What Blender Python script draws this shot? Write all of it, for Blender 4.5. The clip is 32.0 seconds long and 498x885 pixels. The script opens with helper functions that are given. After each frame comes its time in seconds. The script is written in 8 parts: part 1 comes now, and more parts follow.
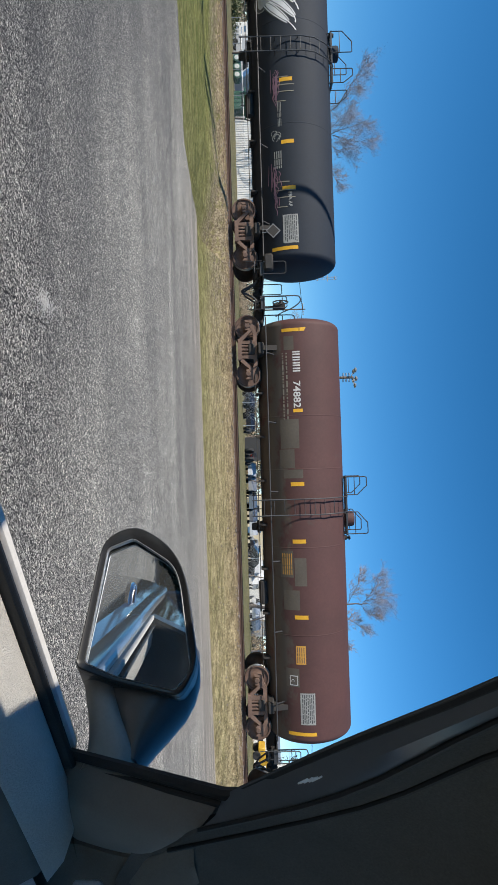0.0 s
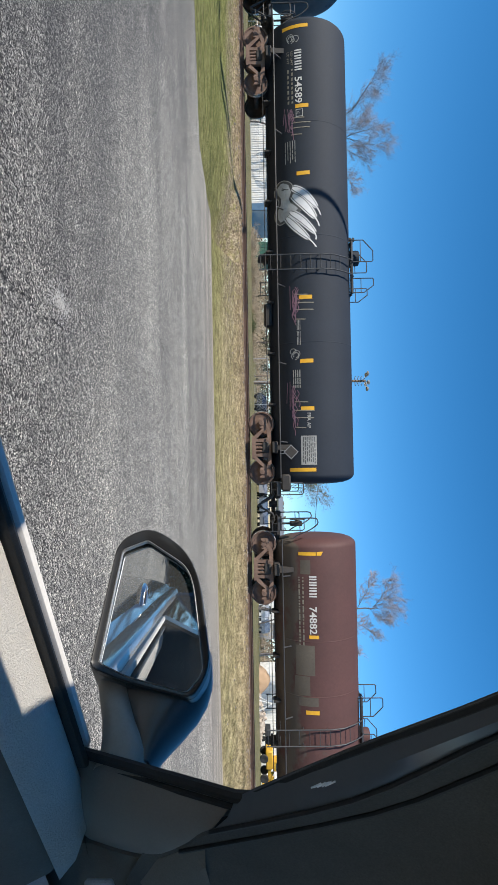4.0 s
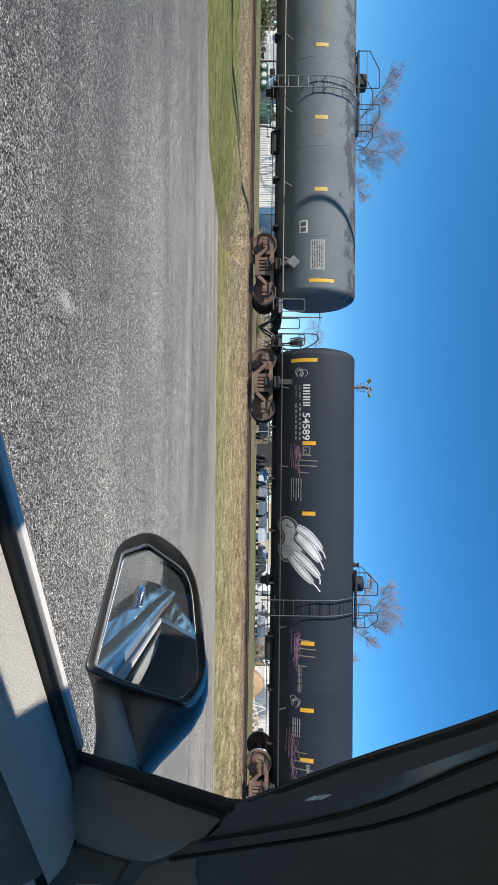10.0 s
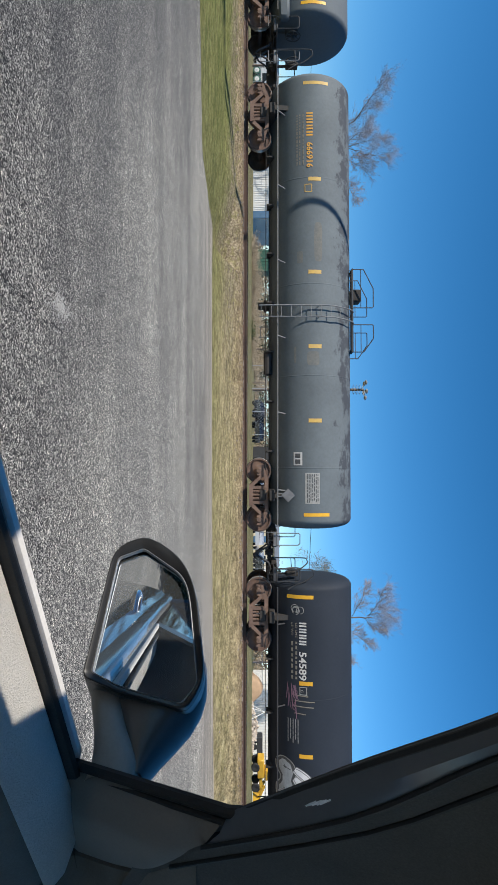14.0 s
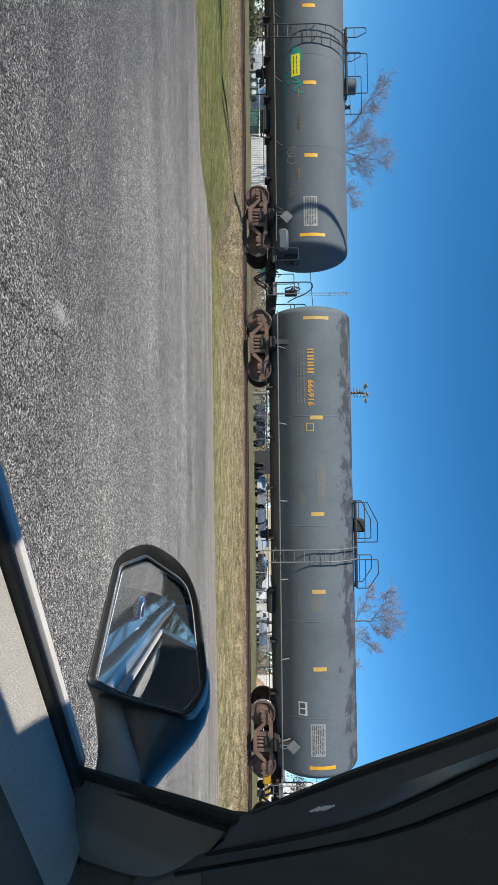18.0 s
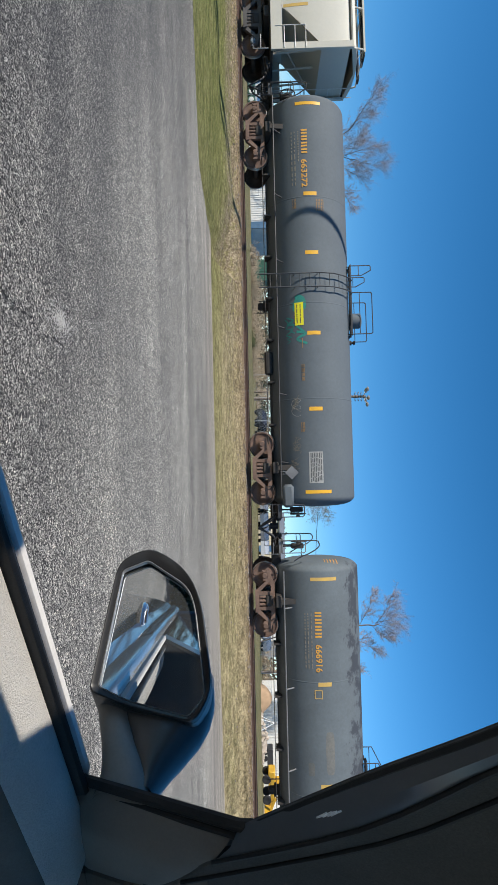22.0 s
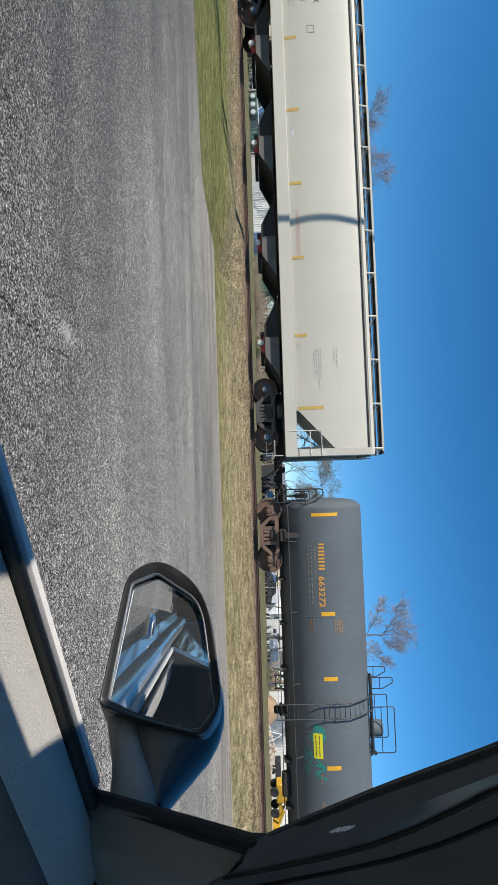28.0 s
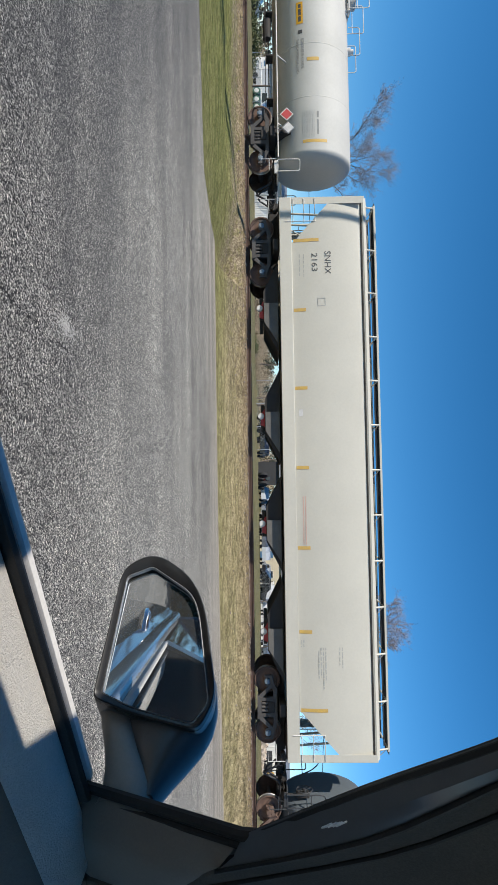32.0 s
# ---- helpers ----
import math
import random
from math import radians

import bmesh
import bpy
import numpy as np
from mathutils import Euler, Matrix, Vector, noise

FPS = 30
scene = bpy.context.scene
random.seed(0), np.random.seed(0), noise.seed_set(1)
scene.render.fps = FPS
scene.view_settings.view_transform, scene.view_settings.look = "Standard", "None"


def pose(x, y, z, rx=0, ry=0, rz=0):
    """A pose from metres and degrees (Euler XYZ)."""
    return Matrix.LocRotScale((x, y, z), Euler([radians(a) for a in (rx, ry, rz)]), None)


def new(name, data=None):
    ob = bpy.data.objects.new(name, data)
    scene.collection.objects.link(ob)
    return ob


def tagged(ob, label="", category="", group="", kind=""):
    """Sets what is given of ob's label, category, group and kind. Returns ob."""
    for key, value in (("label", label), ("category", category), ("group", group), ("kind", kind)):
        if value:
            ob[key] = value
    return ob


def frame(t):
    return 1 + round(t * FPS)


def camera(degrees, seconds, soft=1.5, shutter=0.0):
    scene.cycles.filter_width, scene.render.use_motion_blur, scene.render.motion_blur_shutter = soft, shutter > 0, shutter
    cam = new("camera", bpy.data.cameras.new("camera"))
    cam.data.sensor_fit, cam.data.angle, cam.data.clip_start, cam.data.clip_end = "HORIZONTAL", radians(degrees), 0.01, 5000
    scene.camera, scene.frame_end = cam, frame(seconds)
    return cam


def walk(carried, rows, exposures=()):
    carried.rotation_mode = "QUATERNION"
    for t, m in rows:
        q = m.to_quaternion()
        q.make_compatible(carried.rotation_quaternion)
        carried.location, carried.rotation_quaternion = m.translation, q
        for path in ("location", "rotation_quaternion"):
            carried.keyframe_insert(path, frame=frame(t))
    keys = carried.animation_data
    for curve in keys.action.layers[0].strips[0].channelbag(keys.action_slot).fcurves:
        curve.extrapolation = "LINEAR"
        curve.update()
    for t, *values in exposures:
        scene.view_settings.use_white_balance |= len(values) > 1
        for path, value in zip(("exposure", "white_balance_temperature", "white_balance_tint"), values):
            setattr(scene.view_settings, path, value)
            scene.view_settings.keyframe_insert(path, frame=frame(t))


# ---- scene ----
cam = camera(45, 32.0)
PATH = [
    (0, 0.009, 0.002, 1.460, 1.90, 0.01, -1.63),
    (0.5, 0.006, -0.000, 1.459, 1.98, -0.09, -1.26),
    (1, 0.010, -0.003, 1.459, 2.08, -0.12, -0.99),
    (1.5, 0.009, -0.001, 1.458, 1.98, -0.19, -0.90),
    (2, 0.009, -0.003, 1.459, 1.91, -0.34, -0.82),
    (2.5, 0.009, -0.002, 1.457, 1.90, -0.52, -0.83),
    (3, 0.007, -0.002, 1.452, 1.95, -0.71, -0.79),
    (3.5, 0.006, -0.003, 1.453, 2.03, -0.94, -0.91),
    (5.5, 0.005, -0.006, 1.450, 2.46, -1.24, -0.90),
    (6, 0.007, -0.004, 1.451, 2.90, -1.13, -1.08),
    (6.5, 0.000, -0.004, 1.453, 3.49, -1.03, -1.31),
    (7, -0.003, 0.004, 1.452, 4.13, -0.97, -1.47),
    (7.5, -0.008, 0.004, 1.451, 4.37, -0.99, -1.57),
    (8, -0.008, 0.003, 1.449, 4.16, -1.07, -1.24),
    (8.5, -0.004, 0.004, 1.447, 3.59, -1.21, -0.50),
    (9, -0.000, 0.004, 1.445, 2.94, -1.21, 0.33),
    (9.5, -0.001, 0.001, 1.446, 2.59, -1.18, 0.61),
    (10, 0.001, 0.001, 1.449, 2.46, -1.13, 0.68),
    (10.5, 0.000, 0.001, 1.447, 2.32, -1.15, 0.90),
    (11, 0.000, -0.001, 1.445, 2.29, -1.05, 1.04),
    (11.5, 0.000, -0.002, 1.448, 2.36, -0.97, 0.71),
    (12, -0.002, 0.007, 1.453, 2.57, -0.81, 0.49),
    (12.5, 0.001, 0.004, 1.450, 2.62, -0.81, 0.29),
    (13, -0.001, 0.004, 1.449, 2.63, -0.77, 0.16),
    (13.5, -0.002, 0.002, 1.450, 2.72, -0.78, 0.13),
    (14, -0.000, 0.003, 1.449, 2.77, -0.78, 0.11),
    (14.5, 0.001, 0.004, 1.450, 2.79, -0.83, 0.04),
    (16.5, -0.001, -0.001, 1.452, 3.09, -1.00, -0.39),
    (17, -0.000, 0.002, 1.449, 3.15, -0.96, -0.47),
    (17.5, -0.001, 0.001, 1.450, 3.20, -0.91, -0.47),
    (18, -0.002, -0.000, 1.451, 3.19, -0.91, -0.58),
    (18.5, -0.000, 0.002, 1.451, 3.28, -0.87, -0.73),
    (19, 0.001, 0.002, 1.451, 3.51, -0.86, -0.73),
    (19.5, -0.001, -0.000, 1.452, 3.61, -0.90, -0.88),
    (20, -0.001, 0.000, 1.452, 3.63, -0.98, -0.98),
    (20.5, -0.001, 0.001, 1.452, 3.66, -1.04, -1.14),
    (21, -0.001, 0.000, 1.450, 3.68, -1.03, -1.11),
    (21.5, -0.000, 0.002, 1.451, 3.67, -1.07, -1.19),
    (22, -0.000, 0.003, 1.451, 3.67, -1.06, -1.26),
    (22.5, 0.000, 0.003, 1.452, 3.74, -1.09, -1.24),
    (23, -0.001, 0.001, 1.453, 3.73, -1.15, -1.31),
    (23.5, -0.000, -0.001, 1.452, 3.83, -1.14, -1.39),
    (24, -0.001, -0.002, 1.452, 3.86, -1.15, -1.42),
    (24.5, 0.001, 0.001, 1.450, 4.03, -1.14, -1.51),
    (25, -0.001, -0.000, 1.452, 4.09, -1.15, -1.65),
    (25.5, -0.001, -0.001, 1.451, 4.27, -1.24, -1.72),
    (27.5, -0.003, -0.002, 1.448, 4.58, -1.50, -1.81),
    (28, -0.003, 0.001, 1.446, 4.60, -1.49, -1.80),
    (28.5, -0.004, 0.001, 1.444, 4.61, -1.49, -1.80),
    (29, -0.005, -0.002, 1.443, 4.65, -1.50, -1.73),
    (29.5, -0.004, 0.001, 1.446, 4.68, -1.60, -1.87),
    (30, -0.005, -0.000, 1.448, 4.67, -1.62, -1.76),
    (30.5, -0.008, -0.003, 1.445, 4.50, -1.44, -1.30),
    (31, -0.006, 0.001, 1.445, 4.26, -1.39, -1.05),
    (31.5, -0.004, 0.001, 1.443, 4.16, -1.28, -0.85),
    (32, -0.003, 0.001, 1.444, 4.21, -1.25, -0.75),
]


def held(x, y, z, yaw, pitch, lean):
    """The phone, held on its side: world up lies to the picture's right."""
    return pose(x, y, z, 90 + pitch, 0, yaw) @ pose(0, 0, 0, 0, 0, 90 + lean)


# the phone brightens its picture a little now and then
EXPOSURES = [(0, 0.28), (2, 0.28), (3, 0.35), (3.5, 0.42), (5.5, 0.50), (6, 0.50), (6.5, 0.46), (7, 0.40), (7.5, 0.30), (9, 0.28), (9.5, 0.36), (10, 0.46), (12, 0.48), (12.5, 0.38), (13, 0.30), (14, 0.28), (27.5, 0.26), (28, 0.22), (29, 0.14), (30, 0.18), (31, 0.22), (32, 0.22)]
walk(cam, [(t, held(*row)) for t, *row in PATH], EXPOSURES)

# ---- light ----
SUN_AZ, SUN_EL = radians(53.0), radians(39.0)      # the light travels this far to the right of straight ahead
world = bpy.data.worlds.new("world")
scene.world = world
world.use_nodes = True
wn = world.node_tree.nodes
sky = wn.new("ShaderNodeTexSky")
sky.sky_type, sky.sun_disc = "NISHITA", False
sky.sun_elevation, sky.sun_rotation = SUN_EL, SUN_AZ + math.pi
sky.altitude = 3000
sky.air_density, sky.dust_density, sky.ozone_density = 1.0, 0.0, 4.5
wn["Background"].inputs["Strength"].default_value = 0.12
clear = wn.new("ShaderNodeHueSaturation")
clear.inputs["Hue"].default_value, clear.inputs["Saturation"].default_value = 0.4935, 1.25
world.node_tree.links.new(sky.outputs[0], clear.inputs["Color"])
world.node_tree.links.new(clear.outputs[0], wn["Background"].inputs["Color"])
sun_data = bpy.data.lights.new("sun", "SUN")
sun_data.energy, sun_data.angle, sun_data.color = 5.0, radians(0.53), (1.0, 0.94, 0.84)
sun = new("sun", sun_data)
sun_dir = Vector((math.sin(SUN_AZ) * math.cos(SUN_EL), math.cos(SUN_AZ) * math.cos(SUN_EL), -math.sin(SUN_EL)))
sun.matrix_world = Matrix.Translation((-30, -30, 40)) @ sun_dir.to_track_quat("-Z", "Y").to_matrix().to_4x4()


# ---- materials ----
def surface(name, col, col2=None, s1=1.5, s2=30.0, rough=0.6, rough2=None, metal=0.0, bump=0.15, depth=0.004,
            stretch=(1, 1, 1), grain=0.25, coat=0.0, spot=None, spot_at=0.62, spot_scale=4.0, random_tint=0.0, emit=0.0):
    """A procedural surface: two colours mixed at a large scale, grain at a fine one, optional stains, and relief."""
    m = bpy.data.materials.new(name)
    m.use_nodes = True
    nt = m.node_tree
    n, link = nt.nodes, nt.links.new
    b = n["Principled BSDF"]
    tc, mp = n.new("ShaderNodeTexCoord"), n.new("ShaderNodeMapping")
    mp.inputs["Scale"].default_value = stretch
    link(tc.outputs["Object"], mp.inputs["Vector"])

    def tex(scale, detail, rough_=0.6):
        t = n.new("ShaderNodeTexNoise")
        t.inputs["Scale"].default_value, t.inputs["Detail"].default_value, t.inputs["Roughness"].default_value = scale, detail, rough_
        link(mp.outputs[0], t.inputs["Vector"])
        return t.outputs["Fac"]

    def ramp(fac, lo, hi):
        r = n.new("ShaderNodeMapRange")
        r.inputs["From Min"].default_value, r.inputs["From Max"].default_value = lo, hi
        link(fac, r.inputs["Value"])
        return r.outputs["Result"]

    def mix(fac, a, c, kind="MIX"):
        x = n.new("ShaderNodeMix")
        x.data_type, x.blend_type = "RGBA", kind
        for v, k in ((fac, 0), (a, 6), (c, 7)):
            if isinstance(v, (int, float)):
                x.inputs[k].default_value = v
            elif isinstance(v, tuple):
                x.inputs[k].default_value = (*v, 1)
            else:
                link(v, x.inputs[k])
        return x.outputs[2]

    col2 = col2 or tuple(c * 0.72 for c in col)
    big, fine = tex(s1, 5), tex(s2, 4, 0.7)
    out = mix(ramp(big, 0.35, 0.68), tuple(col), tuple(col2))
    out = mix(grain, out, mix(ramp(fine, 0.3, 0.7), (0.45, 0.45, 0.45), (1.5, 1.5, 1.5)), "MULTIPLY")
    if spot:
        out = mix(ramp(tex(spot_scale, 6), spot_at, spot_at + 0.08), out, tuple(spot))
    if random_tint:
        oi = n.new("ShaderNodeObjectInfo")
        r = ramp(oi.outputs["Random"], 0, 1)
        v = n.new("ShaderNodeMapRange")
        v.inputs["To Min"].default_value, v.inputs["To Max"].default_value = 1 - random_tint, 1 + random_tint
        link(r, v.inputs["Value"])
        hs = n.new("ShaderNodeHueSaturation")
        link(v.outputs[0], hs.inputs["Value"])
        link(out, hs.inputs["Color"])
        out = hs.outputs[0]
    link(out, b.inputs["Base Color"])
    rr = n.new("ShaderNodeMapRange")
    rr.inputs["To Min"].default_value, rr.inputs["To Max"].default_value = rough, rough2 if rough2 is not None else min(1, rough + 0.15)
    link(big, rr.inputs["Value"])
    link(rr.outputs[0], b.inputs["Roughness"])
    b.inputs["Metallic"].default_value = metal
    b.inputs["Coat Weight"].default_value = coat
    b.inputs["Coat Roughness"].default_value = 0.05
    if bump:
        bp = n.new("ShaderNodeBump")
        bp.inputs["Strength"].default_value, bp.inputs["Distance"].default_value = bump, depth
        link(fine, bp.inputs["Height"])
        link(bp.outputs[0], b.inputs["Normal"])
    if emit:
        b.inputs["Emission Color"].default_value = (*col, 1)
        b.inputs["Emission Strength"].default_value = emit
    return m


def glass(name, tint=(0.9, 0.95, 0.95), rough=0.0):
    m = bpy.data.materials.new(name)
    m.use_nodes = True
    b = m.node_tree.nodes["Principled BSDF"]
    b.inputs["Base Color"].default_value = (*tint, 1)
    b.inputs["Roughness"].default_value, b.inputs["IOR"].default_value = rough, 1.45
    b.inputs["Transmission Weight"].default_value = 1.0
    return m


def asphalt():
    """Old, coarse asphalt: pale stones in a dark binder, worn lanes, patches, fine cracks, and a painted near-to-far
    brightening.
    """
    m = bpy.data.materials.new("asphalt")
    m.use_nodes = True
    nt = m.node_tree
    n, link = nt.nodes, nt.links.new
    b = n["Principled BSDF"]
    tc = n.new("ShaderNodeTexCoord")
    src = tc.outputs["Object"]

    def noise_(scale, detail=4, vec=src):
        t = n.new("ShaderNodeTexNoise")
        t.inputs["Scale"].default_value, t.inputs["Detail"].default_value = scale, detail
        link(vec, t.inputs["Vector"])
        return t

    def rng(v, a, c, lo=0.0, hi=1.0):
        r = n.new("ShaderNodeMapRange")
        for k, w in (("From Min", a), ("From Max", c), ("To Min", lo), ("To Max", hi)):
            r.inputs[k].default_value = w
        link(v, r.inputs["Value"])
        return r.outputs[0]

    def mix(f, a, c, kind="MIX"):
        x = n.new("ShaderNodeMix")
        x.data_type, x.blend_type = "RGBA", kind
        for v, k in ((f, 0), (a, 6), (c, 7)):
            if isinstance(v, (int, float)):
                x.inputs[k].default_value = v
            elif isinstance(v, tuple):
                x.inputs[k].default_value = (*v, 1)
            else:
                link(v, x.inputs[k])
        return x.outputs[2]

    def cells(scale):
        v = n.new("ShaderNodeTexVoronoi")
        v.inputs["Scale"].default_value = scale
        link(src, v.inputs["Vector"])
        return v

    def grain(scale, detail, rough_, lo, hi, dark, light, weight, col_):
        t = n.new("ShaderNodeTexNoise")
        t.inputs["Scale"].default_value, t.inputs["Detail"].default_value, t.inputs["Roughness"].default_value = scale, detail, rough_
        link(src, t.inputs["Vector"])
        return mix(weight, col_, mix(rng(t.outputs["Fac"], lo, hi), (dark,) * 3, (light, light, light * 0.985)), "MULTIPLY")

    # stones of two sizes in the dark binder
    vor = cells(100.0)
    grey = n.new("ShaderNodeSeparateColor")
    link(vor.outputs["Color"], grey.inputs[0])
    stones = mix(grey.outputs[0], (0.205, 0.196, 0.18), (0.64, 0.605, 0.555))
    stones = mix(rng(vor.outputs["Distance"], 0.42, 0.61), stones, (0.014, 0.0132, 0.0122))
    big = cells(48.0)
    lump = n.new("ShaderNodeSeparateColor")
    link(big.outputs["Color"], lump.inputs[0])
    col = mix(0.8, stones, mix(lump.outputs[0], (0.62, 0.62, 0.62), (1.5, 1.49, 1.47)), "MULTIPLY")
    col = mix(rng(big.outputs["Distance"], 0.52, 0.70, 0.0, 0.6), col, (0.014, 0.0135, 0.013))
    col = grain(30.0, 4.0, 0.75, 0.36, 0.64, 0.5, 1.6, 0.8, col)
    col = grain(9.0, 8.0, 0.85, 0.38, 0.62, 0.62, 1.45, 0.75, col)
    st = n.new("ShaderNodeMapping")
    st.inputs["Scale"].default_value = (0.13, 1.1, 1)
    st.inputs["Rotation"].default_value = (0, 0, radians(-6))
    link(src, st.inputs["Vector"])
    lanes = noise_(0.9, 6, st.outputs[0])
    patches = noise_(0.35, 5)
    col = mix(0.8, col, mix(rng(lanes.outputs["Fac"], 0.36, 0.66), (0.68, 0.68, 0.69), (1.36, 1.35, 1.33)), "MULTIPLY")
    col = mix(0.5, col, mix(rng(patches.outputs["Fac"], 0.35, 0.65), (0.8, 0.8, 0.8), (1.2, 1.2, 1.18)), "MULTIPLY")
    # brightness by viewing angle put into the colour: near dark, far pale
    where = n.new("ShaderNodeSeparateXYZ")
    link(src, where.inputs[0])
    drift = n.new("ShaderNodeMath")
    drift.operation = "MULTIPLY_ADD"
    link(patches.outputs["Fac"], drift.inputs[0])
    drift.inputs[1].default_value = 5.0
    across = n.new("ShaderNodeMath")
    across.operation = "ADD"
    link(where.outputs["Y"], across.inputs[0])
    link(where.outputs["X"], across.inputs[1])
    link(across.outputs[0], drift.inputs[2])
    view_tone = rng(drift.outputs[0], 1.5, 10.0)
    col = mix(1.0, col, mix(view_tone, (0.52, 0.52, 0.525), (1.32, 1.31, 1.29)), "MULTIPLY")
    # sandy gravel drifted over the far margin, past the bend of the grass
    margin = n.new("ShaderNodeMath")
    margin.operation = "MULTIPLY_ADD"
    link(lanes.outputs["Fac"], margin.inputs[0])
    margin.inputs[1].default_value = 3.2
    link(where.outputs["Y"], margin.inputs[2])
    past = n.new("ShaderNodeMath")
    past.operation = "MULTIPLY"
    link(rng(margin.outputs[0], 16.8, 18.8, 0.0, 0.42), past.inputs[0])
    link(rng(where.outputs["X"], -9.0, -7.0), past.inputs[1])
    col = mix(past.outputs[0], col, mix(rng(lanes.outputs["Fac"], 0.4, 0.6), (0.26, 0.228, 0.195), (0.41, 0.365, 0.31)))
    link(col, b.inputs["Base Color"])
    b.inputs["Roughness"].default_value = 0.82
    bp = n.new("ShaderNodeBump")
    bp.inputs["Strength"].default_value, bp.inputs["Distance"].default_value = 0.4, -0.006
    link(vor.outputs["Distance"], bp.inputs["Height"])
    link(bp.outputs[0], b.inputs["Normal"])
    return m


def ground_material():
    """Mown grass, green near the bend and straw-dry along the line, with bare dirt and gravel by the track."""
    m = bpy.data.materials.new("verge_ground")
    m.use_nodes = True
    nt = m.node_tree
    n, link = nt.nodes, nt.links.new
    b = n["Principled BSDF"]
    tc = n.new("ShaderNodeTexCoord")
    src = tc.outputs["Object"]
    sep = n.new("ShaderNodeSeparateXYZ")
    link(src, sep.inputs[0])

    def noise_(scale, detail=5):
        t = n.new("ShaderNodeTexNoise")
        t.inputs["Scale"].default_value, t.inputs["Detail"].default_value, t.inputs["Roughness"].default_value = scale, detail, 0.65
        link(src, t.inputs["Vector"])
        return t.outputs["Fac"]

    def rng(v, a, c, lo=0.0, hi=1.0):
        r = n.new("ShaderNodeMapRange")
        for k, w in (("From Min", a), ("From Max", c), ("To Min", lo), ("To Max", hi)):
            r.inputs[k].default_value = w
        link(v, r.inputs["Value"])
        return r.outputs[0]

    def mix(f, a, c, kind="MIX"):
        x = n.new("ShaderNodeMix")
        x.data_type, x.blend_type = "RGBA", kind
        for v, k in ((f, 0), (a, 6), (c, 7)):
            if isinstance(v, (int, float)):
                x.inputs[k].default_value = v
            elif isinstance(v, tuple):
                x.inputs[k].default_value = (*v, 1)
            else:
                link(v, x.inputs[k])
        return x.outputs[2]

    def math_(op, a, c):
        x = n.new("ShaderNodeMath")
        x.operation = op
        for v, k in ((a, 0), (c, 1)):
            if isinstance(v, (int, float)):
                x.inputs[k].default_value = v
            else:
                link(v, x.inputs[k])
        return x.outputs[0]

    st = n.new("ShaderNodeMapping")
    st.inputs["Scale"].default_value = (0.35, 2.2, 1)
    link(src, st.inputs["Vector"])
    streak = n.new("ShaderNodeTexNoise")
    streak.inputs["Scale"].default_value, streak.inputs["Detail"].default_value, streak.inputs["Roughness"].default_value = 2.0, 8.0, 0.75
    link(st.outputs[0], streak.inputs["Vector"])
    big, mid, fine = noise_(0.25), streak.outputs["Fac"], noise_(14)
    green = mix(rng(mid, 0.35, 0.65), (0.095, 0.112, 0.033), (0.21, 0.205, 0.085))
    straw = mix(rng(mid, 0.38, 0.62), (0.36, 0.30, 0.185), (0.215, 0.192, 0.10))
    # greener towards the bend of the road and beyond the line
    dry = rng(math_("ADD", sep.outputs["X"], math_("MULTIPLY", big, 6.0)), -9.0, -1.0)
    near = rng(math_("ADD", sep.outputs["Y"], math_("MULTIPLY", mid, 1.6)), 19.4, 21.0, 0.3, 1.0)
    dry = math_("MULTIPLY", dry, near)
    far = rng(sep.outputs["Y"], 25.0, 26.5)
    dry = math_("MULTIPLY", dry, math_("SUBTRACT", 1.0, math_("MULTIPLY", far, 0.3)))
    col = mix(dry, green, straw)
    edge = math_("ADD", sep.outputs["Y"], math_("MULTIPLY", mid, 1.2))
    dirt = mix(rng(fine, 0.35, 0.65), (0.16, 0.105, 0.07), (0.3, 0.235, 0.17))
    on = math_("MULTIPLY", rng(edge, 21.6, 22.6), rng(edge, 24.9, 25.5, 1.0, 0.0))
    # scattered gray gravel that has washed down from the line
    wash = math_("MULTIPLY", rng(edge, 20.2, 21.0), rng(sep.outputs["X"], 0.0, -7.0, 0.15, 0.9))
    speckle = noise_(5.0)
    col = mix(math_("MULTIPLY", wash, rng(speckle, 0.40, 0.5)), col, mix(rng(fine, 0.4, 0.6), (0.16, 0.128, 0.09), (0.31, 0.265, 0.195)))
    col = mix(math_("MULTIPLY", far, 0.8), col, mix(rng(noise_(0.9), 0.4, 0.6), (0.085, 0.095, 0.035), (0.22, 0.185, 0.105)))
    col = mix(on, col, dirt)
    clump = n.new("ShaderNodeMapping")
    clump.inputs["Scale"].default_value = (1.1, 3.4, 1)
    link(src, clump.inputs["Vector"])
    sod = n.new("ShaderNodeTexNoise")
    sod.inputs["Scale"].default_value, sod.inputs["Detail"].default_value, sod.inputs["Roughness"].default_value = 2.2, 6.0, 0.7
    link(clump.outputs[0], sod.inputs["Vector"])
    col = mix(0.85, col, mix(rng(sod.outputs["Fac"], 0.38, 0.62), (0.74, 0.72, 0.66), (1.6, 1.57, 1.5)), "MULTIPLY")
    col = mix(0.7, col, mix(rng(fine, 0.3, 0.7), (0.5, 0.5, 0.5), (1.45, 1.45, 1.4)), "MULTIPLY")
    link(col, b.inputs["Base Color"])
    b.inputs["Roughness"].default_value = 0.95
    b.inputs["Specular IOR Level"].default_value = 0.15
    bp = n.new("ShaderNodeBump")
    bp.inputs["Strength"].default_value, bp.inputs["Distance"].default_value = 0.9, 0.06
    link(math_("ADD", math_("MULTIPLY", sod.outputs["Fac"], 2.2), fine), bp.inputs["Height"])
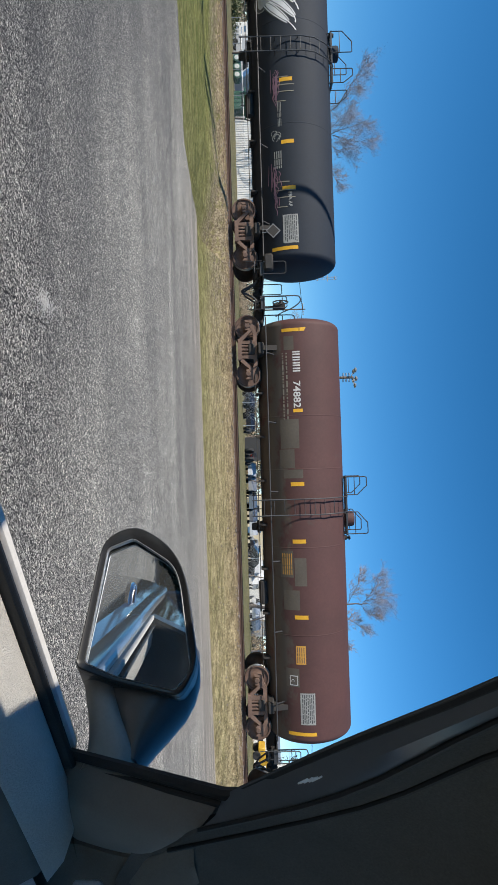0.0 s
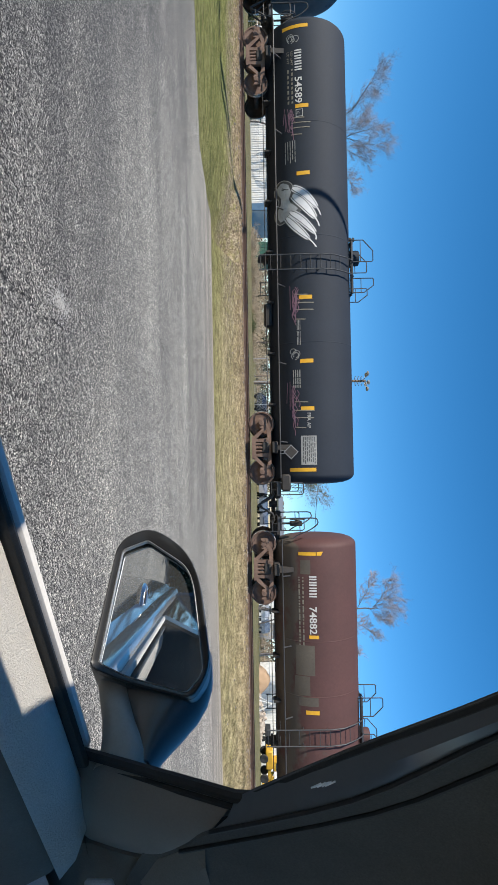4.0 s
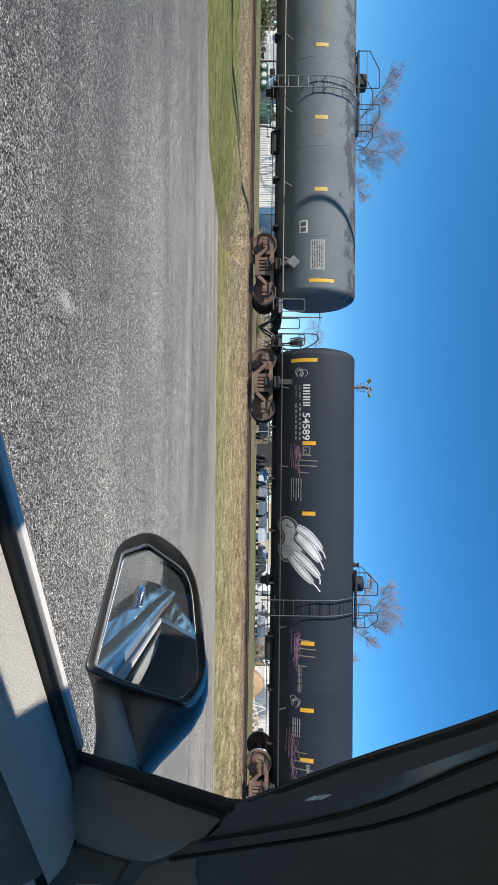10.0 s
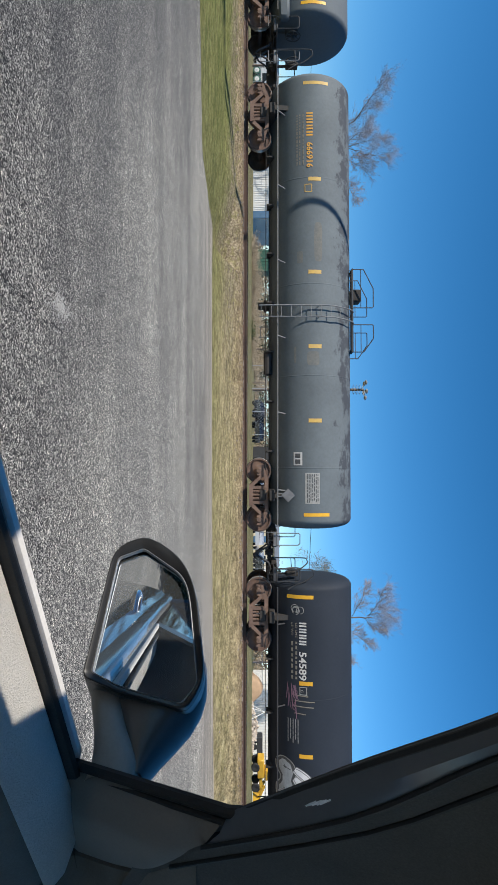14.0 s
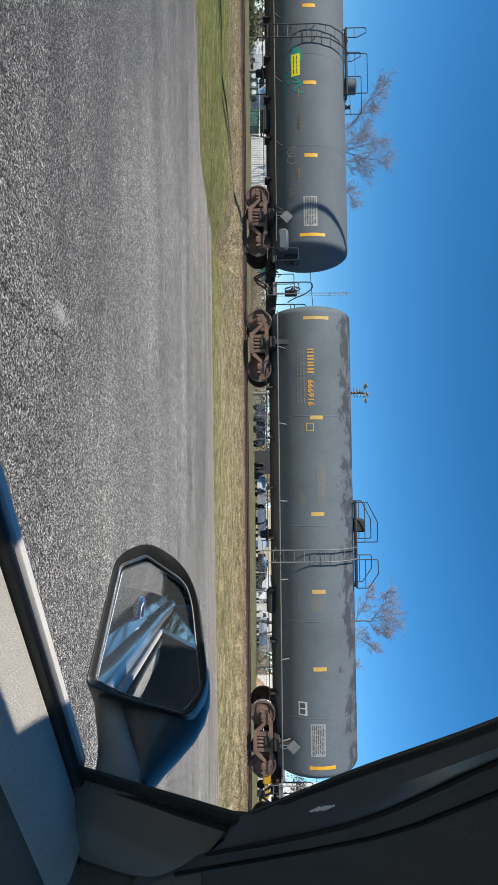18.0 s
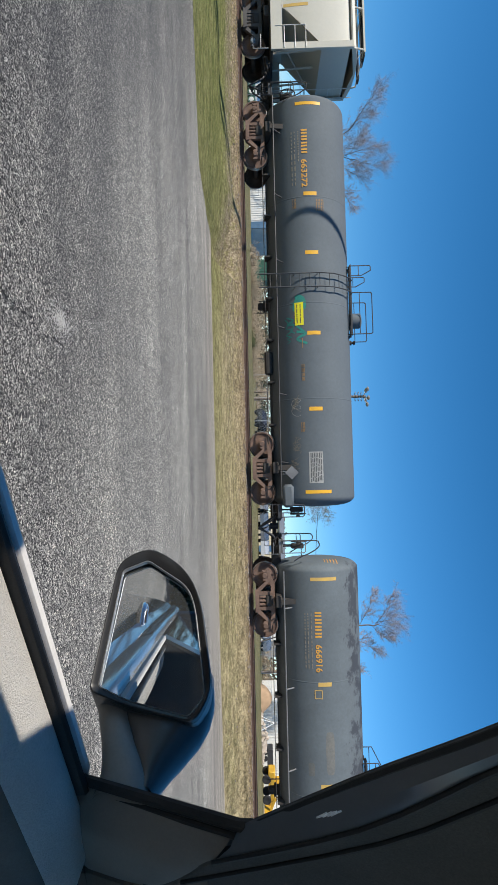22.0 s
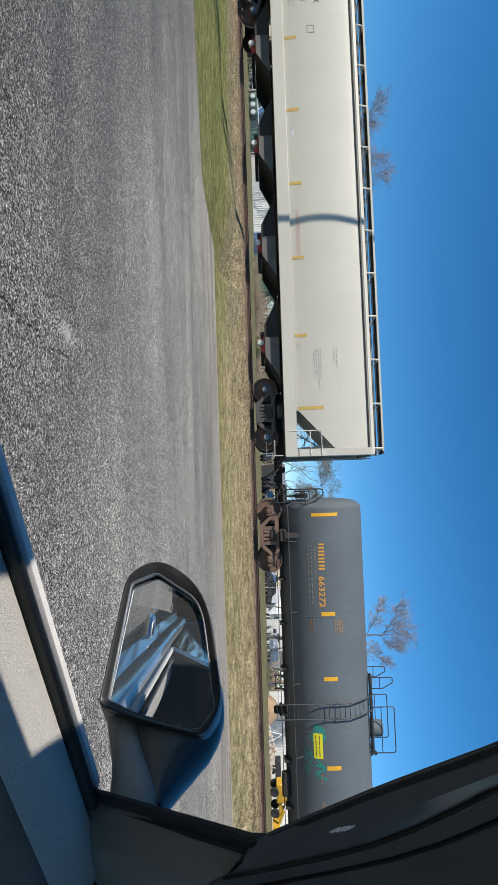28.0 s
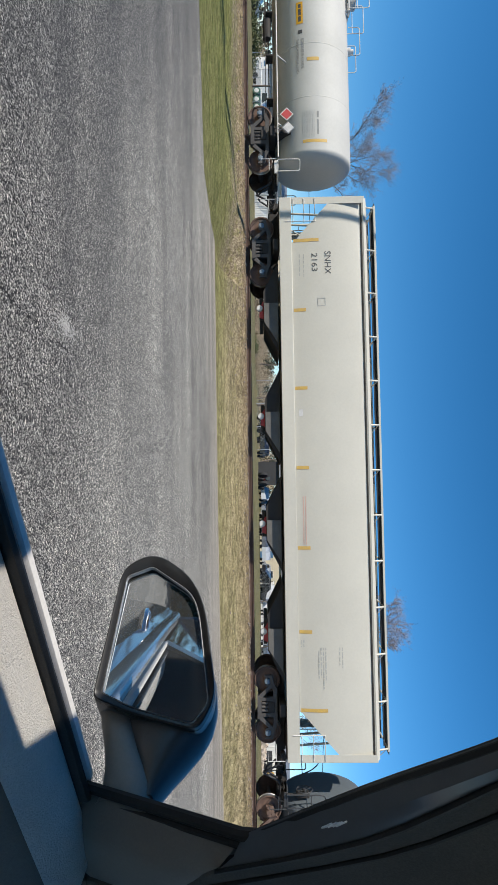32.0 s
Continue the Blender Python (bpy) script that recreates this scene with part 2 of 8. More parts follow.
    link(bp.outputs[0], b.inputs["Normal"])
    return m


M = {}
M["asphalt"] = asphalt()
M["ground"] = ground_material()
M["shoulder"] = surface("pale_gravel", (0.40, 0.355, 0.30), (0.29, 0.25, 0.205), 0.8, 45, 0.9, bump=0.6, depth=0.01)
M["gravel"] = surface("ballast", (0.26, 0.22, 0.19), (0.16, 0.13, 0.11), 3, 60, 0.95, bump=0.5, depth=0.01, random_tint=0.3)
M["tie"] = surface("creosoted_tie", (0.11, 0.085, 0.065), (0.19, 0.16, 0.13), 4, 40, 0.9, stretch=(3, 0.6, 3), random_tint=0.3)
M["rail"] = surface("rusty_rail", (0.09, 0.053, 0.04), (0.125, 0.075, 0.056), 2, 60, 0.75, metal=0.2)
M["railtop"] = surface("worn_rail_head", (0.45, 0.43, 0.41), (0.3, 0.27, 0.25), 3, 60, 0.3, metal=0.9)
M["black"] = surface("weathered_black_paint", (0.0135, 0.0185, 0.028), (0.018, 0.024, 0.035), 0.6, 12, 0.7, 0.82, grain=0.14, bump=0.04, spot=(0.03, 0.033, 0.038), spot_at=0.68, spot_scale=1.1)
M["black"].node_tree.nodes["Principled BSDF"].inputs["Specular IOR Level"].default_value = 0.38
M["gray"] = surface("dull_gray_paint", (0.118, 0.138, 0.15), (0.092, 0.107, 0.117), 0.5, 10, 0.72, 0.85, grain=0.16, bump=0.04, spot=(0.085, 0.088, 0.088), spot_at=0.66, spot_scale=0.9)
M["gray2"] = surface("slate_gray_paint", (0.1, 0.118, 0.132), (0.085, 0.1, 0.113), 0.4, 10, 0.72, 0.85, grain=0.12, bump=0.04)
M["brown"] = surface("faded_oxide_brown_paint", (0.085, 0.036, 0.032), (0.066, 0.03, 0.027), 0.5, 12, 0.68, 0.8, grain=0.16, bump=0.04, spot=(0.075, 0.052, 0.043), spot_at=0.66, spot_scale=0.8)
M["primer"] = surface("worn_primer", (0.085, 0.07, 0.055), (0.11, 0.092, 0.072), 1.2, 14, 0.6, grain=0.2)
M["white"] = surface("white_tank_paint", (0.51, 0.495, 0.46), (0.45, 0.44, 0.405), 0.5, 12, 0.62, 0.72, grain=0.06, bump=0.03)
M["cream"] = surface("cream_hopper_paint", (0.545, 0.515, 0.44), (0.495, 0.468, 0.402), 0.35, 14, 0.42, 0.55, grain=0.06, bump=0.03)
M["under"] = surface("grimy_underframe", (0.025, 0.023, 0.022), (0.04, 0.034, 0.03), 2, 25, 0.75)
M["truckrust"] = surface("rusty_cast_steel", (0.19, 0.12, 0.09), (0.11, 0.07, 0.054), 3, 30, 0.8, grain=0.35, bump=0.3)
M["truckgray"] = surface("dusty_cast_steel", (0.085, 0.08, 0.078), (0.055, 0.05, 0.047), 3, 30, 0.75, grain=0.3, bump=0.3)
M["wheel"] = surface("rusty_wheel_plate", (0.15, 0.09, 0.066), (0.085, 0.052, 0.04), 3, 30, 0.7, grain=0.3)
M["tread"] = surface("bright_tread_steel", (0.5, 0.48, 0.46), (0.35, 0.33, 0.31), 5, 60, 0.35, metal=0.9)
M["cap"] = surface("bearing_cap_steel", (0.24, 0.3, 0.36), (0.15, 0.19, 0.23), 6, 50, 0.5, metal=0.2)
M["pipe"] = surface("black_pipe", (0.03, 0.031, 0.034), (0.05, 0.05, 0.052), 3, 40, 0.5)
M["graypipe"] = surface("gray_pipe", (0.17, 0.175, 0.18), (0.12, 0.12, 0.125), 3, 40, 0.5)
M["whitepipe"] = surface("white_pipe", (0.65, 0.63, 0.6), (0.5, 0.48, 0.45), 3, 40, 0.5)
M["yellow"] = surface("yellow_reflective_tape", (0.75, 0.4, 0.025), (0.66, 0.34, 0.03), 5, 50, 0.4, grain=0.15)
M["dulltape"] = surface("dusty_reflective_tape", (0.6, 0.38, 0.09), (0.5, 0.33, 0.11), 5, 50, 0.5, grain=0.2)
M["orangemark"] = surface("orange_stencil", (0.66, 0.33, 0.05), (0.55, 0.28, 0.06), 8, 60, 0.6, grain=0.2)
M["whitemark"] = surface("white_stencil", (0.62, 0.6, 0.58), (0.48, 0.46, 0.44), 8, 60, 0.6, grain=0.2)
M["fadedorange"] = surface("faded_orange_stencil", (0.32, 0.19, 0.08), (0.24, 0.15, 0.075), 8, 60, 0.7, grain=0.3)
M["darkmark"] = surface("dark_stencil", (0.05, 0.052, 0.055), (0.09, 0.09, 0.09), 8, 60, 0.6, grain=0.2)
M["fadeddark"] = surface("faded_gray_stencil", (0.22, 0.22, 0.215), (0.3, 0.3, 0.285), 8, 60, 0.7, grain=0.25)
M["ghostmark"] = surface("ghosted_gray_stencil", (0.43, 0.42, 0.39), (0.5, 0.49, 0.455), 8, 60, 0.7, grain=0.25)
M["panel"] = surface("pale_data_panel", (0.36, 0.355, 0.335), (0.27, 0.265, 0.25), 6, 60, 0.5, grain=0.2)
M["pink"] = surface("faded_pink_spray", (0.28, 0.15, 0.2), (0.2, 0.11, 0.15), 9, 70, 0.7, grain=0.4)
M["silver"] = surface("silver_spray_paint", (0.5, 0.5, 0.5), (0.3, 0.3, 0.3), 2.2, 12, 0.5, grain=0.25)
M["chalk"] = surface("white_spray_paint", (0.7, 0.69, 0.69), (0.55, 0.54, 0.55), 3, 30, 0.6, grain=0.15)
M["teal"] = surface("teal_spray_paint", (0.02, 0.24, 0.19), (0.03, 0.17, 0.15), 4, 30, 0.6, grain=0.25)
M["sticker"] = surface("bright_yellow_sticker", (0.8, 0.72, 0.02), (0.75, 0.66, 0.03), 4, 40, 0.5, grain=0.08)
M["red"] = surface("red_paint", (0.5, 0.05, 0.05), (0.4, 0.05, 0.05), 4, 40, 0.5, grain=0.15)
# shade and reflected sky are put into the walkway's dark blue
M["grating"] = surface("shaded_galvanized_grating", (0.075, 0.085, 0.10), (0.05, 0.058, 0.07), 6, 60, 0.55, metal=0.3)


def sooty(base, name, z0=2.75, z1=3.45, lo=-0.17, hi=0.085, grime=(0.035, 0.037, 0.043), strength=0.85, soft=0.055, stretch=(0.6, 0.6, 1.0)):
    """The same paint with soot and spill stains that have run in streaks about the crown."""
    m = base.copy()
    m.name = name
    n, link = m.node_tree.nodes, m.node_tree.links.new
    b = n["Principled BSDF"]
    was = b.inputs["Base Color"].links[0].from_socket
    tc, sep = n.new("ShaderNodeTexCoord"), n.new("ShaderNodeSeparateXYZ")
    link(tc.outputs["Object"], sep.inputs[0])
    mp = n.new("ShaderNodeMapping")
    mp.inputs["Scale"].default_value = stretch
    link(tc.outputs["Object"], mp.inputs["Vector"])
    t = n.new("ShaderNodeTexNoise")
    t.inputs["Scale"].default_value, t.inputs["Detail"].default_value, t.inputs["Roughness"].default_value = 2.4, 8, 0.68
    link(mp.outputs[0], t.inputs["Vector"])
    up = n.new("ShaderNodeMapRange")
    up.inputs["From Min"].default_value, up.inputs["From Max"].default_value = z0, z1
    up.inputs["To Min"].default_value, up.inputs["To Max"].default_value = lo, hi
    link(sep.outputs["Z"], up.inputs["Value"])
    ad = n.new("ShaderNodeMath")
    ad.operation = "ADD"
    link(t.outputs["Fac"], ad.inputs[0])
    link(up.outputs[0], ad.inputs[1])
    k = n.new("ShaderNodeMapRange")
    k.inputs["From Min"].default_value, k.inputs["From Max"].default_value = 0.545, 0.545 + soft
    k.inputs["To Max"].default_value = strength
    link(ad.outputs[0], k.inputs["Value"])
    x = n.new("ShaderNodeMix")
    x.data_type = "RGBA"
    x.inputs[7].default_value = (*grime, 1)
    link(k.outputs[0], x.inputs[0])
    link(was, x.inputs[6])
    link(x.outputs[2], b.inputs["Base Color"])
    return m


M["gray"] = sooty(M["gray"], "sooty_gray_paint", 2.85, 3.55, -0.17, 0.095, (0.036, 0.04, 0.05), 0.88, 0.08, (0.6, 0.6, 1.0))
M["brown"] = sooty(M["brown"], "brown_paint_worn_to_primer", 1.35, 2.35, 0.2, -0.2, (0.085, 0.073, 0.058), 0.85, 0.1, (0.35, 0.3, 0.5))
M["cream"].node_tree.nodes["Principled BSDF"].inputs["Specular IOR Level"].default_value = 0.35


# ---- geometry ----
class Shape:
    """Collects faces for one mesh. slot: the material that the faces to come take."""

    def __init__(self):
        self.v, self.f, self.m, self.slot = [], [], [], 0

    def add(self, verts, faces):
        k = len(self.v)
        self.v += [tuple(p) for p in verts]
        self.f += [[i + k for i in f] for f in faces]
        self.m += [self.slot] * len(faces)
        return self

    def box(self, c, s, b=0.0, turn=None):
        """A box about c of size s, its edges chamfered by b, turned by a matrix."""
        h = [q / 2 for q in s]
        turn = turn or Matrix.Identity(3)
        if b <= 0:
            vs = [(x, y, z) for x in (-h[0], h[0]) for y in (-h[1], h[1]) for z in (-h[2], h[2])]
            fs = [(0, 1, 3, 2), (4, 6, 7, 5), (0, 4, 5, 1), (2, 3, 7, 6), (0, 2, 6, 4), (1, 5, 7, 3)]
        else:
            b = min(b, min(h) * 0.9)
            vs, at = [], {}
            for sx in (-1, 1):
                for sy in (-1, 1):
                    for sz in (-1, 1):
                        s3 = (sx, sy, sz)
                        for a in range(3):
                            at[s3, a] = len(vs)
                            vs.append([s3[i] * (h[i] if i == a else h[i] - b) for i in range(3)])
            fs = []
            for a in range(3):
                u, w = (a + 1) % 3, (a + 2) % 3
                for sg in (-1, 1):
                    ring = []
                    for p, q in ((-1, -1), (1, -1), (1, 1), (-1, 1)):
                        s3 = [0, 0, 0]
                        s3[a], s3[u], s3[w] = sg, p, q
                        ring.append(at[tuple(s3), a])
                    fs.append(ring if sg > 0 else ring[::-1])
                for p in (-1, 1):
                    for q in (-1, 1):
                        k0, k1 = [0, 0, 0], [0, 0, 0]
                        k0[a], k1[a] = -1, 1
                        k0[u] = k1[u] = p
                        k0[w] = k1[w] = q
                        e = [at[tuple(k0), u], at[tuple(k1), u], at[tuple(k1), w], at[tuple(k0), w]]
                        fs.append(e if p * q > 0 else e[::-1])
            for sx in (-1, 1):
                for sy in (-1, 1):
                    for sz in (-1, 1):
                        e = [at[(sx, sy, sz), a] for a in range(3)]
                        fs.append(e if sx * sy * sz > 0 else e[::-1])
        return self.add([turn @ Vector(p) + Vector(c) for p in vs], fs)

    def pipe(self, pts, r, n=6, r2=None, cap=True):
        """A round bar along a line of points, tapering to r2."""
        pts = [Vector(p) for p in pts]
        vs, fs = [], []
        up = None
        for i, p in enumerate(pts):
            d = ((pts[min(i + 1, len(pts) - 1)] - p).normalized() + (p - pts[max(i - 1, 0)]).normalized()).normalized()
            if up is None:
                up = Vector((0, 0, 1)) if abs(d.z) < 0.9 else Vector((1, 0, 0))
            a = d.cross(up).normalized()
            w = a.cross(d)
            up = w
            rr = r if r2 is None else r + (r2 - r) * i / max(1, len(pts) - 1)
            vs += [p + (a * math.cos(2 * math.pi * k / n) + w * math.sin(2 * math.pi * k / n)) * rr for k in range(n)]
            if i:
                o = (i - 1) * n
                fs += [(o + k, o + n + k, o + n + (k + 1) % n, o + (k + 1) % n) for k in range(n)]
        if cap:
            fs.append(list(range(n)))
            fs.append(list(range(len(vs) - n, len(vs)))[::-1])
        return self.add(vs, fs)

    def lathe(self, prof, axis="x", n=32, c=(0, 0, 0)):
        """Turns a profile of (along, radius) about an axis through c."""
        vs, fs = [], []
        for a, r in prof:
            for k in range(n):
                q = 2 * math.pi * k / n
                p, s = r * math.cos(q), r * math.sin(q)
                w = {"x": (a, p, s), "y": (s, a, p), "z": (p, s, a)}[axis]
                vs.append([w[i] + c[i] for i in range(3)])
        for i in range(len(prof) - 1):
            o = i * n
            fs += [(o + k, o + (k + 1) % n, o + n + (k + 1) % n, o + n + k) for k in range(n)]
        fs.append(list(range(n))[::-1])
        fs.append(list(range(len(vs) - n, len(vs))))
        return self.add(vs, fs)

    def prism(self, poly, y0, y1, plane="xz"):
        """A flat outline with depth: drawn in x and z and deep in y, or in the plane named."""
        n = len(poly)

        def at(p, d):
            return {"xz": (p[0], d, p[1]), "xy": (p[0], p[1], d), "yz": (d, p[0], p[1])}[plane]
        vs = [at(p, y0) for p in poly] + [at(p, y1) for p in poly]
        fs = [list(range(n)), list(range(2 * n - 1, n - 1, -1))] + [(i, i + n, (i + 1) % n + n, (i + 1) % n) for i in range(n)]
        return self.add(vs, fs)

    def grid(self, rows):
        """A skin over rows of points."""
        w = len(rows[0])
        vs = [p for row in rows for p in row]
        return self.add(vs, [(i * w + k, i * w + k + 1, (i + 1) * w + k + 1, (i + 1) * w + k) for i in range(len(rows) - 1) for k in range(w - 1)])

    def mesh(self, name, mats, fix=True, sharp=38):
        me = bpy.data.meshes.new(name)
        me.from_pydata(self.v, [], self.f)
        for m in (mats if isinstance(mats, (list, tuple)) else [mats]):
            me.materials.append(m)
        me.polygons.foreach_set("material_index", self.m)
        if fix:
            bm = bmesh.new()
            bm.from_mesh(me)
            bmesh.ops.recalc_face_normals(bm, faces=bm.faces)
            bm.to_mesh(me)
            bm.free()
        me.polygons.foreach_set("use_smooth", [True] * len(me.polygons))
        me.set_sharp_from_angle(angle=radians(sharp))
        return me


def smooth_line(pts, n=6):
    """Rounds a line of points."""
    out = []
    for i in range(len(pts) - 1):
        p0, p1, p2, p3 = (Vector(pts[max(0, min(len(pts) - 1, i + d))]) for d in (-1, 0, 1, 2))
        for k in range(n):
            t = k / n
            out.append(0.5 * ((2 * p1) + (p2 - p0) * t + (2 * p0 - 5 * p1 + 4 * p2 - p3) * t * t + (3 * p1 - p0 - 3 * p2 + p3) * t ** 3))
    return out + [Vector(pts[-1])]


def part(name, shape, mats, parent=None, label="", at=None, fix=True):
    """One mesh object, under a thing or a part."""
    ob = new(name, shape if isinstance(shape, bpy.types.Mesh) else shape.mesh(name, mats, fix))
    if parent:
        ob.parent = parent
    if at is not None:
        ob.matrix_basis = at
    if label:
        ob["label"] = label
    return ob


def thing(name, label, category, at=None, group="", kind=""):
    """An empty at a thing's base."""
    ob = new(name)
    ob.empty_display_size = 0.3
    if at is not None:
        ob.matrix_basis = at
    return tagged(ob, label, category, group, kind)


def lettering(text, size, align="LEFT", spacing=1.0, bold=0.018):
    """The outline of a line of writing, as a flat mesh's points and faces, from the built-in font."""
    cu = bpy.data.curves.new("lettering", "FONT")
    cu.body, cu.size, cu.align_x, cu.space_character, cu.resolution_u = text, size, align, spacing, 3
    cu.offset = bold
    ob = bpy.data.objects.new("lettering", cu)
    scene.collection.objects.link(ob)
    bpy.context.view_layer.update()
    me = bpy.data.meshes.new_from_object(ob.evaluated_get(bpy.context.evaluated_depsgraph_get()))
    vs, fs = [tuple(v.co) for v in me.vertices], [list(p.vertices) for p in me.polygons]
    bpy.data.objects.remove(ob)
    bpy.data.curves.remove(cu)
    bpy.data.meshes.remove(me)
    return vs, fs


# ---- ground, road and track ----
RAIL_Z, TRACK_Y = 1.06, 23.0


def road_edge(x):
    """How far away the asphalt ends: a bend of grass, then a wide mouth that nears the line."""
    far = 18.7 + 0.012 * max(0, x + 8) ** 1.75
    near = 15.45 + 0.27 * (x + 7.9)
    k = min(1, max(0, (x + 8.35) / 0.5))
    return near * (1 - k) + far * k if x < -7.85 else far


def ground_z(x, y):
    e = road_edge(x)
    if y < e:
        return -0.03
    k = min(1, (y - e) / max(0.8, 21.5 - e))
    up = 0.70 * k ** 1.1 + 0.04 * math.sin(x * 0.7 + 1) * k
    if x < -7.4:
        up *= min(1, 0.15 + (-7.4 - x) / 3.2)
    # a shallow ditch in the grass short of the bend
    if x < -6:
        up -= 0.10 * math.exp(-((y - 19.3) / 0.5) ** 2) * min(1, (-6 - x) / 3)
    if y > 21.3:
        up = 0.70 + 0.215 * min(1, (y - 21.3) / 0.42)
    if y > 24.6:
        up = 0.86 - 0.10 * min(1, (y - 24.6) / 1.5)
    if y > 30:
        up += 0.12 * min(1, (y - 30) / 40)
    if 21.3 < y < 24.8 or y < 27:
        up += 0.018 * noise.noise((x * 1.3, y * 1.3, 0))
    return up


xs = [-1500, -700, -300, -150, -90, -60, -45, -36] + [round(-30 + 0.3 * i, 3) for i in range(201)] + [36, 45, 60, 90, 150, 300, 700, 1500]
ys = [-400, -150, -60, -20, 0, 8, 12] + [round(13.6 + 0.2 * i, 3) for i in range(63)] + [27, 28.5, 30, 33, 37, 42, 50, 60, 75, 100, 140, 200, 320, 600, 1200, 2500]
ground = Shape()
ground.grid([[(x, y, ground_z(x, y)) for x in xs] for y in ys])
tagged(part("ground", ground, M["ground"], fix=False), "mown grass verge, green and straw, rising to the railway line", "ground", kind="structure")
road = Shape()
rx = [-400, -120, -60, -35] + [round(-25 + 0.1 * i, 3) for i in range(521)] + [32, 45, 80, 200]
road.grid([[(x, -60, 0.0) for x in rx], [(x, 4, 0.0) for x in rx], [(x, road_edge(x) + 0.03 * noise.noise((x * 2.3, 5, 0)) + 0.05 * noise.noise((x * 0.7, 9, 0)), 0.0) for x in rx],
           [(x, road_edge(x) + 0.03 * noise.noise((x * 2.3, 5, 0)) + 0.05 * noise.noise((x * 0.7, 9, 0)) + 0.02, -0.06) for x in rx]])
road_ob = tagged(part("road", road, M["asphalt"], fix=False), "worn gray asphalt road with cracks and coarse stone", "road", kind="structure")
# long wandering cracks, and a pale scrubbed spot
M["crack"] = surface("tarry_crack", (0.012, 0.011, 0.011), (0.02, 0.019, 0.018), 20, 120, 0.9, bump=0)
M["palespot"] = surface("pale_scrubbed_asphalt", (0.6, 0.575, 0.53), (0.42, 0.4, 0.37), 60, 160, 0.9, grain=0.8, bump=0.5, depth=0.006)
crng = random.Random(19)
for x0, y0, x1, y1, wide in ((-2.30, 2.7, -2.38, 3.61, 0.8), (-2.27, 3.3, -2.25, 3.62, 0.7), (-1.74, 2.7, -1.68, 3.72, 1.1), (-1.17, 2.75, -1.05, 3.9, 1.4), (-1.05, 3.9, -1.00, 4.42, 1.5),
                             (-3.33, 4.15, -3.38, 4.5, 0.6), (0.74, 4.72, 0.94, 5.05, 1.0), (0.16, 3.95, 0.30, 4.3, 0.7), (-0.9, 5.0, -0.86, 5.35, 0.5), (-2.1, 5.0, -2.0, 5.5, 0.5)):
    s = Shape()
    rows, drift, k = [], 0.0, 0.0
    length = math.hypot(x1 - x0, y1 - y0)
    n = int(length / 0.009)
    for i in range(n + 1):
        k = i / n
        drift = 0.9 * drift + crng.gauss(0, 0.0045)
        w = max(0.0008, wide * 0.0062 * (0.55 + 0.9 * noise.noise((x0 * 9, i * 0.16, 3)) + crng.uniform(-0.25, 0.35)) * min(1, 7 * (1 - k) + 0.1, 7 * k + 0.3))
        wander = 0.035 * noise.noise((x0 * 5, k * length * 4.5, 8))
        x, y = x0 + (x1 - x0) * k + wander + drift, y0 + (y1 - y0) * k
        rows.append([(x - w, y, 0.003), (x + w, y, 0.003)])
    s.grid(rows)
    part("crack", s, M["crack"], road_ob, fix=False)
flecks = Shape()
for i in range(900):
    a, d = crng.uniform(0, 6.28), abs(crng.gauss(0, 0.75))
    x, y, r = -1.19 + 0.11 * d * math.cos(a), 4.3 + 0.24 * d * math.sin(a), crng.uniform(0.003, 0.0075)
    flecks.add([(x + r * math.cos(q), y + r * math.sin(q) * 1.2, 0.004 + i * 0.00002) for q in (0.3, 1.5, 2.8, 3.9, 5.2)], [(0, 1, 2, 3, 4)])
tagged(part("pale_flecks", flecks, M["palespot"], road_ob, "pale scrubbed stones", fix=False), kind="stuff")
# the pale gravel lip along the asphalt's far edge
lip = Shape()
lx = [round(-8.0 + 0.12 * i, 3) for i in range(330)]
lip.grid([[(x, road_edge(x) - 0.2 - 0.2 * noise.noise((x * 0.9, 2, 0)), 0.004) for x in lx],
          [(x, road_edge(x) - 0.12, 0.014) for x in lx], [(x, road_edge(x) + 0.12 + 0.06 * noise.noise((x * 3, 7, 0)), 0.008) for x in lx],
          [(x, road_edge(x) + 0.2, -0.05) for x in lx]])
tagged(part("shoulder", lip, M["shoulder"], fix=False), "pale gravel shoulder along the edge of the asphalt", "shoulder", kind="structure")

track = thing("railway_track", "single rusty railway track on a low gravel bed", "track", kind="structure")
for side in (-1, 1):
    y = TRACK_Y + side * 0.7535
    prof = [(-0.07, -0.17), (0.07, -0.17), (0.07, -0.158), (0.012, -0.135), (0.012, -0.045), (0.036, -0.035), (0.036, -0.004), (0.028, 0.0),
            (-0.028, 0.0), (-0.036, -0.004), (-0.036, -0.035), (-0.012, -0.045), (-0.012, -0.135), (-0.07, -0.158)]
    rail = Shape()
    n = len(prof)
    for i, x in enumerate((-400, 400)):
        rail.v += [(x, y + p, RAIL_Z + q) for p, q in prof]
    for k in range(n):
        rail.slot = 1 if k == 7 else 0
        rail.add([], [])
        rail.f.append([k, (k + 1) % n, (k + 1) % n + n, k + n])
        rail.m.append(1 if k == 7 else 0)
    part("rail", rail, [M["rail"], M["railtop"]], track)
tie = Shape().box((0, 0, 0), (0.23, 2.6, 0.18), 0.015).mesh("tie", M["tie"])
for i in range(150):
    x = -38 + i * 0.53
    part("tie", tie, None, track, at=pose(x, TRACK_Y + random.uniform(-0.04, 0.04), RAIL_Z - 0.265 + random.uniform(-0.012, 0.012), 0, 0, random.uniform(-1, 1)))
spike = Shape().box((0, 0, 0), (0.18, 0.34, 0.02), 0.004).mesh("tie_plate", M["rail"])
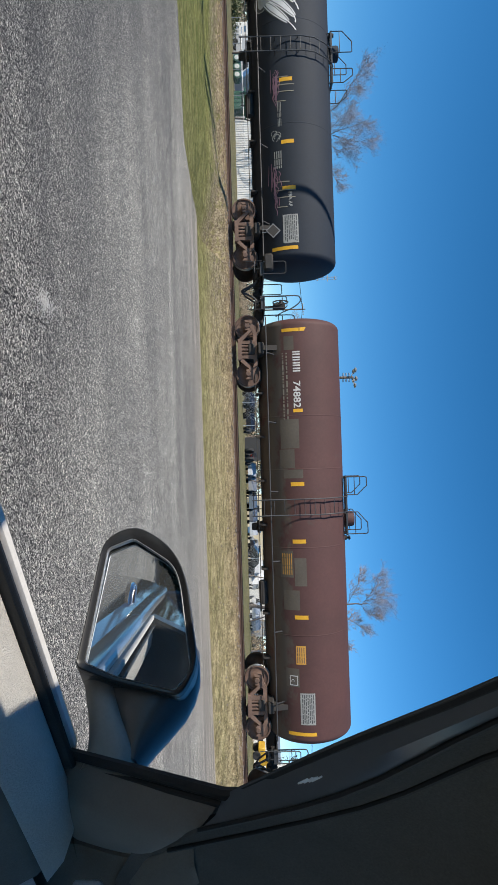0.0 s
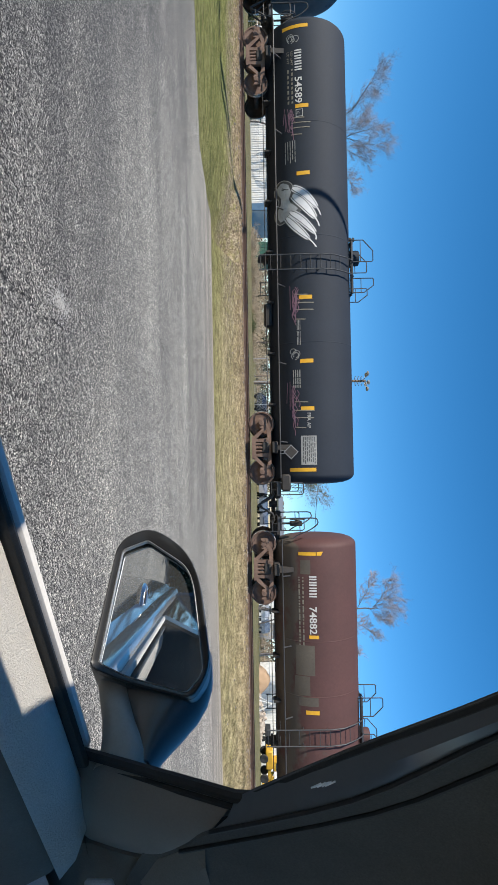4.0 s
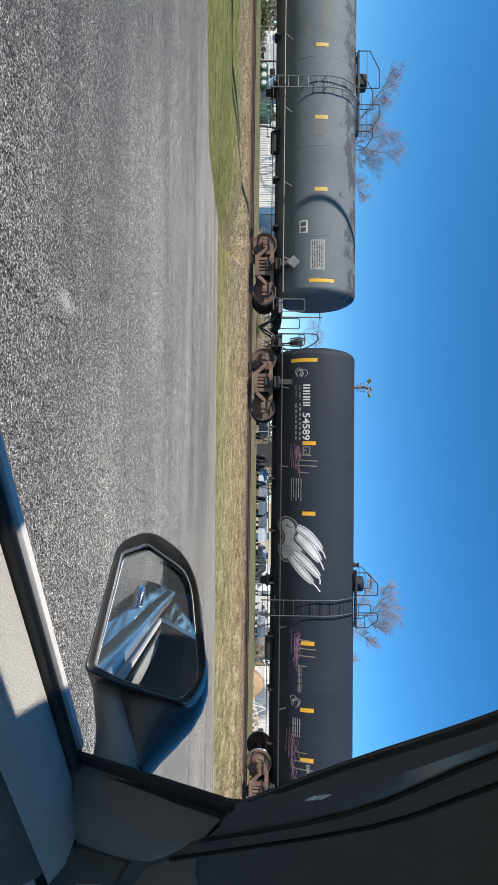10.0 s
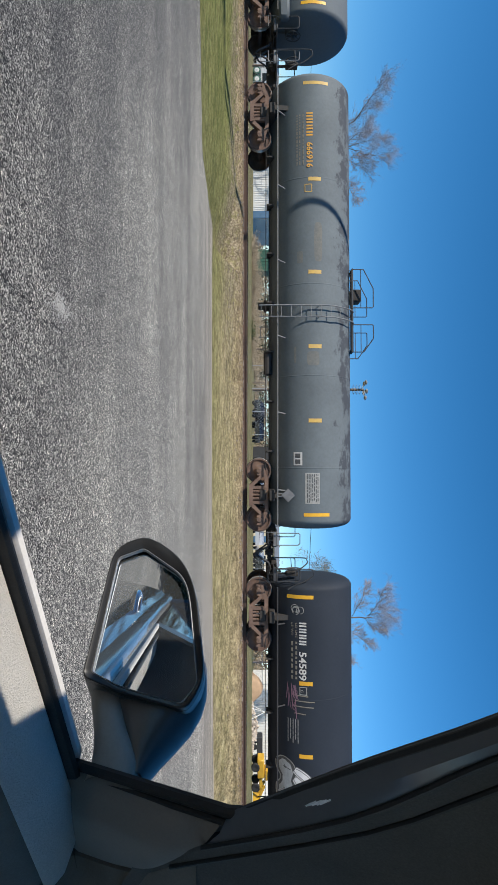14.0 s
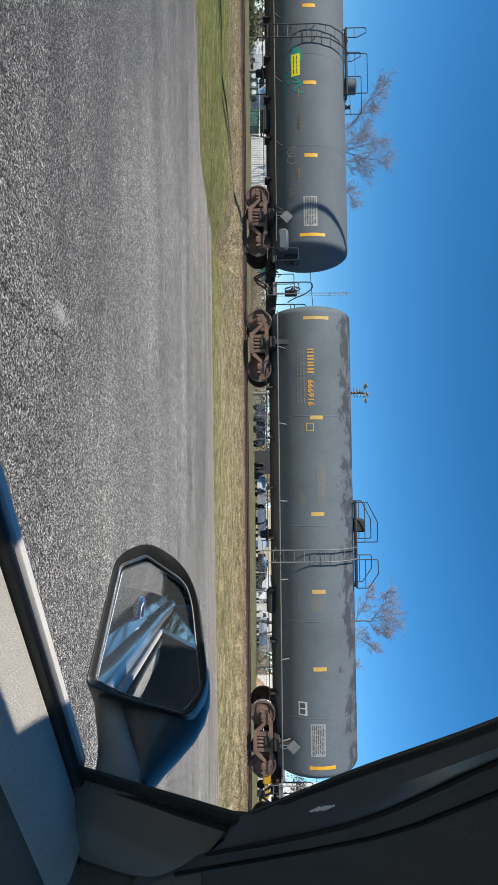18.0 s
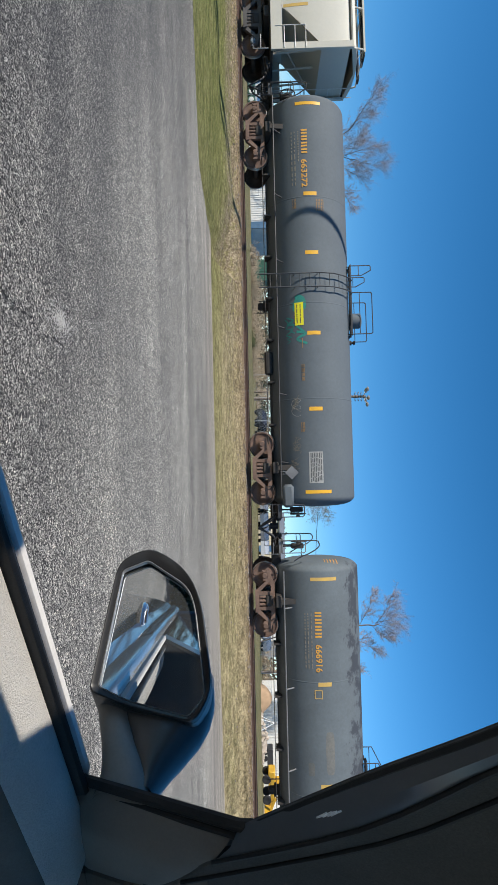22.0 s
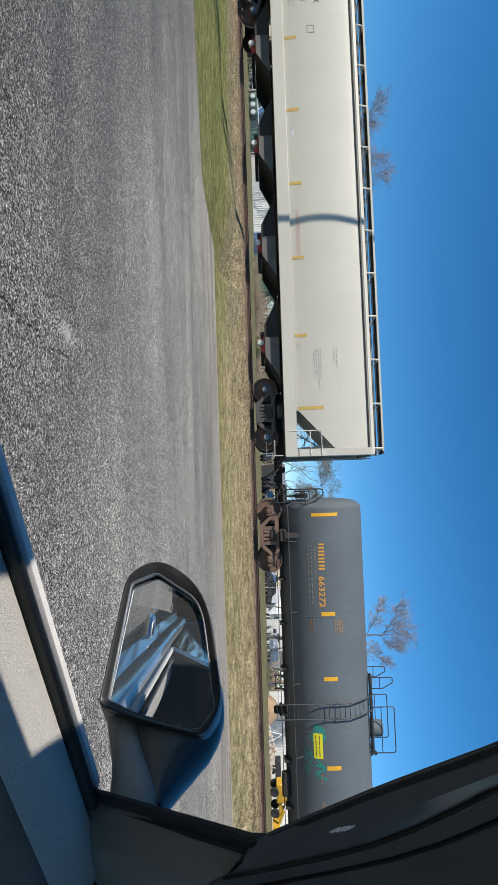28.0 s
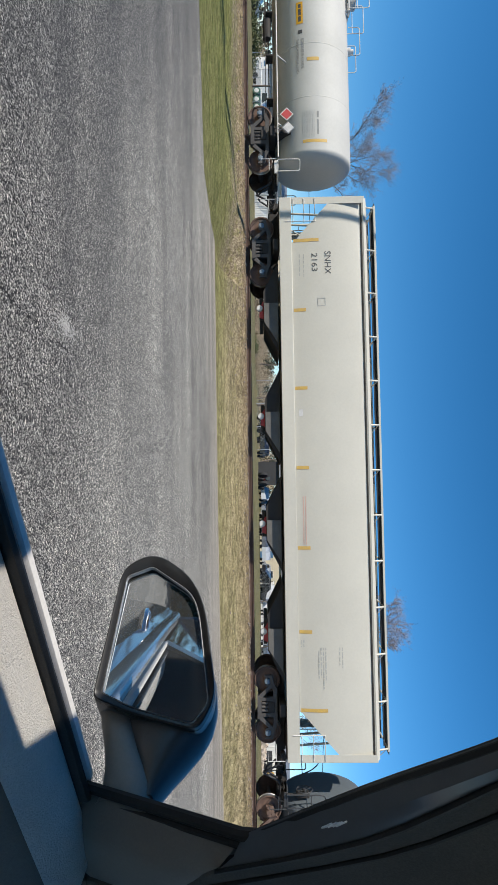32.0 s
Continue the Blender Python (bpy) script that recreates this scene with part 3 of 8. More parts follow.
for i in range(60):
    part("tie_plate", spike, None, track, at=pose(-14 + i * 0.53, TRACK_Y - 0.7535, RAIL_Z - 0.174))


def pebble(r):
    s = Shape()
    bm = bmesh.new()
    bmesh.ops.create_icosphere(bm, subdivisions=1, radius=r)
    s.add([v.co * random.uniform(0.65, 1.2) for v in bm.verts], [[v.index for v in f.verts] for f in bm.faces])
    bm.free()
    return s


kinds = [pebble(0.035) for _ in range(6)]
stones = Shape()
for i in range(7000):
    x = random.uniform(-26, 26)
    y = TRACK_Y + random.choice((random.gauss(0, 0.9), random.uniform(-1.5, 1.6)))
    k = random.choice(kinds)
    g, q = random.uniform(0.5, 1.25), random.uniform(0, 6.28)
    z = ground_z(x, y) + 0.008
    stones.add([(x + g * (p[0] * math.cos(q) - p[1] * math.sin(q)), y + g * (p[0] * math.sin(q) + p[1] * math.cos(q)), z + g * p[2] * 0.7) for p in k.v], k.f)
tagged(part("ballast", stones, M["gravel"], fix=False), "loose brown gravel between and beside the rails", "gravel", kind="stuff")


# ---- the train ----
# how far the train has rolled, second by second
ROLL_ROWS = [(0, 0.00), (1, 1.98), (2, 3.95), (3, 5.92), (3.5, 6.91), (5.5, 10.92), (6, 11.91), (7, 13.92), (8, 15.94), (9, 17.99), (10, 20.05), (11, 22.12), (12, 24.20), (13, 26.29), (14, 28.39), (14.5, 29.44), (16.5, 33.69), (17, 34.77), (18, 36.99), (19, 39.25), (20, 41.53), (21, 43.84), (22, 46.18), (23, 48.56), (24, 50.96), (25, 53.40), (25.5, 54.65), (27.5, 59.73), (28, 61.02), (29, 63.64), (30, 66.28), (31, 68.96), (32, 71.65)]


def rolled(t):
    return float(np.interp(t, [a for a, _ in ROLL_ROWS], [b for _, b in ROLL_ROWS]))


ROLLING = []        # (car, where its middle stands at the start)
WHEELSETS = []      # (wheelset, its place on its truck)
WHEEL_R = 0.457


def side_frame_mesh(mat):
    s = Shape()
    t = 0.075
    s.prism([(-0.62, 0.80), (0.62, 0.80), (0.80, 0.70), (1.10, 0.62), (1.10, 0.53), (0.80, 0.56), (0.58, 0.66), (-0.58, 0.66), (-0.80, 0.56), (-1.10, 0.53), (-1.10, 0.62), (-0.80, 0.70)], -t, t)
    for q in (-1, 1):
        s.prism([(q * 0.80, 0.60), (q * 0.70, 0.64), (q * 0.30, 0.24), (q * 0.32, 0.10), (q * 0.40, 0.14)], -t + 0.008, t - 0.008)
        s.prism([(q * 0.20, 0.67), (q * 0.34, 0.67), (q * 0.32, 0.22), (q * 0.22, 0.22)], -t + 0.004, t - 0.004)
        s.prism([(q * 0.70, 0.60), (q * 0.80, 0.64), (q * 0.80, 0.36), (q * 0.72, 0.40)], -t + 0.01, t - 0.01)
        s.prism([(q * 1.00, 0.58), (q * 1.10, 0.60), (q * 1.09, 0.36), (q * 1.01, 0.40)], -t + 0.012, t - 0.012)
    s.prism([(-0.40, 0.10), (0.40, 0.10), (0.36, 0.24), (-0.36, 0.24)], -t - 0.06, t + 0.02)
    return s.mesh("side_frame", mat)


def spring_mesh(mat):
    s = Shape()
    for x in (-0.13, 0.0, 0.13):
        prof = []
        for i in range(13):
            prof.append((0.24 + 0.02 * i, 0.058 if i % 2 else 0.046))
        s.lathe(prof, "z", 10, (x, 0, 0))
    return s.mesh("spring_nest", mat)


def wheelset_mesh(plate, tread, cap):
    """Axle, two flanged wheels and the bearing ends, turned in one piece."""
    half = [(0.0, 0.09, 0), (0.66, 0.09, 0), (0.69, 0.16, 0), (0.735, 0.30, 0), (0.705, 0.395, 0), (0.682, 0.405, 0), (0.682, 0.465, 0), (0.695, 0.482, 1), (0.712, 0.47, 1),
            (0.722, 0.459, 1), (0.818, 0.452, 0), (0.822, 0.40, 0), (0.79, 0.385, 0), (0.765, 0.30, 0), (0.785, 0.17, 0), (0.82, 0.135, 0), (0.83, 0.09, 0), (0.93, 0.075, 2),
            (0.935, 0.10, 2), (1.06, 0.105, 2), (1.075, 0.085, 2), (1.10, 0.08, 2), (1.105, 0.03, 2), (1.106, 0.002, 2)]
    prof = [(-a, r, half[i - 1][2] if i else m) for i, (a, r, m) in enumerate(half)][::-1] + half[1:]
    s, n = Shape(), 36
    for a, r, _ in prof:
        s.v += [(r * math.sin(2 * math.pi * k / n), a, r * math.cos(2 * math.pi * k / n)) for k in range(n)]
    for i in range(len(prof) - 1):
        s.f += [[i * n + k, i * n + (k + 1) % n, (i + 1) * n + (k + 1) % n, (i + 1) * n + k] for k in range(n)]
        s.m += [prof[i][2]] * n
    return s.mesh("wheelset", [plate, tread, cap])


TRUCK = {}
for style, cast, cap in (("rust", "truckrust", "truckrust"), ("gray", "truckgray", "cap")):
    bolster = Shape()
    bolster.box((0, 0, 0.60), (0.40, 2.2, 0.24), 0.03)
    bolster.box((0, 0, 0.74), (0.5, 0.6, 0.12), 0.03)
    for q in (-1, 1):
        bolster.box((q * 0.44, 0, 0.42), (0.08, 1.7, 0.16), 0.02)
    TRUCK[style] = dict(bolster=bolster.mesh("truck", M["under"]), frame=side_frame_mesh(M[cast]), spring=spring_mesh(M[cast]),
                        wheels=wheelset_mesh(M["wheel"], M["tread"], M[cap]))


def truck(car, x, style="rust"):
    k = TRUCK[style]
    tk = part("truck", k["bolster"], None, car, at=pose(x, 0, 0))
    for q in (-1, 1):
        part("side_frame", k["frame"], None, tk, at=pose(0, q * 1.0, 0))
        part("spring_nest", k["spring"], None, tk, at=pose(0, q * 1.02, 0))
        w = part("wheelset", k["wheels"], None, tk, at=pose(q * 0.889, 0, WHEEL_R))
        WHEELSETS.append((w, q * 0.889))
        shoe = Shape()
        shoe.prism([(0.28, 0.5), (0.36, 0.55), (0.40, 0.42), (0.36, 0.3), (0.30, 0.34)], -0.82, -0.7)
        shoe.pipe([(0.34, -0.9, 0.43), (0.34, 0.9, 0.43)], 0.03)
        part("brake_beam", shoe, M["under"], tk, at=pose(0, 0, 0, 0, 0, 0 if q > 0 else 180))
    return tk


def coupler(car, x, q):
    """Draft gear, shank and knuckle at one end, reaching out in the direction q."""
    s = Shape()
    s.box((x - q * 0.55, 0, 0.88), (0.5, 0.34, 0.3), 0.03)
    s.box((x - q * 0.22, 0, 0.86), (0.36, 0.14, 0.16), 0.02)
    s.prism([(x - q * 0.10, -0.12), (x + q * 0.06, -0.14), (x + q * 0.10, -0.05), (x + q * 0.02, 0.03), (x + q * 0.08, 0.1), (x - q * 0.02, 0.17), (x - q * 0.12, 0.12)], 0.70, 1.0, "xy")
    c = part("coupler", s, M["under"], car)
    h = Shape()
    h.pipe([(x - q * 0.35, -0.32, 0.78), (x - q * 0.22, -0.33, 0.6), (x - q * 0.10, -0.34, 0.42), (x, -0.34, 0.36)], 0.034, 8)
    part("air_hose", h, M["pipe"], car)
    h = Shape()
    h.pipe(smooth_line([Vector(c_) for c_ in ((x - q * 0.5, -0.62, 0.86), (x - q * 0.30, -0.66, 0.80), (x - q * 0.14, -0.68, 0.52), (x - q * 0.02, -0.66, 0.30), (x + q * 0.05, -0.5, 0.36))], 5), 0.038, 8)
    part("brake_hose", h, M["pipe"], car)
    g = Shape()
    g.box((x - q * 0.52, -0.62, 0.86), (0.18, 0.16, 0.18), 0.03)
    g.box((x - q * 0.34, -0.28, 1.02), (0.22, 0.3, 0.2), 0.03)
    g.lathe([(-0.14, 0.03), (-0.13, 0.10), (0.13, 0.10), (0.14, 0.03)], "y", 12, (x - q * 0.72, -0.85, 0.98))
    g.pipe([(x - q * 0.9, -1.1, 0.9), (x - q * 0.4, -0.9, 1.0), (x - q * 0.36, -0.35, 0.95)], 0.024, 6)
    part("angle_cock", g, M["under"], car)
    lever = Shape()
    lever.pipe([(x - q * 0.6, -1.45, 0.95), (x - q * 0.6, -1.4, 0.82), (x - q * 0.35, -0.4, 0.92), (x - q * 0.2, -0.1, 1.0)], 0.014)
    part("uncoupling_lever", lever, M["pipe"], car)
    return c


class Tank:
    """A tank car. x runs along the track from its middle, z up from the rail, near side at negative y."""

    def __init__(self, label, middle, half, r, zc, paint, truck_l, truck_r, end_l, end_r, style="rust", rail_mat="pipe"):
        self.ob = thing("tank_car", label, "tank car", pose(middle, TRACK_Y, RAIL_Z), group="cars of the freight train")
        self.mid, self.r, self.zc, self.half = middle, r, zc, half
        ROLLING.append((self.ob, middle))
        car = self.ob
        head = [(0.36 * (1 - k ** 4.4) ** 0.5, r * k) for k in (0.03, 0.25, 0.45, 0.62, 0.75, 0.85, 0.91, 0.95, 0.975, 0.99, 0.997, 1.0)]
        prof = [(-half - a, b) for a, b in head]
        prof += [(x, r) for x in np.linspace(-half, half, 9)[1:-1]]
        prof += [(half + a, b) for a, b in head[::-1]]
        s = Shape()
        s.lathe(prof, "x", 72, (0, 0, zc))
        self.shell = part("tank_shell", s, paint, car)
        for x in (truck_l - middle, truck_r - middle):
            truck(car, x, style)
            b = Shape()
            b.box((x, 0, 0.93), (0.42, 2.7, 0.22), 0.03)
            b.prism([(-1.36, 1.02), (1.36, 1.02), (1.28, 1.62), (1.16, 1.66), (0.8, 1.3), (0, 1.12), (-0.8, 1.3), (-1.16, 1.66), (-1.28, 1.62)], x - 0.09, x + 0.09, "yz")
            part("body_bolster", b, M["under"], car)
        for x, tx, q in ((end_l - middle, truck_l - middle, -1), (end_r - middle, truck_r - middle, 1)):
            s = Shape()
            s.box(((x - q * 0.45 + tx - q * 1.2) / 2, 0, 0.9), (abs(x - q * 0.45 - tx + q * 1.2), 0.62, 0.34), 0.03)
            part("stub_sill", s, M["under"], car)
            s = Shape()
            s.box((x - q * 0.62, 0, 1.10), (0.52, 2.7, 0.05), 0.012)
            for y in (-1.3, 1.3):
                s.box((x - q * 0.62, y, 1.04), (0.5, 0.07, 0.14), 0.012)
            part("end_platform", s, rail_mat if not isinstance(rail_mat, str) else M[rail_mat], car)
            coupler(car, x, q)
            for y in (-1.42, 1.42):
                g = Shape()
                if q < 0 and rail_mat != "whitepipe":
                    g.pipe(smooth_line([Vector(c_) for c_ in ((x + 0.42, y, 1.08), (x + 0.42, y, 1.8), (x + 0.43, y, 2.30), (x + 0.52, y, 2.40), (x + 0.66, y * 0.98, 2.38), (x + 0.86, y * 0.96, 2.1), (x + 1.0, y * 0.95, 1.75), (x + 1.15, y * 0.95, 1.5))], 4), 0.022, 7)
                    g.pipe([(x + 0.42, y, 1.75), (x + 0.98, y * 0.95, 1.78)], 0.016, 6)
                    part("end_handrail", g, M["pipe"], car)
                    g = Shape()
                g.pipe([(x - q * 0.85, y, 1.1), (x - q * 0.85, y, 1.86), (x - q * 0.80, y, 1.92), (x - q * 0.48, y * 0.97, 1.92), (x - q * 0.42, y * 0.97, 1.86), (x - q * 0.42, y * 0.97, 1.08)], 0.019, 7)
                part("end_handrail", g, M[rail_mat], car)
                g = Shape()
                g.pipe([(x - q * 0.88, y, 1.06), (x - q * 0.88, y, 0.48), (x - q * 0.46, y, 0.48), (x - q * 0.46, y, 1.06)], 0.016, 6)
                g.pipe([(x - q * 0.88, y, 0.78), (x - q * 0.46, y, 0.78)], 0.014, 6)
                part("sill_step", g, M[rail_mat], car)
        # the long safety rail and its brackets
        for y in (-1.47, 1.47):
            s = Shape()
            s.pipe([(truck_l - middle - 1.1, y, 1.12), (truck_r - middle + 1.1, y, 1.12)], 0.024, 8)
            part("side_rail", s, M[rail_mat], car)
            x = truck_l - middle + 0.2
            n = 6
            for i in range(n):
                q = x + (truck_r - truck_l - 0.4) * i / (n - 1)
                s = Shape()
                s.pipe([(q, y, 1.12), (q + 0.04, math.copysign(1.12, y), 1.47)], 0.026, 6)
                part("rail_bracket", s, M[rail_mat], car)
        # brake pipe, reservoir and outlet under the belly
        s = Shape()
        s.pipe([(truck_l - middle + 0.6, -0.55, 0.83), (truck_r - middle - 0.6, -0.55, 0.83)], 0.022, 6)
        s.pipe([(truck_l - middle + 0.9, -0.8, 0.70), (truck_r - middle - 0.9, -0.8, 0.70)], 0.016, 6)
        for i in range(7):
            q = truck_l - middle + 1.6 + i * (truck_r - truck_l - 3.2) / 6
            s.box((q, -0.6, 0.86), (0.07, 0.5, 0.26), 0.01)
        part("brake_rigging", s, M["under"], car)
        s = Shape()
        s.lathe([(1.9, 0.06), (1.95, 0.16), (2.75, 0.16), (2.8, 0.06)], "x", 14, (0, -0.62, 0.78))
        part("brake_cylinder", s, M["under"], car)
        s = Shape()
        s.lathe([(0.42, 0.12), (0.50, 0.15), (0.62, 0.15), (0.64, 0.24), (0.70, 0.24), (0.72, 0.19), (1.05, 0.22)], "z", 16)
        part("outlet_valve", s, M["under"], car)
        # brake wheel on the left end
        self.brake_wheel(end_l - middle + 0.50, 1)

    def brake_wheel(self, x, q):
        """A spoked handwheel on its bracket, facing out over the coupler."""
        s = Shape()
        ring = [(x, -0.85 + 0.28 * math.cos(a), 1.72 + 0.28 * math.sin(a)) for a in np.linspace(0, 2 * math.pi, 19)]
        s.pipe(ring, 0.022, 6, cap=False)
        for a in range(6):
            s.pipe([(x + q * 0.03, -0.85, 1.72), ring[a * 3]], 0.015, 5)
        s.lathe([(-0.03, 0.02), (-0.03, 0.06), (0.10, 0.07), (0.12, 0.02)], "x", 12, (x, -0.85, 1.72))
        w = part("brake_wheel", s, M["pipe"], self.ob, "black spoked brake wheel")
        g = Shape()
        g.box((x + q * 0.16, -0.85, 1.66), (0.18, 0.28, 0.46), 0.03)
        g.pipe([(x + q * 0.16, -0.85, 1.5), (x + q * 0.16, -0.85, 1.1)], 0.035, 6)
        part("brake_gear_box", g, M["under"], w)

    def head_depth(self, y, z):
        """How far the domed head stands out past the shell at y and z."""
        k = min(1.0, math.hypot(y, z - self.zc) / self.r)
        return 0.36 * (1 - k ** 4.4) ** 0.5

    def head_label(self, y0, y1, z0, z1, rows, mat, label):
        """Rows of print stencilled on the near upper part of the left head."""
        s = Shape()
        left = -self.half
        for i in range(rows):
            z = z1 - (z1 - z0) * i / (rows - 1)
            y = y0 + random.uniform(0, 0.05)
            while y < y1 - 0.04:
                w = min(random.uniform(0.05, 0.14), y1 - y)
                s.grid([[(left - self.head_depth(b, c) - 0.006, b, c) for b in (y, y + w)] for c in (z - 0.018, z + 0.018)])
                y += w + 0.03
        part("head_print", s, M[mat], self.ob, label, fix=False)

    def at(self, x, z, off=0.006):
        """The place on the near flank at x and height z."""
        r = self.r + off
        k = max(-0.98, min(0.98, (z - self.zc) / r))
        return (x, -r * math.sqrt(1 - k * k), self.zc + r * k)

    def ringseam(self, *xs_):
        for x in xs_:
            s = Shape()
            s.lathe([(x - self.mid - 0.02, self.r - 0.002), (x - self.mid - 0.008, self.r + 0.006), (x - self.mid + 0.008, self.r + 0.006), (x - self.mid + 0.02, self.r - 0.002)], "x", 72, (0, 0, self.zc))
            part("weld_seam", s, self.shell.data.materials[0], self.ob)

    def patch(self, name, x0, x1, z0, z1, mat, label="", off=0.006, n=8):
        x0, x1 = x0 - self.mid, x1 - self.mid
        s = Shape()
        s.grid([[self.at(x, z, off) for x in (x0, x1)] for z in np.linspace(z0, z1, n)])
        return part(name, s, M[mat], self.ob, label, fix=False)

    def draw(self, name, polys, mat, label="", off=0.008):
        """Outlines (x, z) laid on the curve of the flank, filled from the middle outwards."""
        s = Shape()
        for poly in polys:
            cx, cz = sum(p[0] for p in poly) / len(poly), sum(p[1] for p in poly) / len(poly)
            s.grid([[self.at(cx + (x - cx) * k - self.mid, cz + (z - cz) * k, off) for x, z in list(poly) + [poly[0]]] for k in (0.02, 0.25, 0.5, 0.75, 1.0)])
        return part(name, s, M[mat], self.ob, label, fix=False)

    def stroke(self, name, lines, w, mat, label="", off=0.01):
        """Lines of spray paint of width w."""
        s = Shape()
        for line in lines:
            ends = [Vector(p) for p in line]
            pts = [a.lerp(b, k / 8) for a, b in zip(ends, ends[1:]) for k in range(8)] + [ends[-1]] if len(ends) < 4 else ends
            rows = []
            for i, p in enumerate(pts):
                d = (pts[min(i + 1, len(pts) - 1)] - pts[max(i - 1, 0)]).normalized()
                nrm = Vector((-d.y, d.x)) * w / 2
                rows.append([self.at(*(p - nrm - Vector((self.mid, 0))), off), self.at(*(p + nrm - Vector((self.mid, 0))), off)])
            s.grid(rows)
        return part(name, s, M[mat], self.ob, label, fix=False)

    def stencil(self, name, text, x0, x1, z0, z1, mat, label=""):
        vs, fs = lettering(text, 1.0)
        u0, u1 = min(v[0] for v in vs), max(v[0] for v in vs)
        w0, w1 = min(v[1] for v in vs), max(v[1] for v in vs)
        s = Shape()
        s.add([self.at(x0 + (v[0] - u0) / (u1 - u0) * (x1 - x0) - self.mid, z0 + (v[1] - w0) / (w1 - w0) * (z1 - z0), 0.012) for v in vs], fs)
        return part(name, s, M[mat], self.ob, label, fix=False)

    def bars(self, name, x0, x1, z, h, widths, mat, gap=0.035, label=""):
        """Writing too small to read: a row of bars of the words' lengths."""
        tot = sum(widths) + gap * 1.0 * (len(widths) - 1)
        s, x = Shape(), x0
        for w in widths:
            ww = w / tot * (x1 - x0)
            s.grid([[self.at(x - self.mid, z - h / 2, 0.008), self.at(x + ww - self.mid, z - h / 2, 0.008)], [self.at(x - self.mid, z + h / 2, 0.008), self.at(x + ww - self.mid, z + h / 2, 0.008)]])
            x += ww + gap / tot * (x1 - x0)
        return tagged(part(name, s, M[mat], self.ob, label, fix=False), kind="stuff")
    def frame_mark(self, name, x0, x1, z0, z1, w, mat):
        s = Shape()
        for a, b, c, d in ((x0, x1, z0, z0 + w), (x0, x1, z1 - w, z1), (x0, x0 + w, z0 + w, z1 - w), (x1 - w, x1, z0 + w, z1 - w)):
            s.grid([[self.at(a - self.mid, c, 0.009), self.at(b - self.mid, c, 0.009)], [self.at(a - self.mid, d, 0.009), self.at(b - self.mid, d, 0.009)]])
        return part(name, s, M[mat], self.ob, fix=False)

    def data_panel(self, x0, x1, z0, z1):
        p = self.patch("data_panel", x0, x1, z0, z1, "panel", "pale data panel with rows of small print", 0.006)
        s = Shape()
        for i in range(7):
            z = z1 - 0.06 - (z1 - z0 - 0.08) * i / 7
            x = x0 + 0.04
            while x < x1 - 0.1:
                w = random.uniform(0.06, 0.2)
                w = min(w, x1 - 0.04 - x)
                s.grid([[self.at(q - self.mid, zz, 0.011) for q in (x, x + w)] for zz in (z - 0.021, z + 0.010)])
                x += w + 0.035
        part("small_print", s, M["darkmark"], p, fix=False)

    def placard(self, x, z, mat="panel", size=0.17):
        """A diamond on a bracket that stands out from the sill."""
        s = Shape()
        y = -1.50
        s.prism([(x - self.mid + size * a, z + size * b) for a, b in ((0, -1.35), (1.35, 0), (0, 1.35), (-1.35, 0))], y - 0.006, y + 0.006)
        h = part("placard_holder", s, M["graypipe"] if mat != "red" else M["whitepipe"], self.ob)
        q = Shape()
        q.prism([(x - self.mid + size * a, z + size * b) for a, b in ((0, -1.1), (1.1, 0), (0, 1.1), (-1.1, 0))], y - 0.012, y - 0.008)
        part("placard", q, M[mat], h)
        b = Shape()
        for d in (-0.05, 0.05):
            b.pipe([(x - self.mid + d, y + 0.02, 1.1), (x - self.mid + d, y + 0.02, z)], 0.014, 5)
        part("placard_bracket", b, M["graypipe"], h)

    def ladder(self, xl, xr, mat="pipe"):
        car = self.ob
        top = self.zc + self.r
        path = [(1.66, 0.46), (1.66, 2.72), (1.54, 3.2), (1.22, 3.62), (0.92, top - 0.03), (0.68, top + 0.06)]
        for y in (-1, 1):
            lad = Shape()
            for x in (xl - self.mid, xr - self.mid):
                lad.pipe([(x, y * a, b) for a, b in path], 0.022, 6)
            ld = part("ladder", lad, M[mat], car)
            z = 0.52
            while z < top - 0.05:
                a = float(np.interp(z, [p[1] for p in path], [p[0] for p in path]))
                rg = Shape()
                rg.pipe([(xl - self.mid, y * a, z), (xr - self.mid, y * a, z)], 0.013, 5)
                part("rung", rg, M[mat], ld)
                z += 0.36
            for z in (0.95, 1.75, 2.6):
                a = self.at(0, z, 0)
                for x in (xl - self.mid, xr - self.mid):
                    st = Shape()
                    st.pipe([(x, y * 1.66, z), (x, y * max(0.9, -a[1] - 0.01), z)], 0.016, 5)
                    part("ladder_stay", st, M[mat], ld)

    def platform(self, x0, x1, hoops, dome_x, mat="pipe", dome_r=0.29, dome_h=0.36, valve_x=None, box=None, dome_mat=None):
        """The walkway on the crown, its hoops, and the manway housing."""
        car = self.ob
        top = self.zc + self.r
        x0, x1 = x0 - self.mid, x1 - self.mid
        s = Shape()
        for y in (-0.68, -0.36, 0.32, 0.64):
            s.box(((x0 + x1) / 2, y + 0.02, top + 0.02), (x1 - x0, 0.05, 0.07), 0.01)
        k = 0
        while x0 + k * 0.13 < x1:
            for y in (-0.50, 0.50):
                s.box((x0 + k * 0.13, y, top + 0.045), (0.05, 0.32, 0.02))
            k += 1
        for x in (x0 + 0.06, x1 - 0.06):
            s.box((x, 0, top + 0.0), (0.06, 1.36, 0.06), 0.01)
            for y in (-0.62, 0.62):
                s.pipe([(x, y, top), (x, y * 0.95, self.zc + self.r * 0.88)], 0.02, 5)
        part("top_platform", s, M[mat], car)
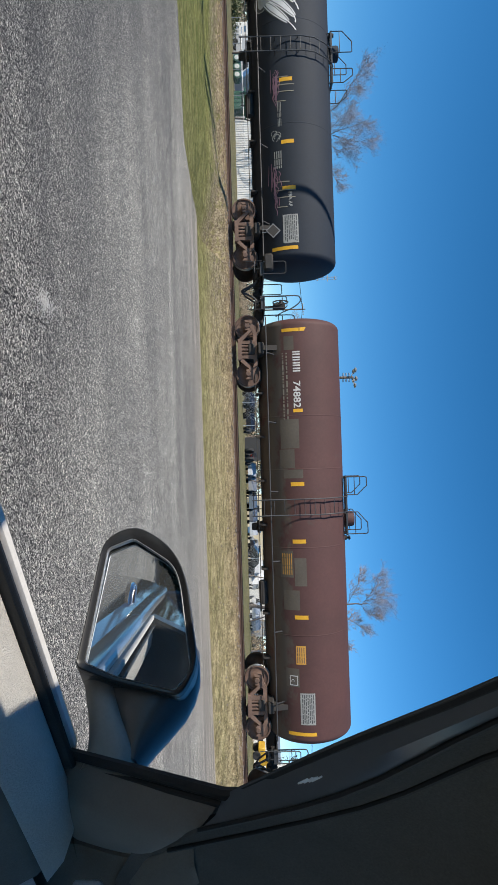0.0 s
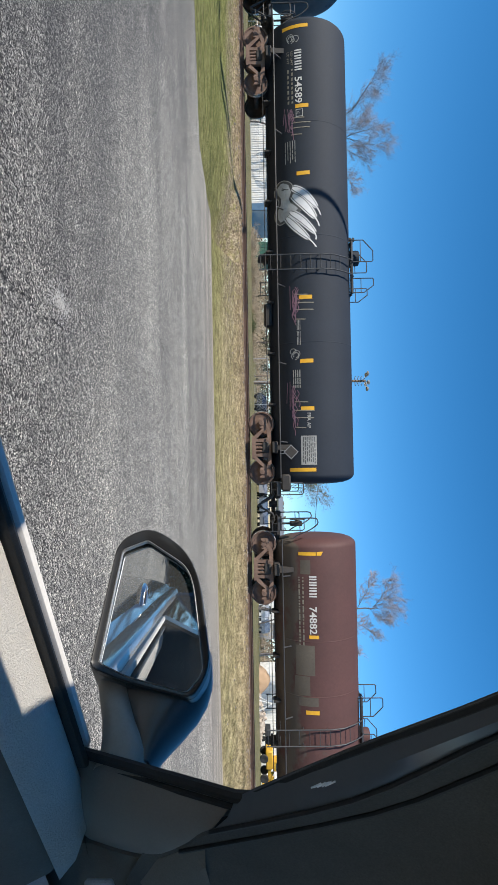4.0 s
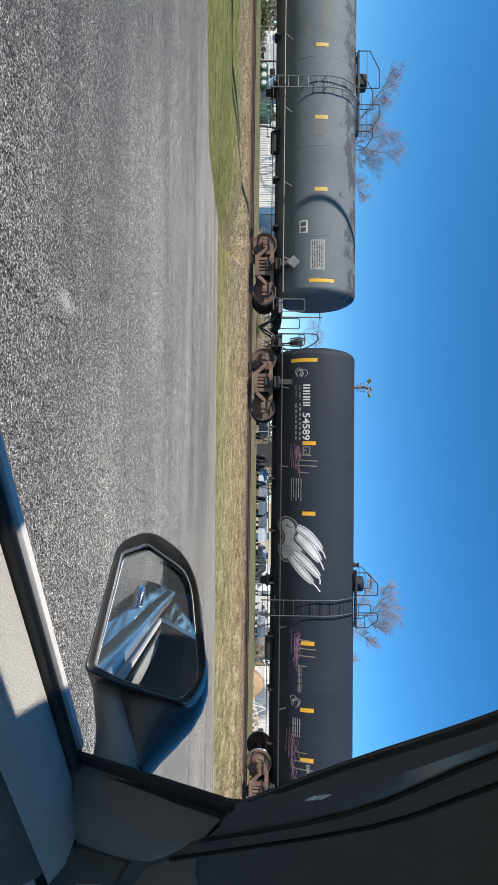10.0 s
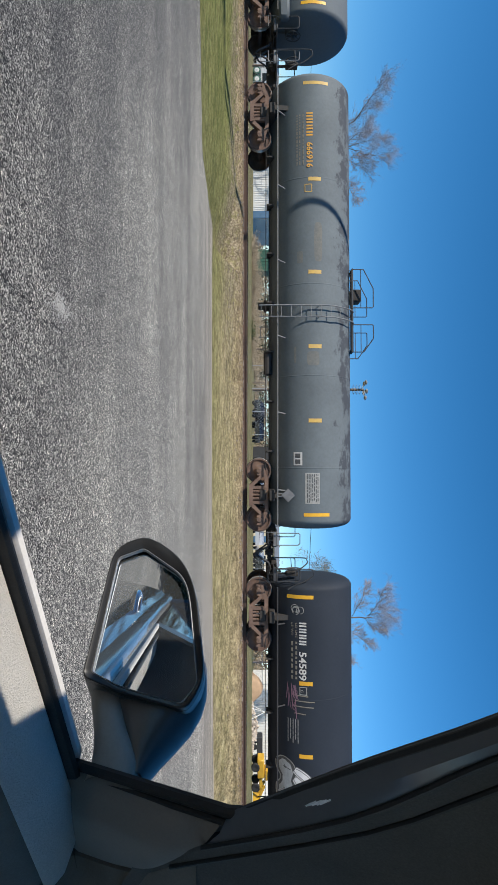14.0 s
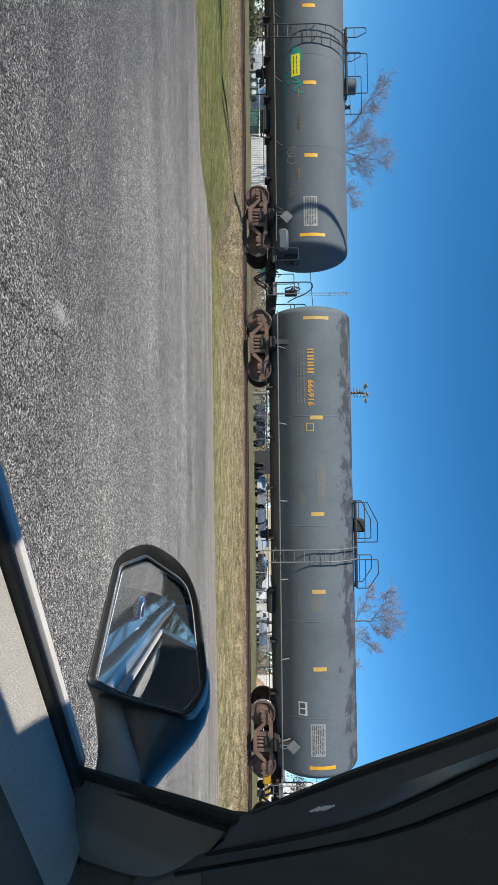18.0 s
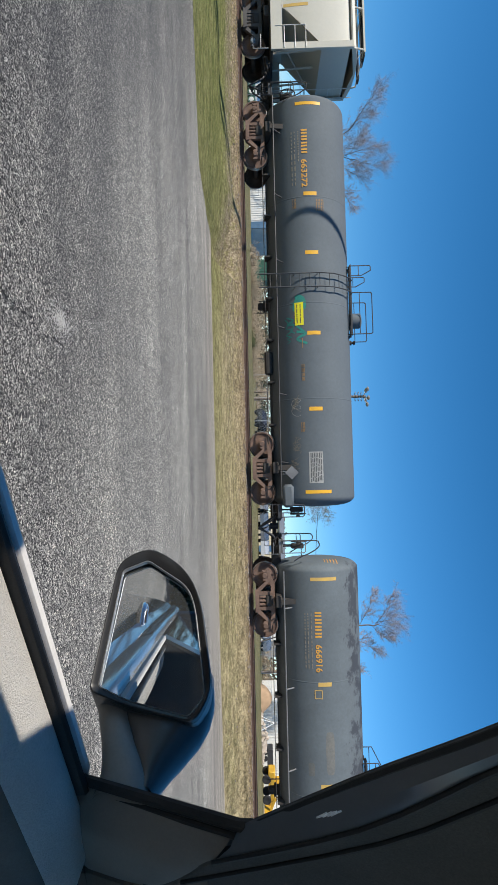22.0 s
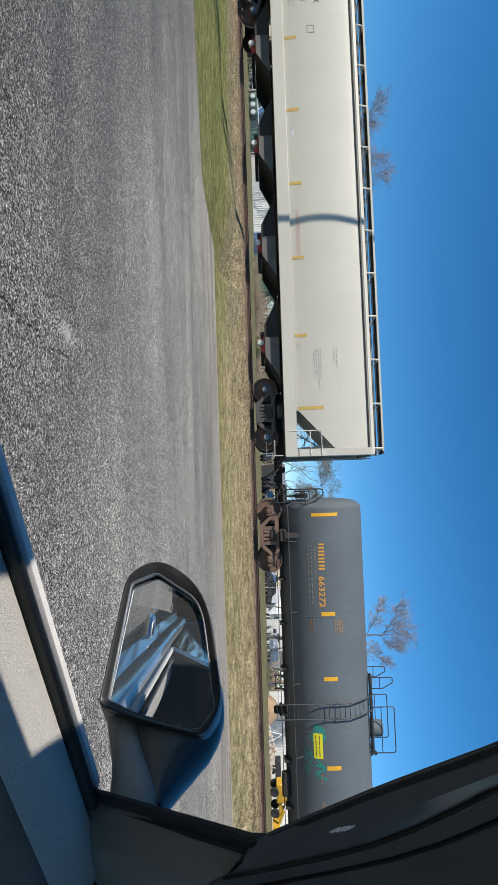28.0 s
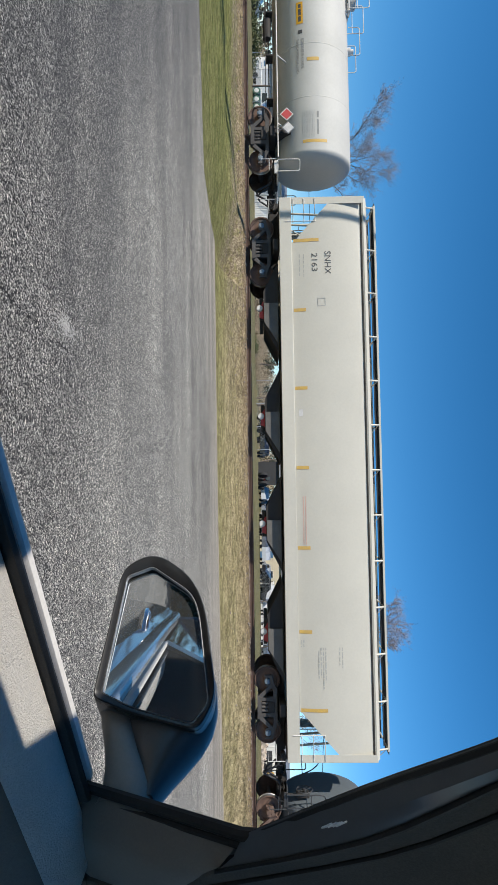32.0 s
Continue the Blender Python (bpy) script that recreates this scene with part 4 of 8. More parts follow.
        for a, b, h, kind_ in hoops:
            a, b = a - self.mid, b - self.mid
            for y in (-0.68, 0.66):
                s = Shape()
                if kind_ == "square":
                    pts = [(a, y, top), (a, y, top + h - 0.05), (a + 0.05, y, top + h), (b - 0.05, y, top + h), (b, y, top + h - 0.05), (b, y, top)]
                elif kind_ == "right":
                    pts = [(a, y, top), (a, y, top + h - 0.04), (a + 0.04, y, top + h), ((a + b) / 2, y, top + h), (b, y, top + h * 0.55), (b, y, top)]
                else:
                    pts = [(b, y, top), (b, y, top + h - 0.04), (b - 0.04, y, top + h), ((a + b) / 2, y, top + h), (a, y, top + h * 0.55), (a, y, top)]
                s.pipe(pts, 0.02, 7)
                s.pipe([(a, y, top + h * 0.42), (b, y, top + h * 0.42)], 0.015, 6)
                part("platform_handrail", s, M[mat], car)
        s = Shape()
        if box:
            s.box((dome_x - self.mid, -0.1, top + dome_h / 2 - 0.02), (dome_r * 2, dome_r * 2.2, dome_h), 0.05)
        else:
            s.lathe([(top - 0.1, dome_r), (top + dome_h - 0.08, dome_r), (top + dome_h - 0.03, dome_r * 0.96), (top + dome_h, dome_r * 0.8), (top + dome_h + 0.01, 0.05)], "z", 22, (dome_x - self.mid, -0.1, 0))
        d = part("manway_housing", s, dome_mat or self.shell.data.materials[0], car)
        s = Shape()
        s.lathe([(top + 0.02, dome_r + 0.05), (top + 0.06, dome_r + 0.05)], "z", 22, (dome_x - self.mid, -0.1, 0))
        part("manway_flange", s, M["under"], d)
        if valve_x is not None:
            s = Shape()
            s.lathe([(top - 0.05, 0.09), (top + 0.06, 0.09), (top + 0.07, 0.05), (top + 0.13, 0.05), (top + 0.14, 0.09), (top + 0.2, 0.07), (top + 0.21, 0.02)], "z", 12, (valve_x - self.mid, -0.15, 0))
            part("vent_valve", s, M["under"], car)


brown = Tank("rusty brown tank car with worn patches along its flank", 2.45, 7.35, 1.55, 2.38, M["brown"], -4.13, 8.76, -6.40, 11.1)
black = Tank("black tank car with a silver graffiti hand shape and pink scrawls", -15.85, 8.32, 1.56, 2.37, M["black"], -23.2, -8.53, -25.35, -6.40)
gray = Tank("gray tank car with sooty smears along its crown", -34.78, 8.12, 1.55, 2.38, M["gray"], -41.87, -27.54, -44.45, -25.35, rail_mat="graypipe")
slate = Tank("slate gray tank car with teal graffiti and a yellow sticker", -52.93, 7.37, 1.55, 2.36, M["gray2"], -59.39, -46.64, -61.45, -44.45)
white = Tank("white tank car with white railings and a red placard", -91.9, 7.75, 1.5, 2.50, M["white"], -98.8, -84.97, -100.9, -82.95, "gray", "whitepipe")
first = Tank("dark gray tank car ahead of the brown one", 19.9, 7.6, 1.55, 2.38, M["gray"], 13.2, 26.6, 11.1, 28.7)


# ---- marks and fittings on each tank car ----
def stripes(car, z0, z1, tape, *at_):
    for x in at_:
        car.patch("reflective_stripe", x - 0.07, x + 0.07, z0, z1, tape)


def wiggle(x0, x1, z0, z1, n, rnd, amp=1.0):
    """A hasty zigzag of spray paint within a box."""
    pts = []
    for i in range(n):
        k = i / (n - 1)
        pts.append((x0 + (x1 - x0) * k + rnd.uniform(-0.04, 0.04), z0 + (z1 - z0) * (0.5 + 0.5 * amp * rnd.uniform(-1, 1))))
    return pts


def mark_bars(car, x0, x1, z0, z1, mat):
    """An owner's mark, as plain upright strokes of its size."""
    w = (x1 - x0) / 4
    for i in range(4):
        for q in (0.0, 0.45):
            car.patch("owner_mark", x0 + (i + q) * w, x0 + (i + q + 0.26) * w, z0, z1, mat, off=0.01)


M["fadedmark"] = surface("faded_stencil_paint", (0.26, 0.23, 0.18), (0.18, 0.16, 0.13), 6, 40, 0.8, grain=0.4, bump=0)
rnd = random.Random(7)

# brown
stripes(brown, 1.86, 2.33, "yellow", 0.83, 2.87, 5.55)
brown.patch("reflective_stripe", -1.86, -1.74, 2.02, 2.36, "yellow")
brown.patch("end_stripe", -4.78, -4.66, 1.69, 2.30, "yellow")
brown.draw("end_stripe_piece", [[(-4.78, 2.33), (-4.66, 2.33), (-4.66, 2.48), (-4.80, 2.56)]], "yellow")
brown.patch("end_stripe", 9.57, 9.69, 1.53, 2.50, "yellow")
mark_bars(brown, -3.94, -3.14, 2.05, 2.31, "whitemark")
brown.stencil("car_number", "74882", -2.86, -1.90, 2.04, 2.30, "whitemark", "white stencilled car number")
for z, ws in ((1.83, (0.3, 0.5, 0.9, 0.3, 0.8)), (1.70, (0.25, 0.9, 0.3, 1.0, 0.5, 0.4))):
    brown.bars("small_stencil", -3.9, -1.5, z, 0.05, [w * q for w in ws for q in (0.3, 0.45, 0.25)], "fadedmark", 0.10)
for a, b, c, d in ((-1.50, -0.45, 1.55, 2.20), (-0.42, 0.25, 1.50, 2.02), (0.30, 0.62, 1.62, 2.3), (3.2, 4.15, 1.42, 1.86), (3.46, 4.45, 1.90, 2.32), (4.6, 5.3, 1.5, 2.05), (7.35, 8.0, 1.5, 1.95), (-4.5, -4.0, 1.75, 2.1)):
    brown.patch("worn_patch", a, b, c, d, "primer", "gray-brown worn primer patch", 0.003)
for i in range(5):
    brown.bars("small_stencil", 3.3, 4.05, 1.50 + i * 0.075, 0.028, (0.4, 0.7, 0.3, 0.5), "orangemark", 0.08)
brown.patch("orange_label", 6.55, 7.2, 1.86, 2.2, "orangemark")
for i in range(4):
    brown.bars("small_stencil", 6.6, 7.15, 1.91 + i * 0.075, 0.03, (0.5, 0.3, 0.6), "primer", 0.08)
brown.frame_mark("boxed_mark", 7.6, 7.95, 1.62, 1.9, 0.03, "whitemark")
brown.stencil("boxed_letter", "C", 7.72, 7.83, 1.67, 1.77, "whitemark")
brown.data_panel(8.2, 9.3, 1.96, 2.48)
brown.ladder(1.36, 1.92)
brown.platform(0.62, 2.80, [(0.65, 1.31, 0.78, "right"), (1.95, 2.75, 0.78, "left")], 2.24, valve_x=2.95)
brown.ringseam(-1.62, 0.3, 3.1, 6.2)

# black
stripes(black, 1.88, 2.35, "yellow", -20.97, -18.47, -13.92, -11.61, -9.90)
black.patch("end_stripe", -24.03, -23.90, 1.46, 2.38, "yellow")
black.patch("end_stripe", -7.77, -7.64, 1.46, 2.38, "yellow")
mark_bars(black, -23.08, -22.24, 1.88, 2.13, "whitemark")
black.stencil("car_number", "54589", -22.06, -21.08, 1.87, 2.13, "whitemark", "white stencilled car number")
black.stencil("load_text", "LD LMT", -23.05, -22.52, 1.745, 1.815, "fadedmark", "faded gray stencilled load words")
black.bars("small_stencil", -22.4, -21.1, 1.78, 0.06, (0.12, 0.2, 0.2, 0.14, 0.16, 0.2, 0.2, 0.14), "fadedmark", 0.10)
black.stencil("load_text", "LT WT", -23.05, -22.60, 1.605, 1.675, "fadedmark", "faded gray stencilled load words")
black.bars("small_stencil", -22.4, -21.1, 1.64, 0.06, (0.2, 0.18, 0.16, 0.14, 0.2, 0.16, 0.16), "fadedmark", 0.10)
black.frame_mark("boxed_mark", -20.85, -20.57, 1.89, 2.15, 0.025, "panel")
black.stencil("boxed_letter", "C", -20.76, -20.66, 1.93, 2.02, "panel")
for x0, x1, z0, z1 in ((-20.95, -19.62, 1.50, 2.05), (-14.5, -12.75, 1.50, 2.05), (-10.8, -8.8, 1.45, 2.0)):
    lines, span = [], x1 - x0
    for k in range(8):
        left = x0 + span * rnd.uniform(0, 0.55)
        lines.append(smooth_line(wiggle(left, left + span * rnd.uniform(0.2, 0.45), z0 + 0.12 * rnd.random(), z1 - 0.22 * rnd.random(), 5, rnd, 0.4)))
    for k in range(8):
        left, z = x0 + span * rnd.uniform(-0.05, 0.45), rnd.uniform(z0 - 0.03, z1 - 0.22)
        lines.append([(left, z), (left + span * rnd.uniform(0.3, 0.55), z + rnd.uniform(-0.07, 0.07))])
    rises = []
    for k, reach in ((0.30, 0.14), (0.44, 0.36), (0.62, 0.34), (0.80, 0.05)):
        x = x0 + span * (k + rnd.uniform(-0.05, 0.05))
        rises.append([(x, z0 + 0.22), (x + 0.03, z1 + reach)])
    black.stroke("pink_rise", rises, 0.034, "fadedmark", "pale straight spray strokes")
    black.stroke("pink_scrawl", lines, 0.02, "pink", "faded pink spray scrawl")
for x0, x1, z0, z1 in ((-23.85, -23.35, 1.6, 2.15), (-12.1, -11.65, 1.5, 1.9)):
    curls = []
    for k in range(4):
        cx, cz, rr = rnd.uniform(x0 + 0.12, x1 - 0.12), rnd.uniform(z0 + 0.12, z1 - 0.12), rnd.uniform(0.08, 0.14)
        curls.append([(cx + rr * math.cos(a), cz + rr * math.sin(a)) for a in np.linspace(0, 5.6, 14)])
    black.stroke("white_curl", curls, 0.02, "panel", "thin white looped spray tag")
for k in range(5):
    z = 1.5 + k * 0.085
    black.bars("small_stencil", -19.72, -18.9 - 0.12 * (k % 2), z, 0.025, (0.8, 0.3, 0.5), "panel", 0.06)
for k in range(3):
    black.bars("small_stencil", -13.1, -12.2, 1.80 + k * 0.05, 0.02, (0.6, 0.3, 0.5), "panel", 0.06)
for k in range(4):
    black.bars("small_stencil", -11.3, -10.65, 1.64 + k * 0.075, 0.035, (0.5, 0.4, 0.2), "panel", 0.05)
black.stencil("stencil", "FRA AP", -9.74, -9.20, 2.09, 2.22, "panel")
black.data_panel(-8.92, -7.88, 1.86, 2.41)
# the silver hand: a lobed palm low down and four long fingers that stream up and to the right
palm = smooth_line([(-18.12, 1.16), (-18.26, 1.33), (-18.12, 1.60), (-17.83, 1.69), (-17.58, 1.60), (-17.40, 1.66), (-17.31, 1.82), (-17.17, 1.94), (-17.08, 1.80), (-17.02, 1.60), (-16.88, 1.46), (-16.80, 1.30),
                    (-16.97, 1.19), (-17.27, 1.18), (-17.48, 1.30), (-17.70, 1.30), (-17.88, 1.18), (-18.12, 1.16)], 5)
black.stroke("palm_glow", [[tuple(p) for p in palm]], 0.19, "panel", off=0.004)
black.stroke("palm_outline", [[tuple(p) for p in palm]], 0.13, "darkmark", off=0.006)
s_ = Shape()
top_z = [(-18.24, 1.40), (-18.12, 1.58), (-17.83, 1.67), (-17.58, 1.59), (-17.42, 1.65), (-17.31, 1.80), (-17.17, 1.92), (-17.08, 1.78), (-17.02, 1.59), (-16.90, 1.46), (-16.82, 1.34)]
low_z = [(-18.24, 1.30), (-18.12, 1.18), (-17.88, 1.20), (-17.70, 1.31), (-17.48, 1.31), (-17.27, 1.19), (-16.97, 1.20), (-16.82, 1.28)]
cols = np.linspace(-18.24, -16.82, 48)
hi, lo = np.interp(cols, *zip(*top_z)), np.interp(cols, *zip(*low_z))
s_.grid([[black.at(x - black.mid, b + (a - b) * k / 7, 0.009) for x, a, b in zip(cols, hi, lo)] for k in range(8)])
part("silver_palm", s_, M["silver"], black.ob, "silver spray-painted palm", fix=False)
black.stroke("palm_crease", [smooth_line([(-18.05, 1.36), (-17.98, 1.46), (-17.94, 1.58)], 4), smooth_line([(-18.02, 1.34), (-17.95, 1.42)], 3)], 0.03, "darkmark", off=0.012)
for x0, z0, xm, zm, x1, z1, xt, zt, w in ((-17.98, 1.72, -17.70, 2.13, -17.20, 2.58, -16.90, 2.72, 0.135), (-17.70, 1.73, -17.32, 2.11, -16.80, 2.53, -16.50, 2.66, 0.16),
                                          (-17.10, 1.62, -16.76, 2.03, -16.25, 2.51, -16.00, 2.53, 0.13), (-16.92, 1.49, -16.50, 1.83, -16.04, 2.27, -15.73, 2.54, 0.125)):
    mids = smooth_line([(x0, z0), (xm, zm), (x1, z1)], 7)
    half_w = [w * max(0.05, math.sin(math.pi * min(1, 0.12 + k / 14 * 0.84)) ** 0.5) for k in range(15)]
    for nm, grow_, mat, off in (("finger_edge", 0.05, "darkmark", 0.005), ("finger_rim", 0.018, "chalk", 0.0075), ("finger_line", -0.02, "darkmark", 0.0095), ("finger", -0.045, "chalk", 0.0115)):
        s_ = Shape()
        rows_ = []
        for i, (p, hw) in enumerate(zip(mids, half_w)):
            d = (mids[min(i + 1, 14)] - mids[max(i - 1, 0)]).normalized()
            nrm = Vector((-d.y, d.x)) * max(0.006, hw + grow_)
            rows_.append([black.at(*(p + nrm * q - Vector((black.mid, 0))), off) for q in (-1, -0.5, 0, 0.5, 1)])
        s_.grid(rows_)
        part(nm, s_, M[mat], black.ob, "white spray-painted finger with a streaming tip" if nm == "finger" else "", fix=False)
    black.stroke("finger_drip", [[(x1 - 0.05, z1 - 0.04), ((x1 + xt) / 2, (z1 + zt) / 2 + 0.02), (xt, zt)]], 0.04, "chalk", off=0.012)
black.ladder(-15.44, -14.90)
black.platform(-16.30, -14.25, [(-16.27, -15.45, 0.80, "left"), (-14.82, -14.28, 0.80, "right")], -15.77, valve_x=-16.48)
black.placard(-8.35, 1.50, "under", 0.2)
black.ringseam(-20.4, -16.2, -12.3)

# gray
stripes(gray, 2.23, 2.70, "dulltape", -39.06, -35.62, -32.90, -30.22)
gray.patch("end_stripe", -42.74, -42.62, 2.05, 2.97, "dulltape")
gray.patch("end_stripe", -26.92, -26.80, 2.05, 2.97, "yellow")
mark_bars(gray, -41.55, -40.60, 2.17, 2.40, "orangemark")
gray.stencil("car_number", "666916", -40.42, -39.48, 2.17, 2.40, "orangemark", "orange stencilled car number")
for z, ws in ((2.05, (0.3, 0.5, 0.3, 0.6)), (1.93, (0.2, 0.3, 0.5, 0.2, 0.6)), (1.83, (0.25, 0.25, 0.5, 0.3, 0.5))):
    gray.bars("small_stencil", -41.5, -39.6, z, 0.04, [w * q for w in ws for q in (0.4, 0.25, 0.35)], "fadedmark", 0.07)
gray.frame_mark("boxed_mark", -38.87, -38.57, 2.10, 2.37, 0.025, "dulltape")
M["rubbed"] = surface("rubbed_tan_paint", (0.155, 0.15, 0.135), (0.125, 0.132, 0.132), 3, 14, 0.8, grain=0.25, bump=0.02)
for x0, x1, z0, z1 in ((-37.45, -36.0, 2.44, 2.74), (-36.4, -35.95, 1.82, 2.04), (-32.72, -32.2, 2.18, 2.62), (-32.9, -32.3, 1.72, 1.80)):
    xm, zm = (x0 + x1) / 2, (z0 + z1) / 2
    gray.draw("bare_patch", [[(xm + (x1 - x0) / 2 * math.copysign(abs(math.cos(a)) ** 0.45, math.cos(a)), zm + (z1 - z0) / 2 * math.copysign(abs(math.sin(a)) ** 0.45, math.sin(a))) for a in np.linspace(0, 2 * math.pi, 25)[:-1]]], "rubbed", "faded rubbed patch", 0.003)
gray.patch("number_board", -29.09, -28.62, 1.70, 2.0, "whitemark", "white board with two dark squares")
for x in (-29.04, -28.83):
    gray.patch("board_square", x, x + 0.16, 1.75, 1.93, "darkmark", off=0.012)
gray.data_panel(-28.35, -27.25, 2.10, 2.62)
gray.placard(-27.55, 1.50, "graypipe", 0.18)
gray.head_label(-1.15, -0.62, 2.62, 3.06, 5, "orangemark", "rows of small orange print")
gray.ladder(-34.37, -33.95, "graypipe")
gray.platform(-36.02, -32.85, [(-35.99, -34.53, 0.80, "left"), (-33.89, -32.86, 0.80, "right")], -35.1, "pipe", 0.24, 0.42, box=True, dome_mat=M["under"])
gray.ringseam(-39.12, -35.2, -31.85, -28.52)

# slate
stripes(slate, 2.18, 2.66, "yellow", -56.66, -54.45, -51.48, -48.72)
slate.patch("end_stripe", -60.17, -60.05, 1.95, 2.88, "yellow")
slate.patch("end_stripe", -45.81, -45.69, 1.97, 2.90, "yellow")
mark_bars(slate, -59.10, -58.12, 2.14, 2.36, "orangemark")
slate.stencil("car_number", "663272", -57.96, -56.90, 2.12, 2.34, "orangemark", "orange stencilled car number")
for z, ws in ((2.03, (0.3, 0.5, 0.3, 0.6)), (1.90, (0.2, 0.3, 0.6, 0.4)), (1.79, (0.25, 0.25, 0.6, 0.4))):
    slate.bars("small_stencil", -59.05, -57.0 if z < 2 else -57.9, z, 0.04, [w * q for w in ws for q in (0.4, 0.25, 0.35)], "fadedmark", 0.09)
for z in (1.79, 1.84, 1.89):
    slate.bars("small_stencil", -56.5, -56.12, z, 0.022, (0.3, 0.3, 0.4), "fadedorange", 0.06)
for z in (2.65, 2.71, 2.77, 2.83, 2.89):
    slate.bars("small_stencil", -56.45, -56.0, z, 0.026, (0.2, 0.3, 0.25, 0.2), "fadedorange", 0.05)
slate.patch("yellow_sticker", -52.62, -51.78, 1.75, 2.06, "sticker", "bright yellow sticker with two lines of print")
for z in (1.83, 1.95):
    slate.bars("sticker_print", -52.55, -51.86, z, 0.03, (0.25, 0.3, 0.2, 0.4), "primer", 0.05)
for line, w in ((((1.80, -51.56), (2.12, -51.46), (1.82, -51.28), (2.17, -51.10)), 0.085), (((1.46, -52.10), (1.69, -51.98), (1.48, -51.85), (1.76, -51.82)), 0.055),
                (((1.77, -52.80), (1.90, -52.86), (2.07, -52.75), (2.12, -52.53)), 0.10), (((1.76, -51.82), (1.97, -51.62), (2.16, -51.44)), 0.08),
                (((1.48, -51.44), (1.58, -51.38), (1.48, -51.31), (1.58, -51.23), (1.48, -51.16)), 0.03), (((1.40, -52.05), (1.53, -51.86), (1.43, -51.72), (1.66, -51.62), (1.45, -51.46), (1.64, -51.36)), 0.035), (((1.62, -51.95), (1.70, -51.75), (1.60, -51.62), (1.74, -51.5)), 0.035), (((1.66, -52.63), (1.69, -52.60)), 0.05), (((1.60, -52.50), (1.63, -52.47)), 0.05)):
    slate.stroke("teal_graffiti", [smooth_line([(x, z) for z, x in line])], w, "teal", "teal spray-painted scrawl", off=0.005)
for x0, z0 in ((-49.2, 1.72), (-47.7, 1.70), (-47.0, 1.62)):
    slate.stroke("chalk_loops", [smooth_line(wiggle(x0 + 0.06 * k, x0 + 0.45 + 0.05 * k, z0 - 0.18, z0 + 0.2, 9, rnd, 0.8)) for k in range(3)], 0.012, "fadedmark", "faint chalk scribble")
slate.draw("teal_blob", [[(p.x, p.y) for p in smooth_line([(-52.9, 1.85), (-52.75, 2.12), (-52.5, 2.16), (-52.35, 2.09), (-52.3, 1.72), (-52.6, 1.70), (-52.9, 1.85)], 4)][:-1]], "teal", off=0.0045)
slate.data_panel(-47.18, -46.06, 2.12, 2.62)
slate.brake_wheel(7.98, -1)
slate.placard(-46.45, 1.50, "graypipe", 0.18)
for z in (1.96, 2.0, 2.04):
    slate.bars("small_stencil", -50.35, -49.75, z, 0.02, (0.2, 0.3, 0.2, 0.25), "fadedorange", 0.05)
slate.bars("small_stencil", -51.3, -50.95, 2.0, 0.025, (0.4, 0.6), "fadedorange", 0.05)
for z in (1.90, 1.95, 2.0):
    slate.bars("small_stencil", -48.25, -47.9, z, 0.025, (0.5, 0.3, 0.4), "fadedorange", 0.05)
slate.stroke("white_curl", [[(-49.1 + 0.12 * math.cos(a) + 0.04 * a, 1.72 + 0.16 * math.sin(a)) for a in np.linspace(0, 14, 40)]], 0.014, "panel", "faint chalk loops")
s_ = Shape()
s_.box((-45.62 - slate.mid, -1.34, 1.36), (0.82, 0.36, 0.40), 0.09)
part("air_reservoir", s_, M["gray2"], slate.ob)
s_ = Shape()
s_.box((-7.25 - black.mid, -1.3, 1.30), (0.6, 0.34, 0.34), 0.06)
part("air_reservoir", s_, M["under"], black.ob)
slate.ladder(-53.65, -53.15)
slate.platform(-54.25, -51.55, [(-54.21, -53.83, 0.78, "right"), (-53.18, -51.60, 0.80, "square")], -52.24, dome_h=0.45, valve_x=-51.38)
slate.ringseam(-56.55, -52.6, -49.1)

# white
stripes(white, 2.25, 2.70, "dulltape", -87.66, -90.4)
white.patch("end_stripe", -84.52, -84.40, 2.05, 2.95, "dulltape")
white.patch("yellow_label", -89.98, -89.11, 1.89, 2.13, "yellow")
white.bars("label_print", -89.9, -89.2, 2.01, 0.1, (0.3, 0.5, 0.4), "darkmark", 0.06)
white.patch("small_mark", -88.86, -88.72, 1.95, 2.1, "darkmark")
white.stencil("warning_text", "ETHYLENE OXIDE", -88.5, -87.30, 2.05, 2.15, "fadeddark", "dark gray stencilled warning")
white.stencil("warning_text", "INHALATION HAZARD", -88.5, -87.15, 1.87, 1.97, "fadeddark", "dark gray stencilled warning")
for k in range(8):
    white.bars("small_stencil", -85.65, -84.6, 2.07 + k * 0.06, 0.025, (0.4, 0.3, 0.5, 0.2), "ghostmark", 0.06)
white.bars("small_stencil", -85.6, -84.7, 2.62, 0.07, (0.3, 0.7), "fadeddark", 0.1)
white.placard(-85.5, 1.46, "red", 0.19)
white.placard(-84.98, 1.51, "whitemark", 0.19)
white.ladder(-92.2, -91.7, "whitepipe")
white.platform(-93.2, -90.2, [(-93.2, -92.3, 0.8, "left"), (-91.5, -90.3, 0.8, "square")], -91.0, "whitepipe")
s_ = Shape()
for y in (-0.5, 0.5):
    s_.pipe([(-89.64 - white.mid, y, 3.98), (-89.64 - white.mid, y, 4.36), (-89.58 - white.mid, y, 4.42), (-88.55 - white.mid, y, 4.42), (-88.49 - white.mid, y, 4.36), (-88.49 - white.mid, y, 3.98)], 0.02, 7)
s_.lathe([(3.95, 0.16), (4.12, 0.16), (4.13, 0.1), (4.24, 0.1), (4.25, 0.02)], "z", 14, (-89.0 - white.mid, 0, 0))
part("valve_guard", s_, M["whitepipe"], white.ob)
white.ringseam(-88.3, -86.2)

